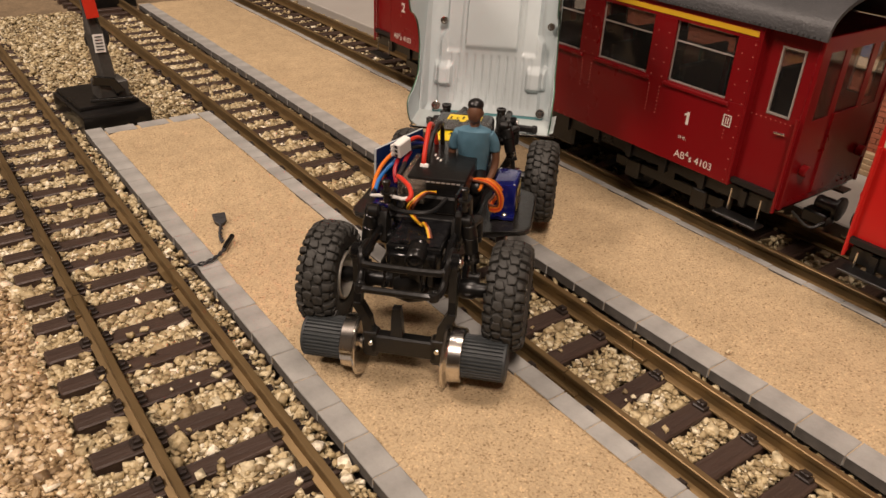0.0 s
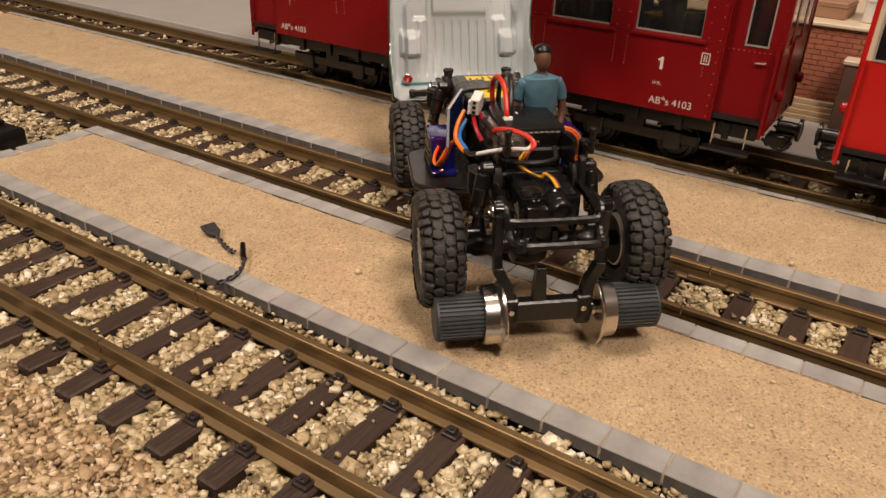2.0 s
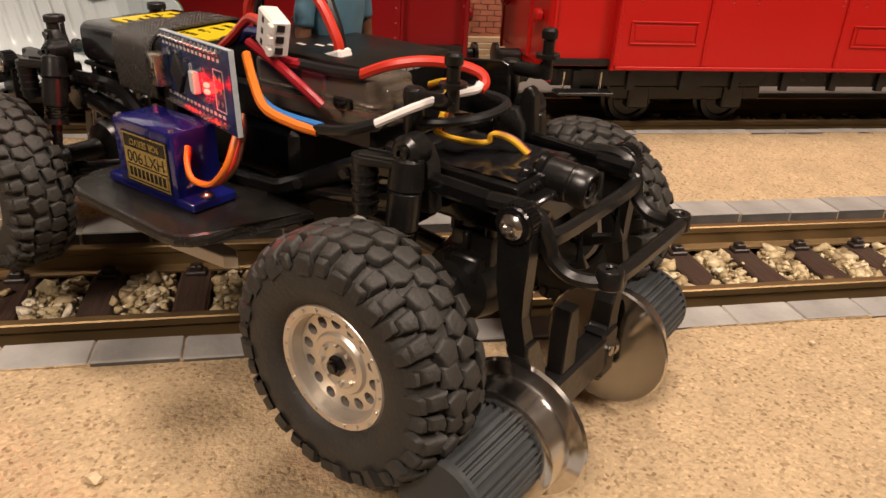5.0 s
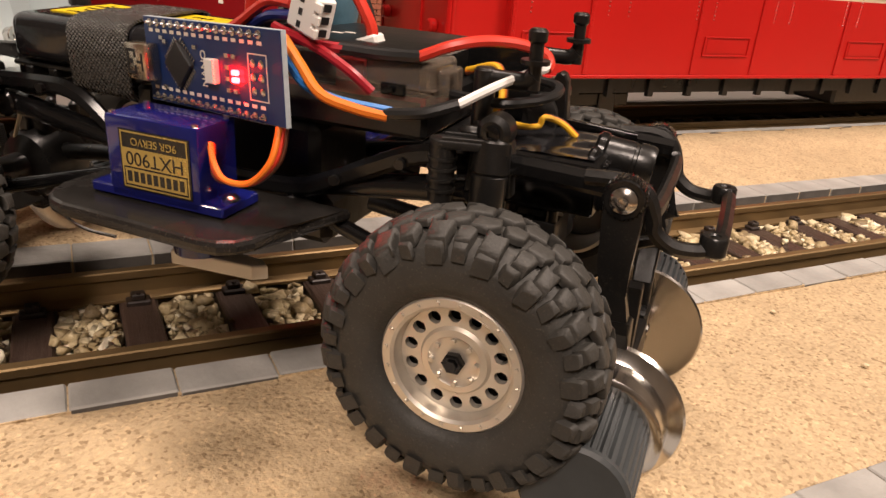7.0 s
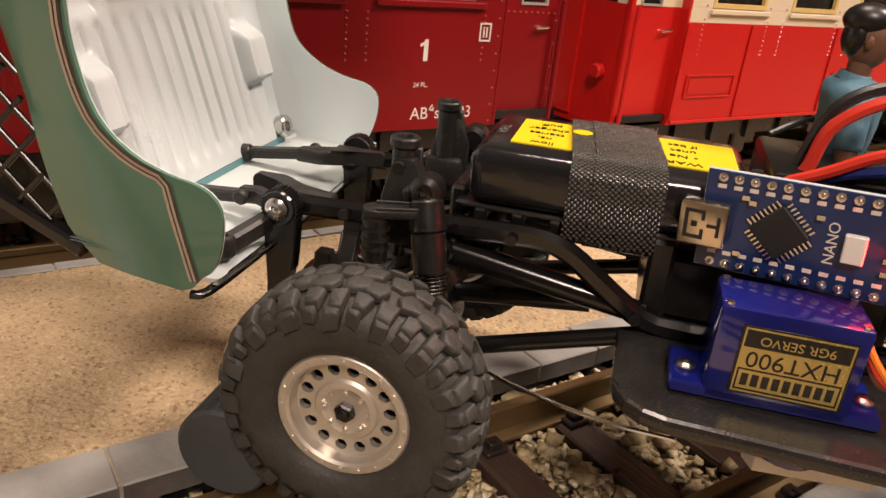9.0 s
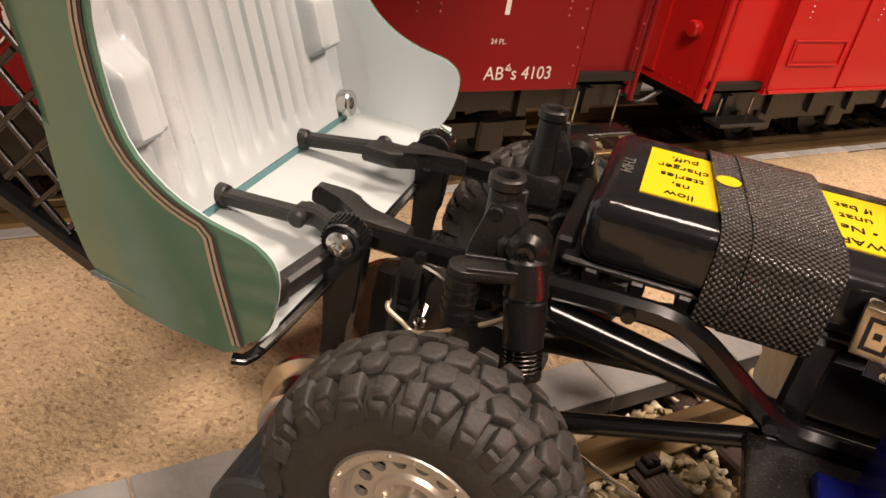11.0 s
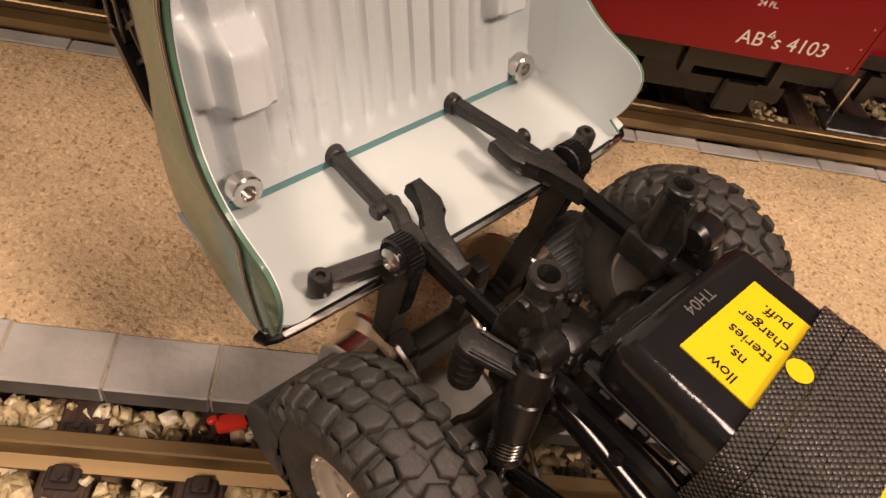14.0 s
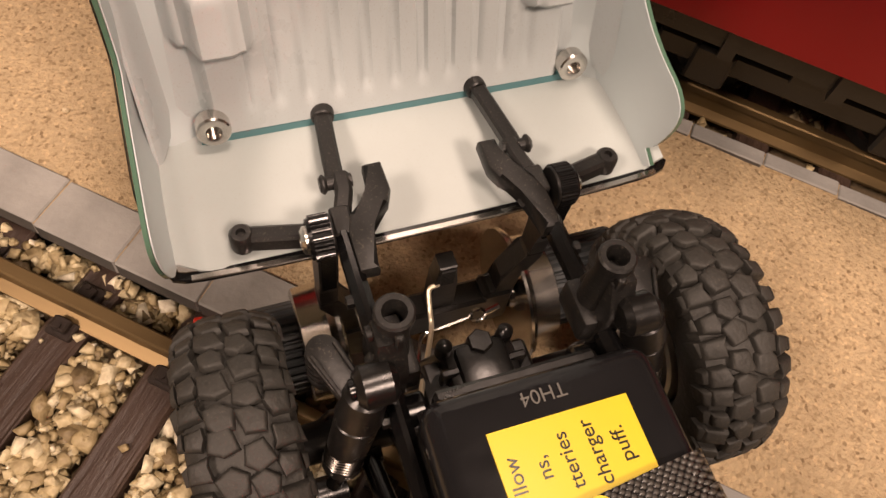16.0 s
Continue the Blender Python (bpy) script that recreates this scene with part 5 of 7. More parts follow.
        for sd2 in (-1, 1):
            bar(bm, [a0 + nx * sd2 * 0.0017 + Vector((0, 0, zt + 0.0002)), a1 + nx * sd2 * 0.0019 + Vector((0, 0, zt + 0.0002))], 0.0006, 0.0008)
        rod(bm, (a1.x, a1.y, zt - 0.0008), (a1.x, a1.y, 0.0530), 0.0025, 0.0024, segs=20, bevel=0.0005)
        for q in (0.0555, 0.0575, 0.0595, 0.0615):
            rod(bm, (a1.x, a1.y, q), (a1.x, a1.y, q + 0.0006), 0.00275, segs=20)
        part("shock_mount", bm, M_DUSTBLACK, truck, "worn grey-black shock mount", smooth=True)
# drive shafts
bm = bmesh.new()
rod(bm, (0.030, 0.002, 0.041), (0.058, 0.003, 0.038), 0.0022, segs=10)
part("drive_shaft", bm, M_CHASSIS, truck, smooth=True)
bm = bmesh.new()
rod(bm, (-0.030, 0.002, 0.041), (-0.058, 0.003, 0.038), 0.0022, segs=10)
part("drive_shaft", bm, M_CHASSIS, truck, smooth=True)

# battery with sticker and hook-and-loop strap
bm = bmesh.new()
box3(bm, 0.0060, 0.0555, -0.0158, 0.0168, 0.0640, 0.0752, 0.0030, 4)
bat = part("battery", bm, M_BATTERY, truck, "black shrink-wrapped battery pack", smooth=True, at=Matrix.Translation((0, 0.0004, 0.0004)))
bm = bmesh.new()
box3(bm, 0.0085, 0.0492, -0.0094, 0.0098, 0.0751, 0.07545)
sticker = part("sticker", bm, M_YELLOW, bat, "yellow warning sticker")
for txt, l in (("llow", 0.0080), ("ns,", 0.0044), ("tteries", 0.0010), ("charger", -0.0026), ("puff.", -0.0062)):
    lettering(txt, 0.0026, pose(0.0436, l, 0.07550, 0, 0, 0), M_LABELBLACK, bat)
for txt, l in (("WAR", 0.0075), ("• Ne", 0.0030), ("unat", -0.0010), ("if bat", -0.0050)):
    lettering(txt, 0.0028, pose(0.0180, l, 0.07550, 0, 0, 0), M_LABELBLACK, bat)
lettering("TH04", 0.0027, pose(0.0520, 0.0010, 0.07535, 0, 0, 90), M_PRINTGREY, bat)
bm = bmesh.new()


def strap_ring(bm, s0, s1, grow):
    n, ring = 28, []
    for k in range(n + 1):
        a = 2 * math.pi * k / n
        ca, sa = math.cos(a), math.sin(a)
        y = 0.0005 + (0.0167 + grow) * math.copysign(abs(ca) ** 0.35, ca)
        z = 0.0690 + (0.0068 + grow) * math.copysign(abs(sa) ** 0.45, sa) - (0.003 if sa < -0.3 else 0)
        ring.append((y, z))
    slant = lambda y: 0.0004 - 0.105 * (y + 0.0170)  # the strap is wound askew
    va = [[bm.verts.new((s + slant(y), y, z)) for y, z in ring] for s in (s0, s1)]
    vb = [[bm.verts.new((s + slant(y), 0.0005 + (y - 0.0005) * 1.035, 0.069 + (z - 0.069) * 1.08)) for y, z in ring] for s in (s0, s1)]
    for k in range(n):
        bm.faces.new((va[0][k], va[0][k + 1], va[1][k + 1], va[1][k]))
        bm.faces.new((vb[0][k], vb[1][k], vb[1][k + 1], vb[0][k + 1]))
        for q in (0, 1):
            bm.faces.new((va[q][k], vb[q][k], vb[q][k + 1], va[q][k + 1]))


strap_ring(bm, 0.0237, 0.0360, 0.0003)
part("strap", bm, M_STRAP, bat, "black woven hook-and-loop strap", smooth=True)
bm = bmesh.new()
strap_ring(bm, 0.0361, 0.0402, 0.0001)
part("strap_end", bm, M_STRAP, bat, smooth=True)
bm = bmesh.new()
lathe(bm, [(0, 0), (0.0019, 0), (0.0019, 0.0001), (0, 0.0001)], 20, Matrix.Translation((0.0369, 0.0000, 0.07652)))
part("strap_hole", bm, M_YELLOW, bat)
# battery tray
bm = bmesh.new()
box3(bm, 0.006, 0.0575, -0.0145, 0.0155, 0.0628, 0.0642, 0.0005)
for a in (0.0385, 0.0455, 0.0525):
    box3(bm, a - 0.0012, a + 0.0012, -0.0145, 0.0158, 0.0605, 0.0632, 0.0004)
box3(bm, 0.0560, 0.0590, -0.0120, 0.0130, 0.0590, 0.0660, 0.0006)
part("battery_tray", bm, M_CHASSIS, truck)

# servo trays and servos, both sides
for side in (1, -1):
    bm = bmesh.new()
    o = [(0.0240, 0.0180), (0.0240, 0.0360), (0.0235, 0.0395), (0.0218, 0.0425), (0.0192, 0.0446), (0.0155, 0.0458), (-0.0175, 0.0470), (-0.0212, 0.0464), (-0.0240, 0.0444), (-0.0258, 0.0410), (-0.0276, 0.0300), (-0.0330, 0.0180)]
    prism(bm, [(a, side * b) for a, b in (o if side > 0 else o[::-1])], 0.0420, 0.0450, None, 0.0010)
    part("servo_tray", bm, M_TRAY, truck, "black plate with cut corners")
    bm = bmesh.new()
    yc = side * 0.0312
    box3(bm, -0.0118, 0.0108, yc - 0.0060, yc + 0.0060, 0.0452, 0.0625, 0.0007, 2)
    box3(bm, -0.0168, 0.0160, yc - 0.0060, yc + 0.0060, 0.0452, 0.0475, 0.0004)
    sv = part("servo", bm, M_SERVO, truck, "translucent blue servo with a gold label", smooth=True)
    for s in (-0.0150, 0.0133):
        bm = bmesh.new()
        lathe(bm, [(0, 0), (0.0018, 0), (0.0018, 0.0005), (0.0012, 0.0010), (0.0004, 0.0011), (0.0004, 0.0007), (0, 0.0007)], 16, Matrix.Translation((s, yc + side * 0.001, 0.0476)))
        part("mount_screw", bm, M_STEEL, sv, smooth=True)
    bm = bmesh.new()
    for s in (-0.0105, 0.0095):
        for q in (-0.0048, 0.0048):
            rod(bm, (s, yc + q, 0.0622), (s, yc + q, 0.0629), 0.0007, segs=8)
    part("case_screws", bm, M_SOLDER, sv)
    F = yc + side * 0.0061
    bm = bmesh.new()
    box3(bm, -0.0100, 0.0070, F, F + side * 0.0002, 0.0478, 0.0600)
    lab = part("label", bm, M_LABELBLACK, sv, "black and gold maker's label")
    bm = bmesh.new()
    for a, b, lo, hi in ((-0.0096, 0.0066, 0.0481, 0.0484), (-0.0096, 0.0066, 0.0594, 0.0597), (-0.0096, -0.0093, 0.0484, 0.0594), (0.0063, 0.0066, 0.0484, 0.0594), (-0.0093, 0.0063, 0.0525, 0.0563), (-0.0090, 0.0060, 0.0488, 0.0521)):
        box3(bm, a, b, F + side * 0.0002, F + side * 0.0003, lo, hi)
    part("label_gold", bm, M_LABELGOLD, sv)
    up = pose(-0.0015, F + side * 0.00032, 0.0544, 90, 180, 180 if side > 0 else 0)
    lettering("HXT900", 0.0040, pose(-0.0015, F + side * 0.00032, 0.0544, 90, 180, 180 if side > 0 else 0), M_LABELBLACK, sv)
    bm = bmesh.new()
    for k in range(9):
        box3(bm, -0.0084 + k * 0.0016, -0.0084 + k * 0.0016 + 0.0011, F + side * 0.0003, F + side * 0.00036, 0.0494, 0.0516)
    part("maker_bars", bm, M_LABELBLACK, sv)
    lettering("9GR SERVO", 0.0022, pose(-0.0015, F + side * 0.00032, 0.0578, 90, 180, 180 if side > 0 else 0), M_LABELGOLD, sv)
    # output horn below the tray, and its wire to the bogie
    bm = bmesh.new()
    rod(bm, (-0.006, yc, 0.0420), (-0.006, yc, 0.0345), 0.0055, segs=16)
    part("gear_cap", bm, M_SERVO, sv, smooth=True)
    bm = bmesh.new()
    prism(bm, [(-0.001, yc - 0.0035), (-0.020, yc - 0.0020), (-0.0225, yc), (-0.020, yc + 0.0020), (-0.001, yc + 0.0035), (0.0005, yc)], 0.0312, 0.0345, None, 0.0004)
    part("servo_horn", bm, M_WCONN, sv, "white servo horn")
bm = bmesh.new()
tube(bm, [(0.0120, 0.0360, 0.0350), (0.0250, 0.0315, 0.0325), (0.0420, 0.0225, 0.0300), (0.0600, 0.0120, 0.0288), (0.0768, 0.0060, 0.0250), (0.0838, 0.0028, 0.0212), (0.0845, -0.0010, 0.0214), (0.0848, -0.0082, 0.0226)], 0.00042, 6, 5)
tube(bm, [(0.0848 + 0.0010 * math.sin(q * 0.55), -0.0098 - 0.0017 * math.cos(q * 0.55), 0.0228 + 0.0006 * math.sin(q * 0.55)) for q in range(13)], 0.00045, 6, 1)
tube(bm, [(0.0848, -0.0114, 0.0230), (0.0850, -0.0144, 0.0245)], 0.0006, 6, 1)
part("pull_wire", bm, M_STEEL, truck, "thin bright pull wire with an eye", smooth=True)
bm = bmesh.new()
tube(bm, [(0.0600, 0.0130, 0.0510), (0.0660, 0.0105, 0.0440), (0.0740, 0.0062, 0.0360), (0.0819, 0.0021, 0.0293), (0.0853, 0.0014, 0.0304), (0.0882, 0.0008, 0.0316), (0.0889, 0.0002, 0.0322), (0.0891, -0.0010, 0.0324), (0.0893, -0.0026, 0.0326)], 0.00052, 8, 5)
part("lift_wire", bm, M_BRASSWIRE, truck, "bright hooked lift wire", smooth=True)

# the controller board
B0, B1 = Vector((0.0146, 0.0192, 0)), Vector((-0.0282, 0.0325, 0))
dirb = (B1 - B0).normalized()
nrm = Vector((dirb.y, -dirb.x, 0))
if nrm.y < 0:
    nrm = -nrm
board_m = Matrix(((dirb.x, 0, nrm.x, B0.x), (dirb.y, 0, nrm.y, B0.y), (0, 1, 0, 0.0614), (0, 0, 0, 1)))
LB, HB = (B1 - B0).length, 0.0174
board_m = board_m @ pose(0, 0, 0, 0, 0, 3.6)


def on_board(name, bm, m, label="", smooth=False):
    return part(name, bm, m, board, label, smooth)


bm = bmesh.new()
box3(bm, 0, LB, 0, HB, -0.0014, 0.0, 0.0001)
board = part("controller_board", bm, M_PCB, truck, "blue microcontroller board with a red light", at=board_m)
bm = bmesh.new()
for a0, a1, b0, b1 in ((-0.00008, LB + 0.00008, -0.00008, 0.0), (-0.00008, LB + 0.00008, HB, HB + 0.00008), (-0.00008, 0.0, 0.0, HB), (LB, LB + 0.00008, 0.0, HB)):
    box3(bm, a0, a1, b0, b1, -0.0013, -0.00015)
on_board("board_edge", bm, mat("cut_glass_fibre", (0.36, 0.40, 0.42), 0.7, scale=400, vary=0.25), "pale cut edge of the board")
bm = bmesh.new()
for k in range(15):
    for y in (0.0011, HB - 0.0011):
        lathe(bm, [(0.00085, 0.00002), (0.0008, 0.00025), (0.00035, 0.0003), (0.0003, 0.0011), (0, 0.0012)], 8, Matrix.Translation((0.0026 + k * 0.00258, y, 0)))
on_board("pin_row", bm, M_SOLDER)
bm = bmesh.new()
box3(bm, -0.0030, 0.0050, 0.0045, 0.0122, 0.0, 0.0036, 0.0005, 2)
on_board("usb_socket", bm, mat("nickel_shell", (0.62, 0.54, 0.42), 0.25, metal=1.0, scale=200, vary=0.1), "bright metal socket", smooth=True)
bm = bmesh.new()
for a0, a1, b0, b1 in ((-0.0020, -0.0014, 0.0058, 0.0110), (-0.0014, 0.0014, 0.0058, 0.0064), (-0.0014, 0.0014, 0.0104, 0.0110), (0.0008, 0.0014, 0.0064, 0.0076),
                       (0.0008, 0.0014, 0.0092, 0.0104), (0.0018, 0.0040, 0.0081, 0.0087), (0.0034, 0.0040, 0.0066, 0.0102), (-0.0008, 0.0002, 0.0079, 0.0089)):
    box3(bm, a0, a1, b0, b1, 0.0036, 0.0037)
box3(bm, -0.0031, -0.0029, 0.0055, 0.0112, 0.0008, 0.0028)
on_board("socket_slots", bm, M_CHIP)
bm = bmesh.new()
D = Matrix.Translation((0.0128, HB / 2, 0.0006)) @ pose(0, 0, 0, 0, 0, 45)
box(bm, (0.0068, 0.0068, 0.0011), D, 0.0002)
on_board("chip", bm, M_CHIP, "black square processor chip")
bm = bmesh.new()
for k in range(8):
    o = -0.0028 + k * 0.0008
    for a, b, w, h in ((o, 0.0040, 0.0003, 0.0012), (o, -0.0040, 0.0003, 0.0012), (0.0040, o, 0.0012, 0.0003), (-0.0040, o, 0.0012, 0.0003)):
        box(bm, (w, h, 0.0003), Matrix.Translation((0.0128, HB / 2, 0.0003)) @ pose(0, 0, 0, 0, 0, 45) @ Matrix.Translation((a, b, 0)))
on_board("chip_legs", bm, M_SOLDER)
bm = bmesh.new()
box3(bm, 0.0225, 0.0258, 0.0060, 0.0108, 0, 0.0014, 0.0002)
on_board("reset_button", bm, M_WCONN, "white push button")
bm = bmesh.new()
for a, b in ((0.0068, 0.0035), (0.0068, 0.0135), (0.0080, 0.0128), (0.0185, 0.0125), (0.0290, 0.0118), (0.0290, 0.0096), (0.0290, 0.0074), (0.0290, 0.0052), (0.0312, 0.0118), (0.0312, 0.0074), (0.0312, 0.0052)):
    box3(bm, a - 0.0006, a + 0.0006, b - 0.0004, b + 0.0004, 0, 0.0006)
on_board("component_cluster", bm, M_SOLDER)
led = bpy.data.materials.new("red_led")
led.use_nodes = True
lb = led.node_tree.nodes["Principled BSDF"]
lb.inputs["Base Color"].default_value = (0.9, 0.1, 0.08, 1)
lb.inputs["Emission Color"].default_value = (1.0, 0.0004, 0.0001, 1)
lb.inputs["Emission Strength"].default_value = 1100.0
for a, b in ((0.0315, 0.0088), (0.0315, 0.0074)):
    bm = bmesh.new()
    box3(bm, a - 0.0009, a + 0.0009, b - 0.0005, b + 0.0005, 0.0001, 0.0010, 0.0002)
    on_board("power_light", bm, led, "glowing red light")
bm = bmesh.new()
for a in (0.0365, 0.0390):
    for b in (0.0058, 0.0084, 0.0110):
        lathe(bm, [(0.0008, 0.00002), (0.0008, 0.0002), (0.0004, 0.0003), (0, 0.0003)], 8, Matrix.Translation((a, b, 0)))
on_board("header_pads", bm, M_SOLDER)
bm = bmesh.new()
for a, b, c, d in ((0.0350, 0.0352, 0.0040, 0.0128), (0.0404, 0.0406, 0.0040, 0.0128), (0.0352, 0.0404, 0.0126, 0.0128), (0.0352, 0.0404, 0.0040, 0.0042)):
    box3(bm, a, b, c, d, 0.00001, 0.0001)
on_board("header_outline", bm, M_WHITE)
lettering("NANO", 0.0024, pose(0.0208, HB / 2 - 0.0002, 0.00012, 0, 0, 90), M_WHITE, board)
bm = bmesh.new()
for k in range(15):
    for y in (0.0026, HB - 0.0030):
        box3(bm, 0.0019 + k * 0.00258, 0.0033 + k * 0.00258, y, y + 0.0007, 0.00001, 0.00008)
on_board("pin_print", bm, M_WHITE)

# receiver in a smoked case, and the black speed controller beside it
bm = bmesh.new()
box3(bm, -0.0480, -0.0130, 0.0015, 0.0145, 0.0650, 0.0762, 0.0012, 3)
box3(bm, -0.0500, -0.0440, 0.0035, 0.0120, 0.0665, 0.0745, 0.0006)
box3(bm, -0.0482, -0.0128, 0.0013, 0.0147, 0.0705, 0.0711, 0.0002)
rc = part("receiver_case", bm, M_SMOKE, truck, "smoked clear plastic receiver case", smooth=True)
bm = bmesh.new()
box3(bm, -0.0460, -0.0140, 0.0030, 0.0125, 0.0672, 0.0690)
box3(bm, -0.0330, -0.0270, 0.0050, 0.0128, 0.0690, 0.0745)
part("receiver_board", bm, WIRES["darkred"], rc)
bm = bmesh.new()
box3(bm, -0.0425, -0.0375, 0.0142, 0.0154, 0.0692, 0.0715, 0.0003)
box3(bm, -0.0405, -0.0392, 0.0150, 0.0164, 0.0698, 0.0708, 0.0002)
part("switch", bm, M_GLOSSBLACK, rc, "small black slide switch")
bm = bmesh.new()
box3(bm, -0.0442, 0.0035, -0.0172, 0.0110, 0.0690, 0.0776, 0.0010, 2)
ctl = part("speed_controller", bm, M_CHASSIS, truck, "flat black control box", smooth=True)
bm = bmesh.new()
for k in range(10):
    box3(bm, -0.0444, -0.0441, -0.0146 + k * 0.0024, -0.0128 + k * 0.0024, 0.0752, 0.0759)
part("vent_slots", bm, M_FRAMEGREY, ctl)
bm = bmesh.new()
for a, b in ((-0.006, -0.001), (-0.004, 0.001), (0.0, 0.003)):
    box3(bm, a - 0.018, a - 0.0155, b, b + 0.0009, 0.0776, 0.0777)
part("printed_marks", bm, M_WHITE, ctl)
bm = bmesh.new()
box3(bm, -0.046, 0.004, -0.0160, 0.0125, 0.0600, 0.0690, 0.001)
part("electronics_tray", bm, M_CHASSIS, truck)

# steering servo and winch motor at the nose
bm = bmesh.new()
box3(bm, -0.0800, -0.0520, -0.0140, 0.0110, 0.0500, 0.0608, 0.0012, 2)
box3(bm, -0.0830, -0.0790, -0.0120, 0.0090, 0.0510, 0.0580, 0.0008)
ss = part("steering_servo", bm, M_GLOSSBLACK, truck, "glossy black steering servo", smooth=True)
bm = bmesh.new()
g = [[bm.verts.new((-0.0785 + 0.0245 * i / 16, -0.0128 + 0.0220 * j / 14, 0.0611 + 0.0005 * noise.noise(Vector((i * 0.5, j * 0.45, 3))))) for i in range(17)] for j in range(15)]
for a, b in zip(g, g[1:]):
    for i in range(16):
        bm.faces.new((a[i], a[i + 1], b[i + 1], b[i]))
part("servo_wrap", bm, M_BATTERY, ss, "creased glossy black wrap", smooth=True)
bm = bmesh.new()
lathe(bm, [(0, -0.001), (0.0040, -0.001), (0.0042, 0.0), (0.0042, 0.0068), (0.0040, 0.0070), (0.0040, 0.0076), (0.0043, 0.0078), (0.0043, 0.0104), (0.0038, 0.0112), (0.0030, 0.0112), (0.0028, 0.0104), (0.0016, 0.0104), (0.0015, 0.0112), (0.0008, 0.0113), (0, 0.0113)], 28,
      along(Vector((-0.0770, -0.0035, 0.0592)), Vector((-0.0885, -0.0040, 0.0580))))
part("motor", bm, M_CHASSIS, truck, "ribbed black motor", smooth=True)
bm = bmesh.new()
rod(bm, (-0.0762, -0.0035, 0.0593), (-0.0786, -0.0036, 0.0590), 0.0048, segs=28, bevel=0.0006)
tube(bm, [(-0.0774, 0.0012, 0.0600), (-0.0776, 0.0034, 0.0616), (-0.0772, 0.0052, 0.0604), (-0.0772, 0.0058, 0.0575)], 0.0010, 8, 4)
for l in (0.0036, 0.0056):
    lathe(bm, [(0.0016, 0.0), (0.0016, 0.0007), (0.0010, 0.0012), (0, 0.0013)], 12, Matrix.Translation((-0.0790, l, 0.0590)))
part("motor_clamp", bm, M_GLOSSBLACK, truck, smooth=True)

# nose bumper: two bent side arms, an upper and a lower bar with rounded corners
bm = bmesh.new()
for side in (-1, 1):
    bar(bm, [(-0.0790, side * 0.0190, 0.0610), (-0.0855, side * 0.0192, 0.0614), (-0.0892, side * 0.0190, 0.0600), (-0.0908, side * 0.0186, 0.0566), (-0.0918, side * 0.0182, 0.0530), (-0.0948, side * 0.0178, 0.0506), (-0.0985, side * 0.0172, 0.0502), (-0.1014, side * 0.0160, 0.0508)], 0.0030, 0.0028, 6, 0.34)
    lathe(bm, [(0.0009, 0.0530), (0.0012, 0.0534), (0.0021, 0.0534), (0.0024, 0.0530), (0.0024, 0.0500), (0.0020, 0.0496), (0, 0.0496)], 16, Matrix.Translation((-0.1016, side * 0.0158, 0)))
bar(bm, [(-0.0900, -0.0184, 0.0575), (-0.0912, -0.0160, 0.0562), (-0.0914, 0.0, 0.0560), (-0.0912, 0.0160, 0.0562), (-0.0900, 0.0184, 0.0575)], 0.0024, 0.0034, 4, 0.34)
bar(bm, [(-0.1010, -0.0168, 0.0512), (-0.1026, -0.0135, 0.0516), (-0.1028, 0.0, 0.0516), (-0.1026, 0.0135, 0.0516), (-0.1010, 0.0168, 0.0512)], 0.0026, 0.0032, 4, 0.34)
for q in (-0.008, 0.008):
    bar(bm, [(-0.0908, q, 0.0552), (-0.0930, q, 0.0480), (-0.0880, q, 0.0460)], 0.0020, 0.0024)
part("front_bumper", bm, M_CHASSIS, truck, "black loop bumper", smooth=True)
for pl in (0.0140, -0.0210):
    sd = 1 if pl > 0 else -1
    bm = bmesh.new()
    rod(bm, (-0.0668, pl, 0.0738), (-0.0668, pl, 0.0835), 0.0013, segs=12)
    rod(bm, (-0.0668, pl, 0.0785), (-0.0668, pl, 0.0793), 0.0027, segs=18)
    rod(bm, (-0.0668, pl, 0.0822), (-0.0668, pl, 0.0848), 0.0018, segs=14, bevel=0.0005)
    tube(bm, [(-0.0560, pl, 0.0752), (-0.0620, pl, 0.0750), (-0.0655, pl, 0.0752), (-0.0668, pl, 0.0765)], 0.0017, 12, 5)
    rod(bm, (-0.0575, pl, 0.0640), (-0.0575, pl, 0.0768), 0.0021, segs=14, bevel=0.0004)
    bar(bm, [(-0.0578, pl, 0.0660), (-0.0585, sd * 0.0165, 0.0640), (-0.0600, sd * 0.0172, 0.0590)], 0.0038, 0.0042)
    part("body_post", bm, M_CHASSIS, truck, "thin black body post", smooth=True)
# black wedge plate along the far side of the nose
bm = bmesh.new()
prism(bm, [(-0.0500, 0.0590), (-0.0825, 0.0590), (-0.0825, 0.0612), (-0.0540, 0.0632)], -0.0172, -0.0160, Matrix(((1, 0, 0, 0), (0, 0, 1, 0), (0, 1, 0, 0), (0, 0, 0, 1))))
part("side_plate", bm, M_GLOSSBLACK, truck)
bm = bmesh.new()
prism(bm, [(-0.0420, 0.0640), (-0.0610, 0.0640), (-0.0604, 0.0768), (-0.0590, 0.0774), (-0.0420, 0.0758)], -0.0166, -0.0152, Matrix(((1, 0, 0, 0), (0, 0, 1, 0), (0, 1, 0, 0), (0, 0, 0, 1))), 0.0003)
part("end_plate", bm, M_GLOSSBLACK, truck, "thin black upright plate")
bm = bmesh.new()
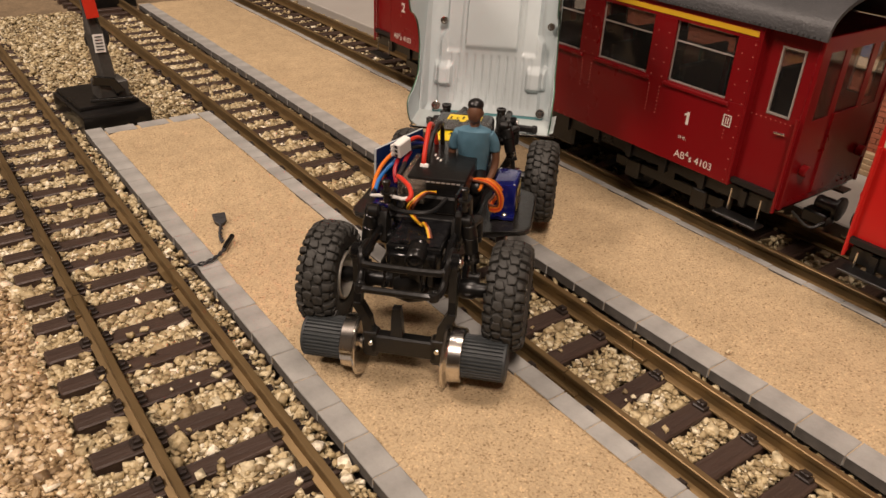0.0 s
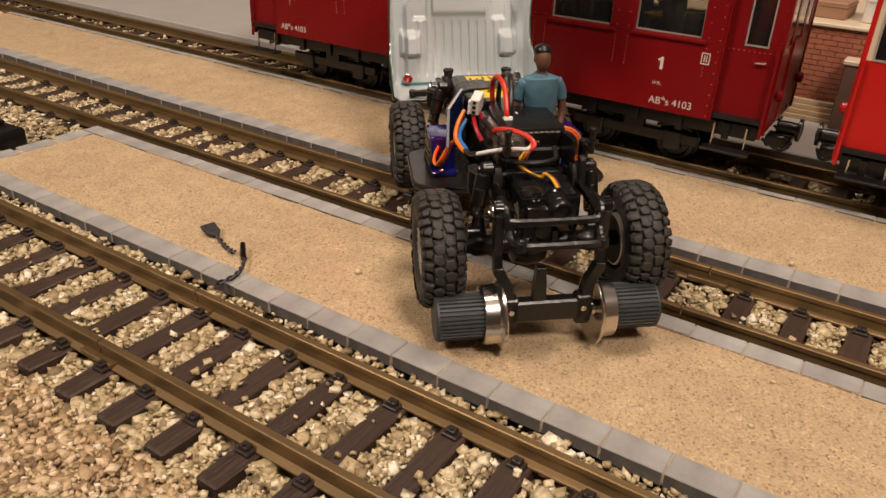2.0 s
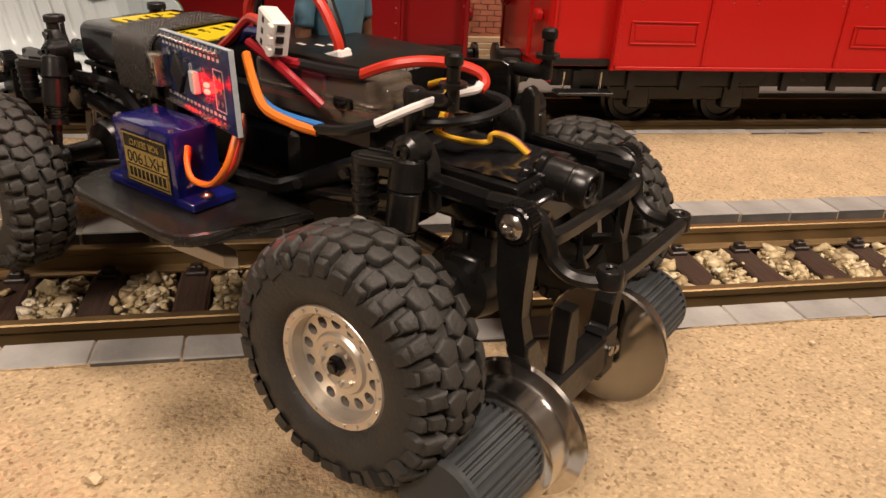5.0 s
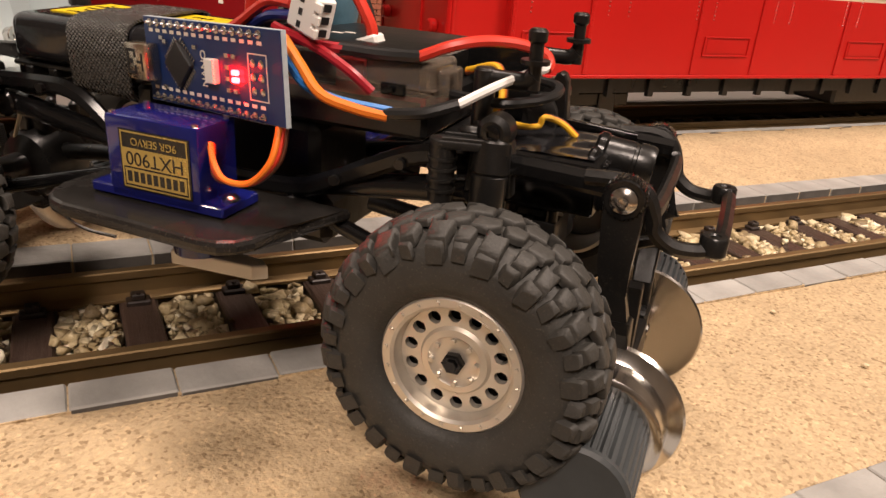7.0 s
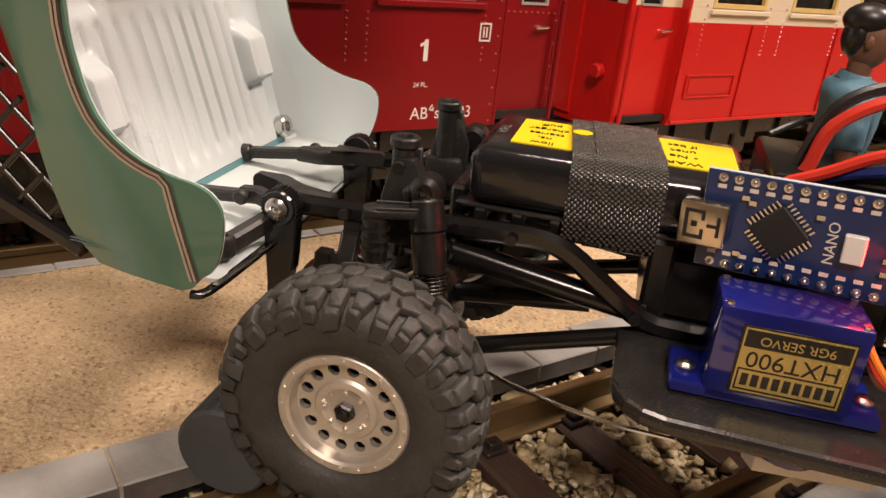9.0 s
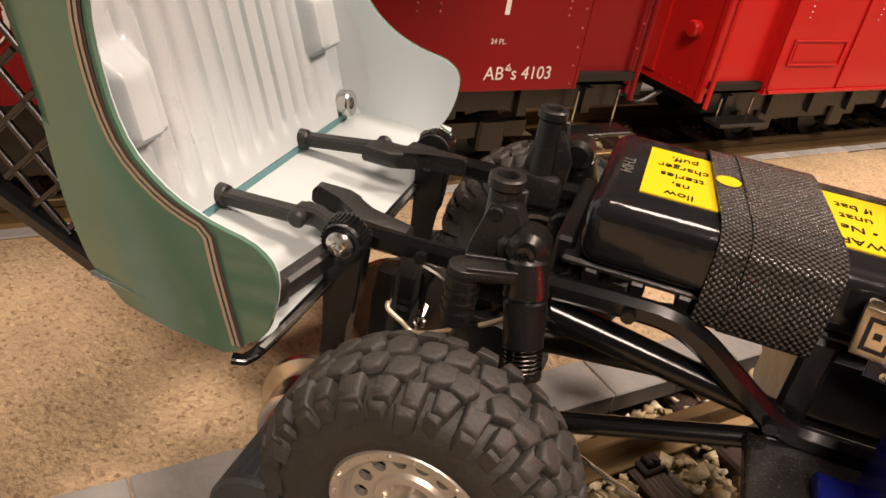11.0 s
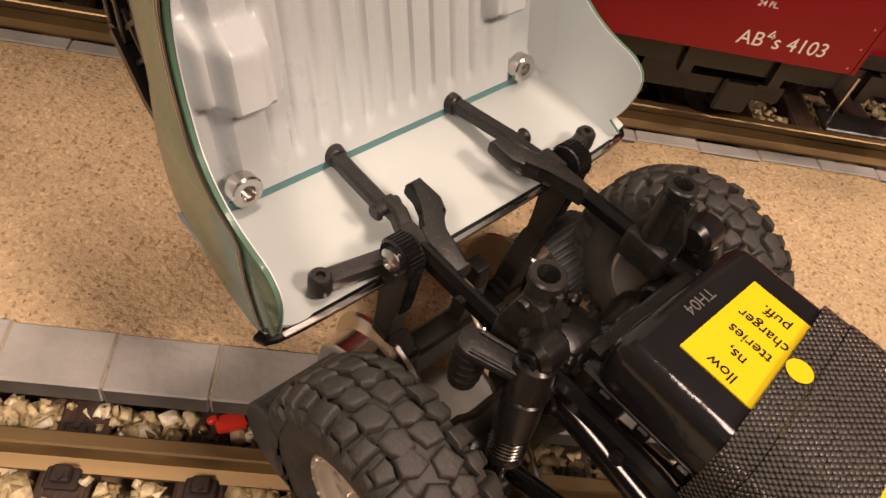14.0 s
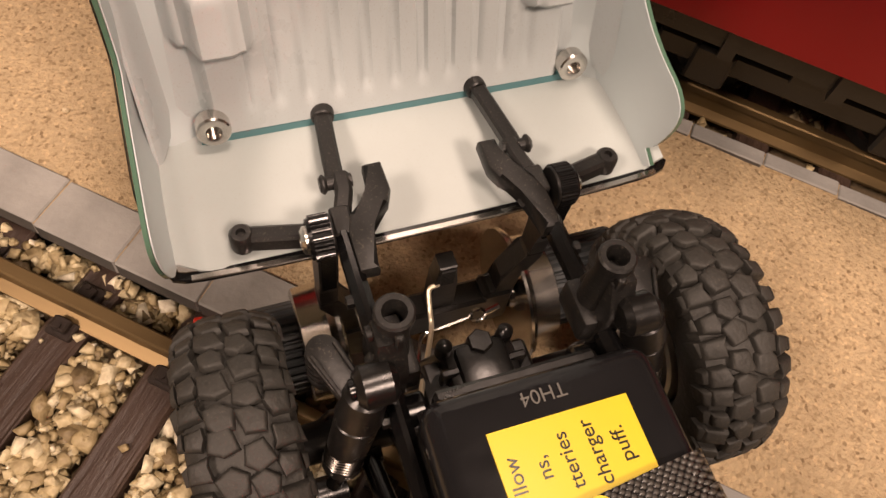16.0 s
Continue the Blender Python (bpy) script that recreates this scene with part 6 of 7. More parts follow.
prism(bm, [(-0.0625, 0.0590), (-0.0672, 0.0590), (-0.0664, 0.0705), (-0.0656, 0.0720), (-0.0646, 0.0724), (-0.0636, 0.0718), (-0.0630, 0.0700)], -0.0198, -0.0168, Matrix(((1, 0, 0, 0), (0, 0, 1, 0), (0, 1, 0, 0), (0, 0, 0, 1))), 0.0005)
part("upright_bracket", bm, M_CHASSIS, truck)


# raised body shell, hinged at the tail: the load bed stands upright with its white underside to the nose
BODY_TILT = 0.285
body_c = lambda z: 0.0012
plate_s = lambda z: 0.1180 + BODY_TILT * (z - 0.054)
EDGE = [(0.0985, 0.0508), (0.0925, 0.0540), (0.0900, 0.0600), (0.0897, 0.0665), (0.0930, 0.0698), (0.0995, 0.0712), (0.1060, 0.0738), (0.1120, 0.0790), (0.1148, 0.0870), (0.1157, 0.0965), (0.1135, 0.1065), (0.1085, 0.1140),
        (0.1010, 0.1195), (0.0940, 0.1225), (0.0905, 0.1280), (0.0890, 0.1400), (0.0890, 0.1700)]
EDGE = [(v.x, v.z) for v in curve_points([(s, 0, z) for s, z in EDGE], 3)]


def wall_sheet(bm, l_in, l_out, far):
    """A side wall of the shell between its arch edge and its back edge, gently bulged."""
    cols = 12
    for l in (l_in, l_out):
        rows = []
        for s, z in EDGE:
            s = s + (0.005 if far and z > 0.053 else 0)
            back = 0.1186 + 0.262 * (z - 0.052) - (0.0030 * (1 - (z - 0.0508) / 0.006) if z < 0.0568 else 0)
            row = []
            sgn = 1 if l > 0 else -1
            for k in range(cols - 3):
                f = k / (cols - 4)
                bulge = 0.0014 * math.sin(math.pi * min(1, max(0, (z - 0.05) / 0.03))) - 0.0010 * f ** 3
                row.append(bm.verts.new((s + (back - s) * f, body_c(z) + l + sgn * bulge, z - (0.0016 * (1 - f) if z < 0.052 else 0))))
            for ds, dl in ((0.0012, 0.0012), (0.0026, 0.0030), (0.0036, 0.0056), (0.0042, 0.0090)):
                row.append(bm.verts.new((back + ds, body_c(z) + l - sgn * (dl + 0.0010), z)))
            rows.append(row)
        for a, b in zip(rows, rows[1:]):
            for k in range(cols):
                bm.faces.new((a[k], a[k + 1], b[k + 1], b[k]))
        if l == l_in:
            first = rows
    for a, b in zip(range(len(rows) - 1), range(1, len(rows))):
        for k in (0, cols):
            bm.faces.new((first[a][k], first[b][k], rows[b][k], rows[a][k]))
    for r in (0, -1):
        for k in range(cols):
            bm.faces.new((first[r][k], first[r][k + 1], rows[r][k + 1], rows[r][k]))


bm = bmesh.new()
wall_sheet(bm, 0.0446, 0.0453, False)
shell = part("body_shell", bm, M_GREEN, truck, "glossy green pickup body shell standing on its tail", smooth=True, at=Matrix.Translation((-0.0012, -0.0012, 0.0004)))
bm = bmesh.new()
wall_sheet(bm, -0.0434, -0.0441, True)
part("side_wall", bm, M_GREEN, shell, smooth=True)
bm = bmesh.new()
wall_sheet(bm, 0.0443, 0.0445, False)
part("side_lining", bm, M_LEXANBLUE, shell, "pale blue-white inner face", smooth=True)
bm = bmesh.new()
wall_sheet(bm, -0.0431, -0.0433, True)
part("side_lining", bm, M_LEXANBLUE, shell, "pale blue-white inner face", smooth=True)

# bed underside: ribbed plate with side channels, wheel pockets and cross groove
bm = bmesh.new()
NL, NZ = 150, 110
grid = []


def step(x, a, b):
    t = min(1, max(0, (x - a) / (b - a)))
    return t * t * (3 - 2 * t)


def relief(l, z):
    """Depth of the moulded underside away from the nose, in metres."""
    a = abs(l)
    d = 0.0
    wide = 0.0355 - 0.004 * step(z, 0.098, 0.104)
    d += 0.0040 * step(a, wide - 0.0012, wide + 0.0012)
    d -= 0.0085 * step(a, 0.0415, 0.0462)
    rib = 0.5 + 0.5 * math.cos(2 * math.pi * l / 0.0056)
    d += 0.0008 * step(rib, 0.55, 0.95) * (1 - step(a, 0.027, 0.030)) * step(z, 0.0570, 0.0600) * (1 - step(z, 0.088, 0.091))
    pocket = step(a, 0.0250, 0.0275) * (1 - step(a, 0.0375, 0.0400)) * step(z, 0.0690, 0.0720) * (1 - step(z, 0.0810, 0.0850))
    d -= 0.0042 * pocket
    panel = (1 - step(a, 0.0170, 0.0185)) * step(z, 0.0925, 0.0960)
    d -= 0.0022 * panel
    side_panel = step(a, 0.0205, 0.022) * (1 - step(a, 0.030, 0.0315)) * step(z, 0.0900, 0.0930)
    d += 0.0012 * side_panel
    return d


for j in range(NZ + 1):
    z = 0.0543 + (0.170 - 0.0543) * j / NZ
    grid.append([bm.verts.new((plate_s(z) + relief((-0.0438 + 0.0886 * i / NL) * 1.04, z), body_c(z) - 0.0438 + 0.0886 * i / NL, z)) for i in range(NL + 1)])
for j in range(NZ):
    for i in range(NL):
        bm.faces.new((grid[j][i], grid[j][i + 1], grid[j + 1][i + 1], grid[j + 1][i]))
part("bed_underside", bm, M_LEXAN, shell, "white ribbed underside of the load bed", smooth=True)
bm = bmesh.new()
o = [bm.verts.new((plate_s(z) + 0.0050, body_c(z) + l, z)) for l, z in ((-0.0365, 0.0515), (0.0375, 0.0515), (0.0375, 0.170), (-0.0365, 0.170))]
o2 = [bm.verts.new(v.co + Vector((0.0008, 0, 0))) for v in o]
bm.faces.new(o)
bm.faces.new(o2)
for k in range(4):
    bm.faces.new((o[k], o[(k + 1) % 4], o2[(k + 1) % 4], o2[k]))
part("bed_outside", bm, M_GREEN, shell)
# tailgate panel along the bottom, turned up at both ends
bm = bmesh.new()
rows = []
for j in range(13):
    f = j / 12
    row = []
    for i in range(61):
        l = -0.0458 + 0.0926 * i / 60
        e = step(abs(l - 0.0005), 0.0390, 0.0463)
        s = 0.0942 + (0.1228 - 0.0942) * f + 0.0012 * e - 0.004 * e * f
        z = 0.0512 + 0.0014 * f - 0.0012 * (1 - f) ** 2 + 0.0030 * e * e
        row.append(bm.verts.new((s, l, z)))
    rows.append(row)
under = [[bm.verts.new(v.co - Vector((0, 0, 0.0006))) for v in r] for r in rows]
for g, flip in ((rows, 0), (under, 1)):
    for a, b in zip(g, g[1:]):
        for i in range(60):
            bm.faces.new((a[i], a[i + 1], b[i + 1], b[i]))
for i in range(60):
    bm.faces.new((rows[0][i], rows[0][i + 1], under[0][i + 1], under[0][i]))
part("tailgate", bm, M_GATE, shell, "white inner face of the tailgate", smooth=True)
# Strip filling the slit: green shell tint plus shade, both put into its colour.
M_TEAL = mat("teal_tint_and_shade", (0.10, 0.25, 0.27), 0.4, scale=60, vary=0.15)
bm = bmesh.new()
box3(bm, 0.1181, 0.1190, -0.0365, 0.0378, 0.0519, 0.0541)
part("seam", bm, M_TEAL, shell, "teal strip for the tint and shade in the slit under the bed plate")
# rear bumper strip below the edge: black with a worn bright lip
bm = bmesh.new()
bar(bm, [(0.0965, 0.0472, 0.0492), (0.0944, 0.0450, 0.0492), (0.0936, 0.0300, 0.0496), (0.0934, 0.0, 0.0498), (0.0938, -0.0300, 0.0500), (0.0946, -0.0440, 0.0502), (0.0965, -0.0470, 0.0502)], 0.0018, 0.0012, 3)
part("rear_bumper", bm, M_GLOSSBLACK, shell, "thin black bumper strip")
bm = bmesh.new()
bar(bm, [(0.0937, 0.0440, 0.0499), (0.0929, 0.0300, 0.0503), (0.0927, 0.0, 0.0505), (0.0931, -0.0300, 0.0507), (0.0939, -0.0440, 0.0509)], 0.0011, 0.0006, 3)
part("bumper_lip", bm, M_STEEL, shell, "worn bright bumper edge")
# pinstripe that follows the wheel arch, then drops to the bumper
STRIPE = [(s, z) for s, z in EDGE if z > 0.0705]


def ribbon(bm, pts, inner, outer, lift):
    n = len(pts)
    va, vb = [], []
    for i, (s, z) in enumerate(pts):
        a, b = pts[max(0, i - 1)], pts[min(n - 1, i + 1)]
        t = Vector((b[0] - a[0], b[1] - a[1])).normalized()
        nn = Vector((t.y, -t.x))
        bul = 0.0014 * math.sin(math.pi * min(1, max(0, (z - 0.05) / 0.03)))
        y = body_c(z) + 0.0453 + bul + lift
        va.append(bm.verts.new((s + nn.x * inner, y, z + nn.y * inner)))
        vb.append(bm.verts.new((s + nn.x * outer, y - 0.0001, z + nn.y * outer)))
    for i in range(n - 1):
        bm.faces.new((va[i], va[i + 1], vb[i + 1], vb[i]))


drop = [(0.0950, 0.0518), (0.0958, 0.0570), (0.0972, 0.0640), (0.0985, 0.0695)]
full = drop + [(s + 0.0008, z) for s, z in STRIPE if s > 0.0988 or z > 0.09]
for n, a, b, m in (("pinstripe", 0.0003, 0.0009, M_PINSTRIPE), ("pinstripe", 0.0011, 0.0017, M_PINSTRIPE), ("pinstripe_line", 0.0009, 0.0011, M_DARKSTRIPE), ("pinstripe_line", -0.0003, 0.0003, M_DARKSTRIPE)):
    bm = bmesh.new()
    ribbon(bm, full, a, b, 0.00035)
    part(n, bm, m, shell)
# socket-head screws in the bed
for l, z, r in ((0.0352, 0.0566, 1.1), (-0.0350, 0.0566, 1.1), (0.0336, 0.1095, 0.9), (-0.0366, 0.1095, 0.9)):
    bm = bmesh.new()
    T = Matrix.Translation((plate_s(z) + 0.0004, l, z)) @ pose(0, 0, 0, 0, -90 + 11, 0)
    lathe(bm, [(0.0028 * r, 0.0), (0.0028 * r, 0.0024), (0.0025 * r, 0.0027), (0.0016 * r, 0.0027), (0.0013 * r, 0.0026), (0.0013 * r, 0.0010), (0, 0.0010)], 24, T)
    part("socket_screw", bm, M_STEEL, shell, "bright socket-head screw", smooth=True)
# black bed rack with mesh on the outside
bm = bmesh.new()
RK = lambda s, z, l=0.037: (s, l, z)
for o in (0.0, 0.0045):
    bar(bm, [RK(0.1640 - o, 0.118), RK(0.1600 - o, 0.092), RK(0.1560 - o, 0.066)], 0.0022, 0.0014)
for k in range(9):
    z = 0.0670 + k * 0.0062
    s = 0.1562 + (z - 0.066) * 0.155
    bar(bm, [RK(s, z), RK(s - 0.0045, z + 0.0004)], 0.0022, 0.0010)
bar(bm, [RK(0.1548, 0.0665), RK(0.1450, 0.0570), RK(0.1250, 0.0480)], 0.0034, 0.0034)
part("bed_rack", bm, M_GLOSSBLACK, shell, "black rack with a diamond mesh")
bm = bmesh.new()
for k in range(-4, 9):
    for d in (1, -1):
        pts = []
        for q in range(12):
            s = 0.1235 + 0.0028 * q
            z = 0.060 + k * 0.0085 + d * (s - 0.139) * 1.0 + (0.0 if d > 0 else 0.004)
            lo = 0.0570 + (s - 0.1440) * 1.0 if s > 0.144 else 0.052
            if z > lo and z < 0.125 and s > plate_s(z) + 0.0085 and s < 0.1515 + (z - 0.066) * 0.155:
                pts.append(RK(s, z))
        if len(pts) > 1:
            bar(bm, [pts[0], pts[-1]], 0.0009, 0.0011)
part("rack_mesh", bm, M_CHASSIS, shell)

def strip_plate(bm, pts, w, z0, z1, bevel=0.0005):
    """A flat bent bar: the (x, y) line widened to w with mitred corners."""
    p = [Vector(q) for q in pts]
    left, right = [], []
    for i in range(len(p)):
        a = (p[i] - p[i - 1]).normalized() if i else (p[1] - p[0]).normalized()
        b = (p[i + 1] - p[i]).normalized() if i < len(p) - 1 else a
        t = (a + b).normalized()
        n = Vector((-t.y, t.x)) * (w / 2 / max(0.6, t.dot(a)))
        left.append(p[i] + n)
        right.append(p[i] - n)
    prism(bm, [tuple(v) for v in left + right[::-1]], z0, z1, None, bevel)


TAIL = Matrix.Translation((-0.0006, -0.0008, 0.0004))
# tail of the frame: clamps, body rods, bumper arms
for side in (1, -1):
    bm = bmesh.new()
    y = side * 0.0175
    inw = 0.0010 if side > 0 else 0.0003
    strip_plate(bm, [(0.0822, side * 0.0160), (0.0893, side * 0.0160), (0.0918, side * 0.0152), (0.0946, side * (0.0120 - inw)), (0.0964, side * (0.0112 - inw)), (0.1018, side * (0.0113 - inw))], 0.0034, 0.0566, 0.0602, 0.0009)
    box3(bm, 0.0895, 0.0950, y - 0.0012, y + 0.0022, 0.0560, 0.0598, 0.0004)
    part("tail_clamp", bm, M_DUSTBLACK, truck, "dusty black clamp", smooth=True, at=TAIL)
    bm = bmesh.new()
    rod(bm, (0.1188, side * 0.0150, 0.0548), (0.1162, side * 0.0153, 0.0551), 0.0023, 0.0021, segs=18, bevel=0.0003)
    bar(bm, [(0.1168, side * 0.0153, 0.0551), (0.1100, side * 0.0160, 0.0558), (0.1012, side * 0.0168, 0.0568)], 0.0032, 0.0026)
    bar(bm, [(0.1020, side * 0.0158, 0.0568), (0.0985, side * 0.0160, 0.0572), (0.0950, side * 0.0172, 0.0566)], 0.0030, 0.0036)
    rod(bm, (0.1010, side * 0.0140, 0.0572), (0.1010, side * 0.0190, 0.0573), 0.0012, segs=14)
    rod(bm, (0.1010, side * 0.0184, 0.0573), (0.1010, side * 0.0197, 0.0573), 0.0017, segs=16, bevel=0.0005)
    part("body_rod", bm, M_DUSTBLACK, truck, smooth=True, at=TAIL)
    bm = bmesh.new()
    bar(bm, [(0.0920, side * 0.0180, 0.0556), (0.0940, side * 0.0250, 0.0544), (0.0962, side * 0.0330, 0.0532)], 0.0031, 0.0040)
    lathe(bm, [(0, 0.0512), (0.0016, 0.0512), (0.0021, 0.0518), (0.0021, 0.0549), (0.0016, 0.0556), (0.0008, 0.0556), (0.0007, 0.0546), (0, 0.0546)], 18, Matrix.Translation((0.0963, side * 0.0342, 0)))
    part("bumper_arm", bm, M_DUSTBLACK, truck, smooth=True, at=TAIL)

# ---- cables on the truck ----
def cable(color, pts, r=0.00095, name="cable", label=""):
    bm = bmesh.new()
    tube(bm, pts, r, 8, 7)
    part(name, bm, WIRES[color], truck, label or color + " insulated cable", smooth=True)


cable("red", [(0.0050, 0.004, 0.0735), (-0.0017, 0.006, 0.0765), (-0.0045, 0.007, 0.0863), (-0.0138, 0.007, 0.0922), (-0.0238, 0.006, 0.0900), (-0.0302, 0.006, 0.0815), (-0.0312, 0.006, 0.0770)], 0.0012)
cable("black", [(0.0050, 0.000, 0.0735), (-0.0006, 0.003, 0.0755), (-0.0045, 0.003, 0.0880), (-0.0130, 0.002, 0.0932), (-0.0230, 0.003, 0.0915), (-0.0285, 0.004, 0.0840), (-0.0300, 0.004, 0.0785)], 0.0012)
cable("red", [(0.0040, 0.010, 0.0745), (-0.0040, 0.012, 0.0790), (-0.0120, 0.014, 0.0840), (-0.0195, 0.017, 0.0845)], 0.0011)
cable("navy", [(0.0040, 0.008, 0.0740), (-0.0060, 0.011, 0.0785), (-0.0130, 0.015, 0.0815), (-0.0200, 0.018, 0.0825)], 0.0010)
cable("black", [(0.0040, 0.006, 0.0740), (-0.0060, 0.009, 0.0775), (-0.0130, 0.013, 0.0795), (-0.0200, 0.017, 0.0808)], 0.0010)
bm = bmesh.new()
K = pose(-0.0245, 0.0185, 0.0834, 6, -12, -25)
box(bm, (0.0092, 0.0044, 0.0078), K, 0.0005)
for k in range(3):
    box(bm, (0.0020, 0.0010, 0.0018), K @ Matrix.Translation((-0.0048, 0.0022, -0.0024 + k * 0.0024)), 0.0002)
cn = part("balance_plug", bm, M_WCONN, truck, "white three-pin battery plug")
bm = bmesh.new()
for k in range(3):
    box(bm, (0.0012, 0.0002, 0.0012), K @ Matrix.Translation((0.0004, 0.00222, -0.0024 + k * 0.0024)))
    box(bm, (0.0002, 0.0016, 0.0014), K @ Matrix.Translation((-0.0047, 0.0, -0.0024 + k * 0.0024)))
part("plug_holes", bm, M_CHIP, cn)
bm = bmesh.new()
box(bm, (0.0052, 0.0042, 0.0040), pose(-0.0305, 0.0055, 0.0765, 0, 20, 0), 0.0005)
part("power_plug", bm, M_WCONN, truck, "white power plug")
cable("orange", [(-0.0215, 0.0235, 0.0790), (-0.0272, 0.0272, 0.0752), (-0.0325, 0.0292, 0.0708), (-0.0392, 0.0285, 0.0689), (-0.0446, 0.0270, 0.0680)], 0.0010)
cable("blue", [(-0.0215, 0.0225, 0.0750), (-0.0275, 0.0262, 0.0716), (-0.0345, 0.0274, 0.0697), (-0.0450, 0.0262, 0.0688)], 0.0010)
cable("black", [(-0.0440, 0.0268, 0.0684), (-0.0510, 0.0262, 0.0695), (-0.0568, 0.0242, 0.0716)], 0.0011, label="black heat-shrink sleeve")
cable("white", [(-0.0564, 0.0244, 0.0714), (-0.0612, 0.0180, 0.0744), (-0.0650, 0.0112, 0.0762), (-0.0664, 0.0062, 0.0764), (-0.0664, 0.0046, 0.0772)], 0.00088)
cable("darkred", [(-0.0170, 0.0165, 0.0780), (-0.0260, 0.0165, 0.0772), (-0.0300, 0.0160, 0.0770)], 0.0011)
cable("black", [(-0.0290, 0.0160, 0.0770), (-0.0380, 0.0152, 0.0768), (-0.0455, 0.0150, 0.0772)], 0.0012, label="black heat-shrink sleeve")
cable("red", [(-0.0450, 0.0150, 0.0772), (-0.0510, 0.0130, 0.0798), (-0.0560, 0.0095, 0.0808), (-0.0610, 0.0055, 0.0804), (-0.0652, 0.0032, 0.0790), (-0.0666, 0.0034, 0.0772), (-0.0665, 0.0050, 0.0762)], 0.0011)
for k, c in enumerate(("orange", "red", "brown")):
    d = k * 0.0011
    cable(c, [(-0.0115, 0.0335 - d * 0.3, 0.0590 - d * 0.2), (-0.0135, 0.0355, 0.0560 - d), (-0.0165, 0.0365 - d * 0.4, 0.0533 - d * 0.3), (-0.0215, 0.0360 - d, 0.0535 - d * 0.2), (-0.0252 - d * 0.3, 0.0345 - d, 0.0580), (-0.0250, 0.0310 - d, 0.0640), (-0.0230, 0.0270, 0.0670)], 0.00062)
for k, c in enumerate(("yellow", "orange", "brown")):
    d = k * 0.0011
    cable(c, [(-0.0480, -0.0040, 0.0725 - d * 0.3), (-0.0556, 0.0006 - d * 0.6, 0.0748), (-0.0588, 0.0060 - d, 0.0702 - d * 0.3), (-0.0575, 0.0064 - d, 0.0662 - d * 0.4), (-0.0612, 0.0025 - d * 0.6, 0.0641 - d * 0.3), (-0.0646, -0.0015 - d * 0.4, 0.0634), (-0.0655, -0.0024 - d * 0.4, 0.0652), (-0.0685, -0.0048 - d * 0.5, 0.0640), (-0.0715, -0.0065 - d * 0.5, 0.0612)], 0.00062)
cable("black", [(-0.0500, 0.0100, 0.0700), (-0.0610, 0.0140, 0.0705), (-0.0680, 0.0060, 0.0712), (-0.0660, -0.0060, 0.0715), (-0.0520, -0.0100, 0.0715)], 0.0010)
for k, c in enumerate(("orange", "red", "orange", "brown")):
    d = 0.0011 * k
    cable(c, [(-0.0240 - d * 0.4, -0.0160, 0.0700), (-0.0250 - d * 0.3, -0.0232 - d * 0.3, 0.0708 - d * 0.5), (-0.0255 - d * 0.2, -0.0288 + d * 0.2, 0.0682 - d * 0.6), (-0.0255, -0.0322 + d * 0.7, 0.0623),
              (-0.0250, -0.0312 + d * 0.4, 0.0555 + d * 0.6), (-0.0235, -0.0262 + d * 0.3, 0.0540 + d), (-0.0170, -0.0270, 0.0560 + d), (-0.0115, -0.0290, 0.0580 + d)], 0.00068)
cable("orange", [(-0.0120, -0.0300, 0.0600), (-0.0150, -0.0270, 0.0650), (-0.0210, -0.0230, 0.0690), (-0.0290, -0.0210, 0.0665)], 0.0008)
cable("darkred", [(-0.0160, 0.0180, 0.0800), (-0.0260, 0.0200, 0.0775), (-0.0330, 0.0200, 0.0740), (-0.0370, 0.0180, 0.0700)], 0.0010)
cable("black", [(0.0020, -0.0120, 0.0790), (-0.0030, -0.0150, 0.0815), (-0.0060, -0.0180, 0.0820)], 0.0007)

# the wheelbase is that of the long chassis: long parts are drawn out along it, compact ones only move
LONG = 1.040
COMPACT = ("wheel", "rail_bogie", "shock_absorber", "shock_tower", "shock_mount", "servo", "controller_board", "axle", "balance_plug", "body_post", "motor")


def lengthen(thing_ob):
    for ob in list(thing_ob.children):
        kids = [ob, *ob.children_recursive]
        if ob.name.split(".")[0] in COMPACT:
            local = [ob.matrix_basis @ Vector(c) for c in ob.bound_box]
            mid = sum(v.x for v in local) / 8
            ob.matrix_basis = Matrix.Translation((mid * (LONG - 1), 0, 0)) @ ob.matrix_basis
            continue
        for kid in kids:
            if kid.matrix_basis.to_3x3() == Matrix.Identity(3):
                kid.data.transform(Matrix.Diagonal((LONG, 1, 1, 1)))
                kid.matrix_basis.translation.x *= LONG
            else:
                kid.matrix_basis.translation.x *= LONG


lengthen(truck)


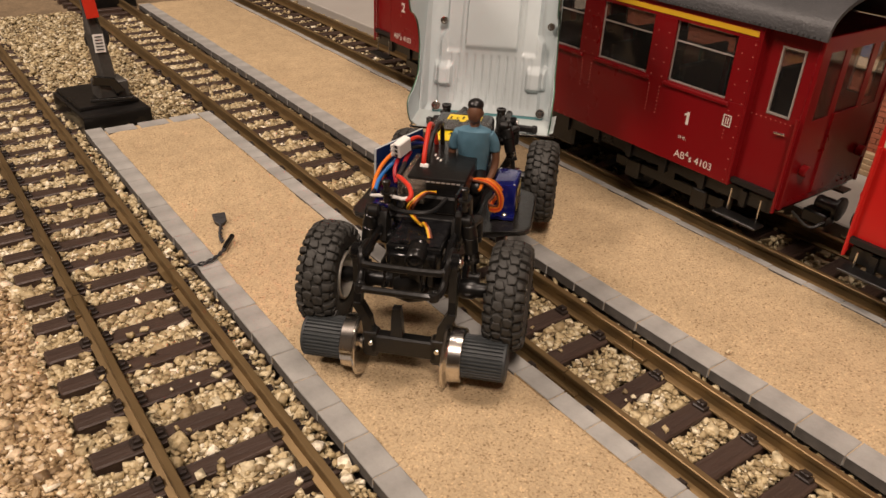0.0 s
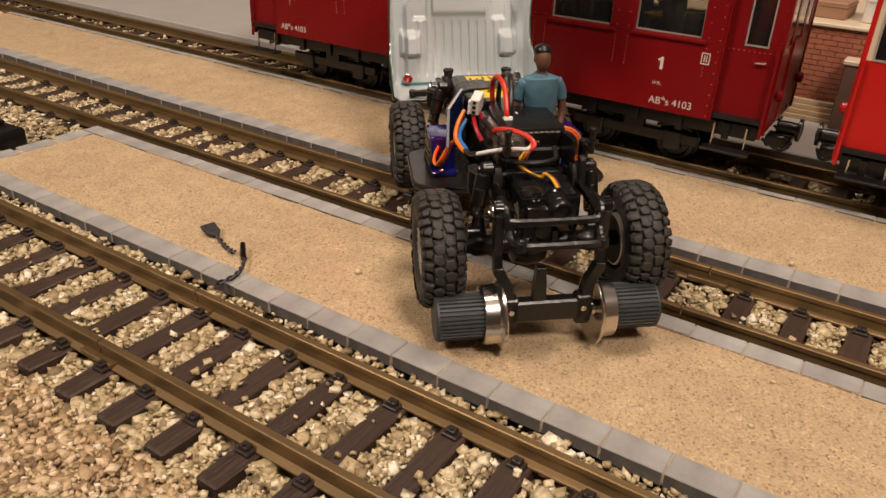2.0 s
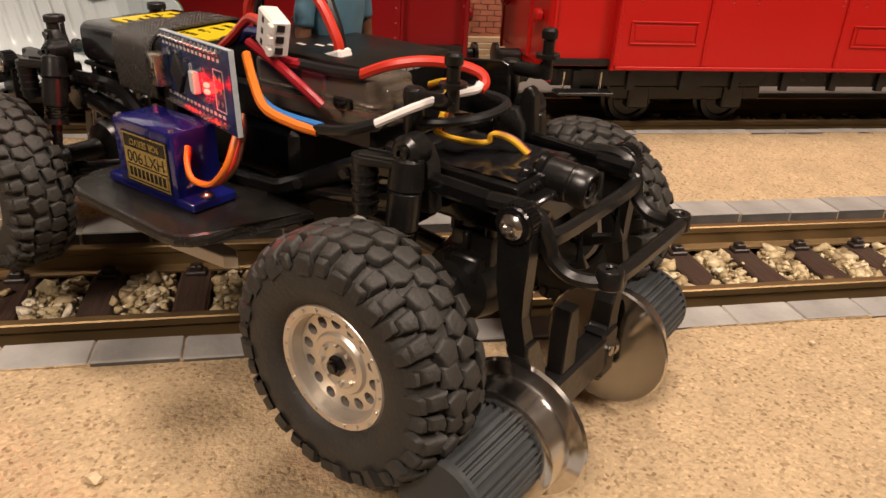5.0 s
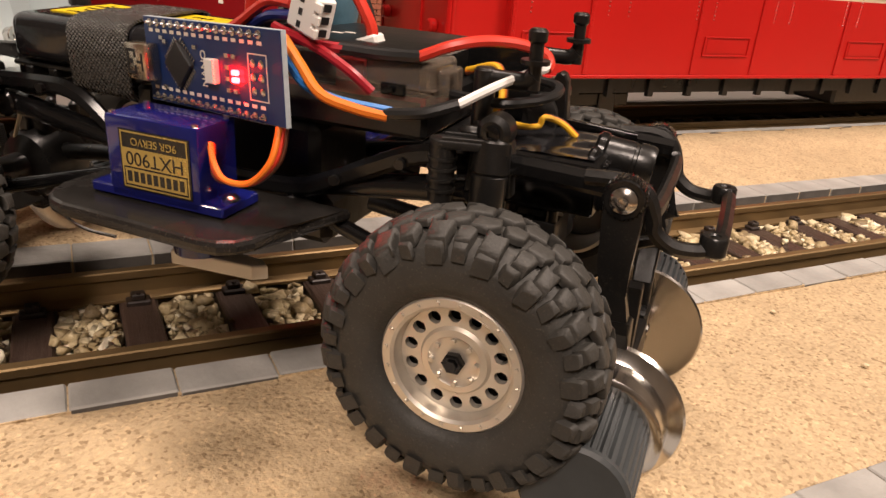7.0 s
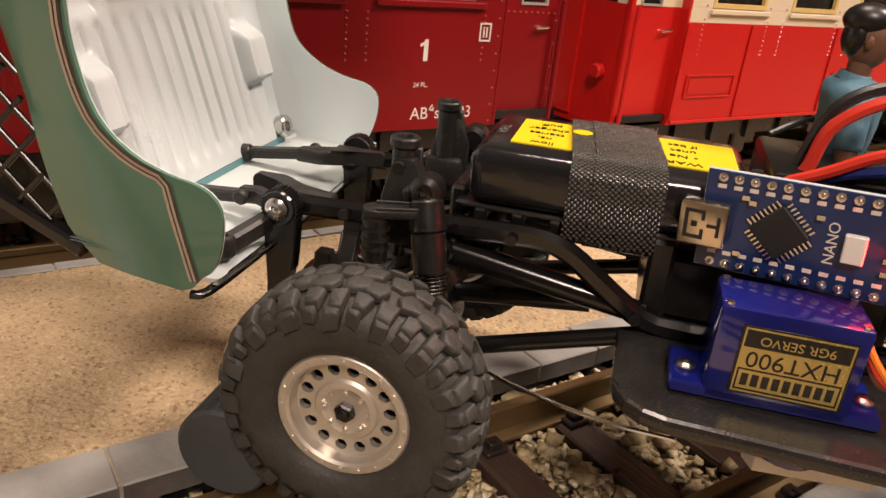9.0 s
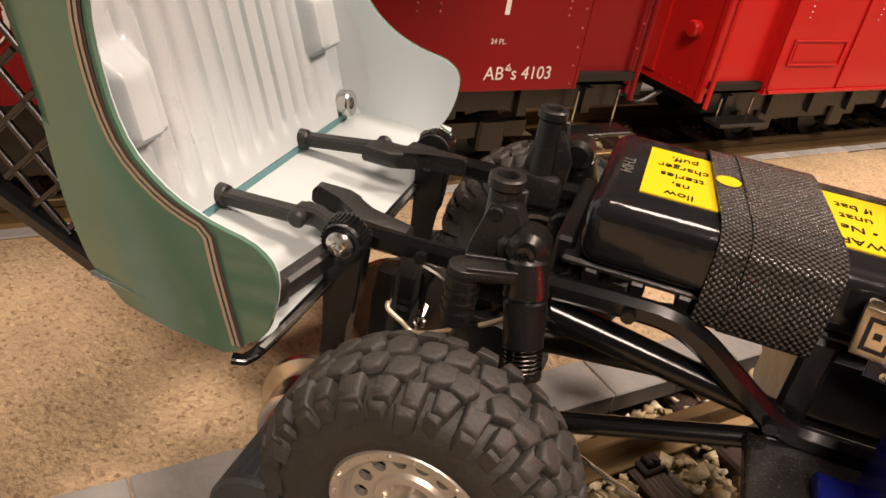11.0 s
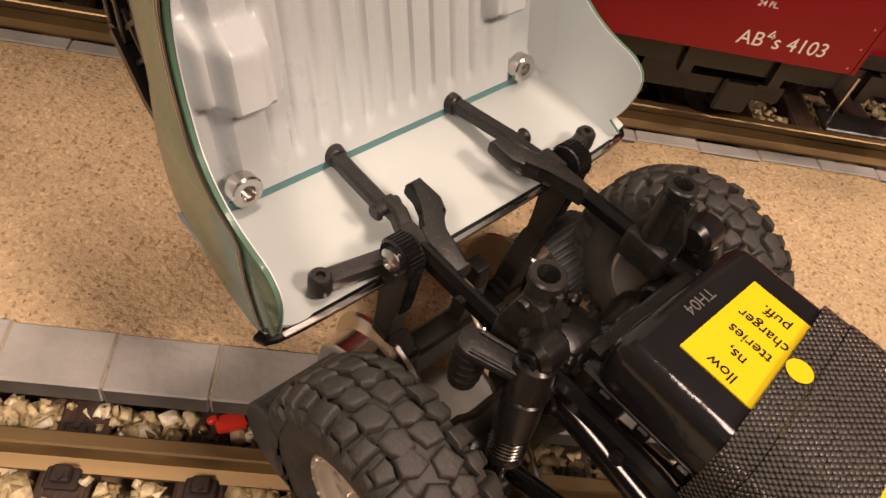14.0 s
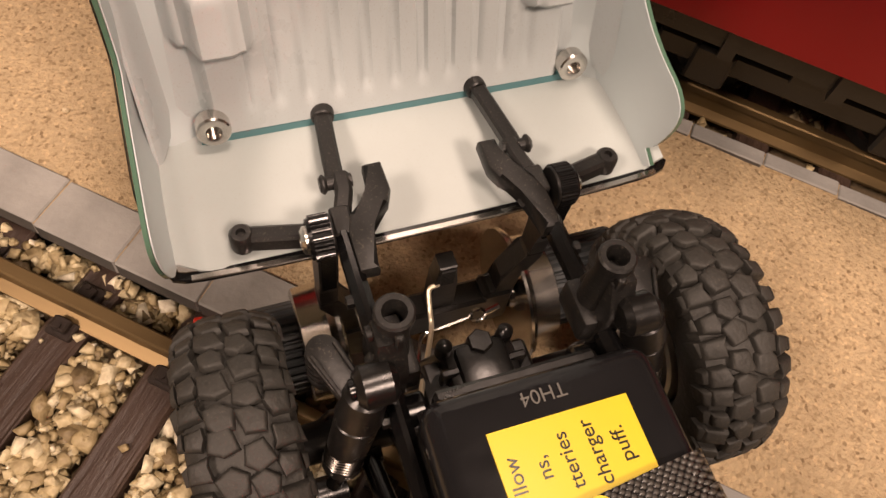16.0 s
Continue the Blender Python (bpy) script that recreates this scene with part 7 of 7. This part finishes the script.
# ---- the seated figure ----
def figure():
    """A small painted driver figure, one plain mesh: torso, arms, lap and head, no features."""
    bm = bmesh.new()

    def ball(c, r, sc, mi, segs=18):
        res = bmesh.ops.create_uvsphere(bm, u_segments=segs, v_segments=12, radius=r, matrix=Matrix.Translation(c) @ Matrix.Diagonal((*sc, 1)))
        for f in {f for v in res["verts"] for f in v.link_faces}:
            f.material_index = mi

    def limb(pts, r, mi):
        n0 = len(bm.faces)
        tube(bm, pts, r, 12, 5)
        bm.faces.ensure_lookup_table()
        for f in bm.faces[n0:]:
            f.material_index = mi

    limb([(0, 0, 0.000), (0.0004, 0, 0.008), (-0.0006, 0, 0.016), (0, 0, 0.0215), (0, 0, 0.0238)], lambda t: 0.0062 + 0.0024 * math.sin(min(1, t * 1.15) * math.pi * 0.62) - (0.0060 * max(0, t - 0.78) / 0.22), 0)
    for v in bm.verts:
        v.co.x *= 0.66
    for sd in (-1, 1):
        limb([(0.0, sd * 0.0070, 0.0205), (0.0004, sd * 0.0094, 0.0165), (0.0005, sd * 0.0103, 0.0120)], lambda t: 0.0027 - 0.0003 * t, 0)
        limb([(0.0005, sd * 0.0103, 0.0128), (0.0002, sd * 0.0108, 0.0065), (-0.0030, sd * 0.0090, 0.0000), (-0.0060, sd * 0.0060, -0.003)], lambda t: 0.0020 - 0.0006 * t, 1)
        limb([(0.0, sd * 0.0032, 0.001), (-0.008, sd * 0.0040, -0.001), (-0.016, sd * 0.0042, -0.002)], 0.0034, 2)
    limb([(0, 0, 0.0220), (0, 0, 0.0275)], 0.0023, 1)
    ball((-0.0006, 0, 0.0300), 0.0043, (0.98, 0.82, 1.22), 1)
    ball((0.0008, 0, 0.0334), 0.0042, (1.10, 0.92, 0.72), 2)
    ball((0.0022, 0, 0.0305), 0.0036, (0.72, 0.94, 1.05), 2)
    for sd in (-1, 1):
        ball((0.0004, sd * 0.0035, 0.0298), 0.0010, (0.8, 0.5, 1.2), 1, 8)
    limb([(0.0004, 0, 0.0226), (0.0002, 0, 0.0240)], lambda t: 0.0036 - 0.0006 * t, 0)
    me = bpy.data.meshes.new("driver_figure")
    bmesh.ops.recalc_face_normals(bm, faces=bm.faces)
    bm.to_mesh(me)
    bm.free()
    me.shade_smooth()
    for m in (M_SHIRT, M_SKIN, M_HAIR):
        me.materials.append(m)
    ob = new("driver_figure", me)
    ob.matrix_basis = truck.matrix_basis @ pose(-0.0112, -0.0146, 0.0672, 0, 0, 0) @ Matrix.Diagonal((1.0, 1.04, 1.06, 1))
    return tagged(ob, "small painted toy figure in a blue shirt sitting in the truck", "toy figure")


figure()

# ---- point lever with signal mast at the platform's end ----
M_LEVERGREY = mat("dark_grey_casting", (0.055, 0.052, 0.047), 0.45, scale=120, vary=0.3, bump=0.2, dust=0.25)
M_REDPAINT = mat("red_signal_paint", (0.55, 0.03, 0.012), 0.4, scale=60, vary=0.1)


def point_lever(x, y, turn, label):
    lv = thing("point_lever", label, "signal lever", group="point levers", m=pose(x, y, BED, 0, 0, turn))
    Z = -BED
    bm = bmesh.new()
    prism(bm, [(-0.027, -0.034), (0.027, -0.034), (0.027, 0.046), (-0.027, 0.046)], 0.002, Z + 0.0065, None, 0.0018)
    prism(bm, [(-0.024, -0.018), (0.024, -0.018), (0.024, 0.044), (-0.024, 0.044)], Z + 0.006, Z + 0.0095, None, 0.0012)
    part("base", bm, M_CHASSIS, lv, "dusty black base box")
    bm = bmesh.new()
    box3(bm, -0.004, 0.020, -0.010, 0.012, Z + 0.009, Z + 0.024, 0.0010)
    bar(bm, [(0.008, 0.004, Z + 0.020), (0.006, 0.012, Z + 0.060), (0.004, 0.020, Z + 0.115)], 0.0130, 0.0095)
    mast = part("mast", bm, M_LEVERGREY, lv, "grey tapered mast")
    bm = bmesh.new()
    bar(bm, [(-0.0135, -0.014, Z + 0.0125), (0.018, -0.022, Z + 0.0125)], 0.0030, 0.0026)
    bar(bm, [(-0.008, -0.011, Z + 0.028), (0.006, -0.013, Z + 0.025), (0.012, -0.013, Z + 0.015)], 0.0035, 0.0080)
    part("crank", bm, M_GLOSSBLACK, lv, "black crank and bar")
    bm = bmesh.new()
    bar(bm, [(0.0056, 0.0050, Z + 0.0730), (0.004, 0.0135, Z + 0.115)], 0.0105, 0.0010)
    part("red_arm", bm, M_REDPAINT, lv, "red painted upper arm")
    bm = bmesh.new()
    box(bm, (0.0085, 0.0006, 0.0145), pose(0.0062, 0.0034, Z + 0.0530, -11, 2, 0))
    plate = part("label_plate", bm, M_WCONN, lv, "white plate with small dark print")
    bm = bmesh.new()
    for k in range(5):
        box(bm, (0.0058, 0.0004, 0.0008), pose(0.0062, 0.0030, Z + 0.0530, -11, 2, 0) @ Matrix.Translation((0, -0.0002, 0.0052 - k * 0.0025)))
    part("print_bars", bm, M_CHIP, lv)
    bm = bmesh.new()
    lathe(bm, [(0, 0), (0.0098, 0), (0.0098, 0.0020), (0.0070, 0.0026), (0, 0.0026)], 28, pose(0.0085, 0.0160, Z + 0.054, 80, 0, 0))
    part("disc", bm, M_CHIP, lv, "black signal disc", smooth=True)


point_lever(-0.1150, 0.7420, 4, "black point lever with red-topped grey mast beside the platform end")
point_lever(0.0100, 1.2000, 0, "black point lever with red-topped grey mast beside the far tracks")

# ---- a cut plug lying on the sand ----
M_PLUG = mat("dark_grey_plug", (0.03, 0.03, 0.032), 0.5, scale=150, vary=0.2)
plug = thing("cable_plug", "cut dark grey plug with twisted lead lying on the sand", "cable plug", m=pose(-0.112, 0.478, 0))
inv = plug.matrix_basis.inverted() @ pose(-0.0030, -0.0010, 0)
bm = bmesh.new()
T = inv @ pose(-0.1083, 0.4965, 0.0024, 18, 0, -12)
prism(bm, [(-0.0040, 0.0050), (-0.0036, -0.0018), (-0.0018, -0.0045), (0.0018, -0.0045), (0.0036, -0.0018), (0.0040, 0.0050)], -0.0012, 0.0012, T, 0.0004)
for k in range(4):
    box(bm, (0.0062, 0.0006, 0.0028), T @ Matrix.Translation((0, 0.0038 - k * 0.0016, 0)))
part("plug", bm, M_PLUG, plug)
bm = bmesh.new()
for ph in (0, math.pi):
    pts = []
    path = curve_points([(-0.1095, 0.4915, 0.002), (-0.1135, 0.4830, 0.0015), (-0.1160, 0.4760, 0.0015), (-0.1172, 0.4700, 0.0020)], 5)
    for k, p in enumerate(path):
        pts.append(inv @ (p + Vector((0.0008 * math.cos(k * 1.1 + ph), 0, 0.0008 * math.sin(k * 1.1 + ph)))))
    tube(bm, pts, 0.0006, 6, 2)
part("lead", bm, M_PLUG, plug, smooth=True)
bm = bmesh.new()
tube(bm, [inv @ Vector(p) for p in ((-0.1105, 0.4715, 0.0032), (-0.1165, 0.4650, 0.0026), (-0.1200, 0.4605, 0.0024))], 0.0015, 8, 4)
part("sleeve", bm, M_GLOSSBLACK, plug, smooth=True)
bm = bmesh.new()
for ph in (0, math.pi):
    path = curve_points([(-0.1195, 0.4610, 0.0024), (-0.1260, 0.4560, 0.0018), (-0.1340, 0.4530, 0.0016), (-0.1440, 0.4535, 0.0018)], 5)
    tube(bm, [inv @ (p + Vector((0, 0.0007 * math.cos(k * 1.2 + ph), 0.0007 * math.sin(k * 1.2 + ph)))) for k, p in enumerate(path)], 0.0006, 6, 2)
part("lead", bm, M_PLUG, plug, smooth=True)


# ---- a red scrap on the ballast ----
bm = bmesh.new()
box(bm, (0.0042, 0.0066, 0.0022), pose(0.0262, 0.4800, -0.0062, 8, 14, 25), 0.0006, 2)
box(bm, (0.0018, 0.0024, 0.0016), pose(0.0258, 0.4838, -0.0050, 0, 10, 40), 0.0004)
tagged(part("red_scrap", bm, WIRES["red"], smooth=True), "small scrap of red plastic lying on the ballast", "plastic scrap")

# ---- strays on the sand ----
def stray(x, y, z, r, material, label):
    bm = bmesh.new()
    bmesh.ops.create_icosphere(bm, subdivisions=1, radius=r)
    for v in bm.verts:
        v.co *= random.uniform(0.75, 1.2)
        v.co.z *= 0.7
    ob = part("pebble", bm, material, at=pose(x, y, z + r * 0.35, random.uniform(0, 40), 0, random.uniform(0, 180)))
    return tagged(ob, label, "pebble", group="stray pebbles")


M_PEBBLE = mat("pale_pebble", (0.58, 0.47, 0.30), 0.7, scale=500, vary=0.2, bump=0.4)
for x, y, r in ((-0.097, 0.409, 0.0022), (-0.099, 0.223, 0.0011), (-0.066, 0.222, 0.0010), (0.047, 0.237, 0.0016), (-0.093, 0.487, 0.0009), (-0.088, 0.481, 0.0008), (-0.119, 0.530, 0.0010), (-0.08, 0.55, 0.0008), (-0.10, 0.60, 0.0009), (-0.075, 0.52, 0.0009), (-0.07, 0.46, 0.0008), (0.072, 0.58, 0.0012), (0.06, 0.545, 0.0010), (0.1, 0.62, 0.0011), (0.055, 0.60, 0.0008)):
    stray(x, y, 0.0, r, M_PEBBLE, "pale stray pebble lying on the sand")

for ob in bpy.data.objects:
    if ob.name.split(".")[0] in ("rivets", "roof_rivets", "end_rivets", "rail_screws", "pin_row", "pin_print", "component_cluster", "case_screws", "chip_legs", "header_pads", "print_bars", "vent_slots", "printed_marks", "maker_bars", "label_gold", "bracket_bolts", "socket_slots", "plug_holes"):
        ob["kind"] = "stuff"
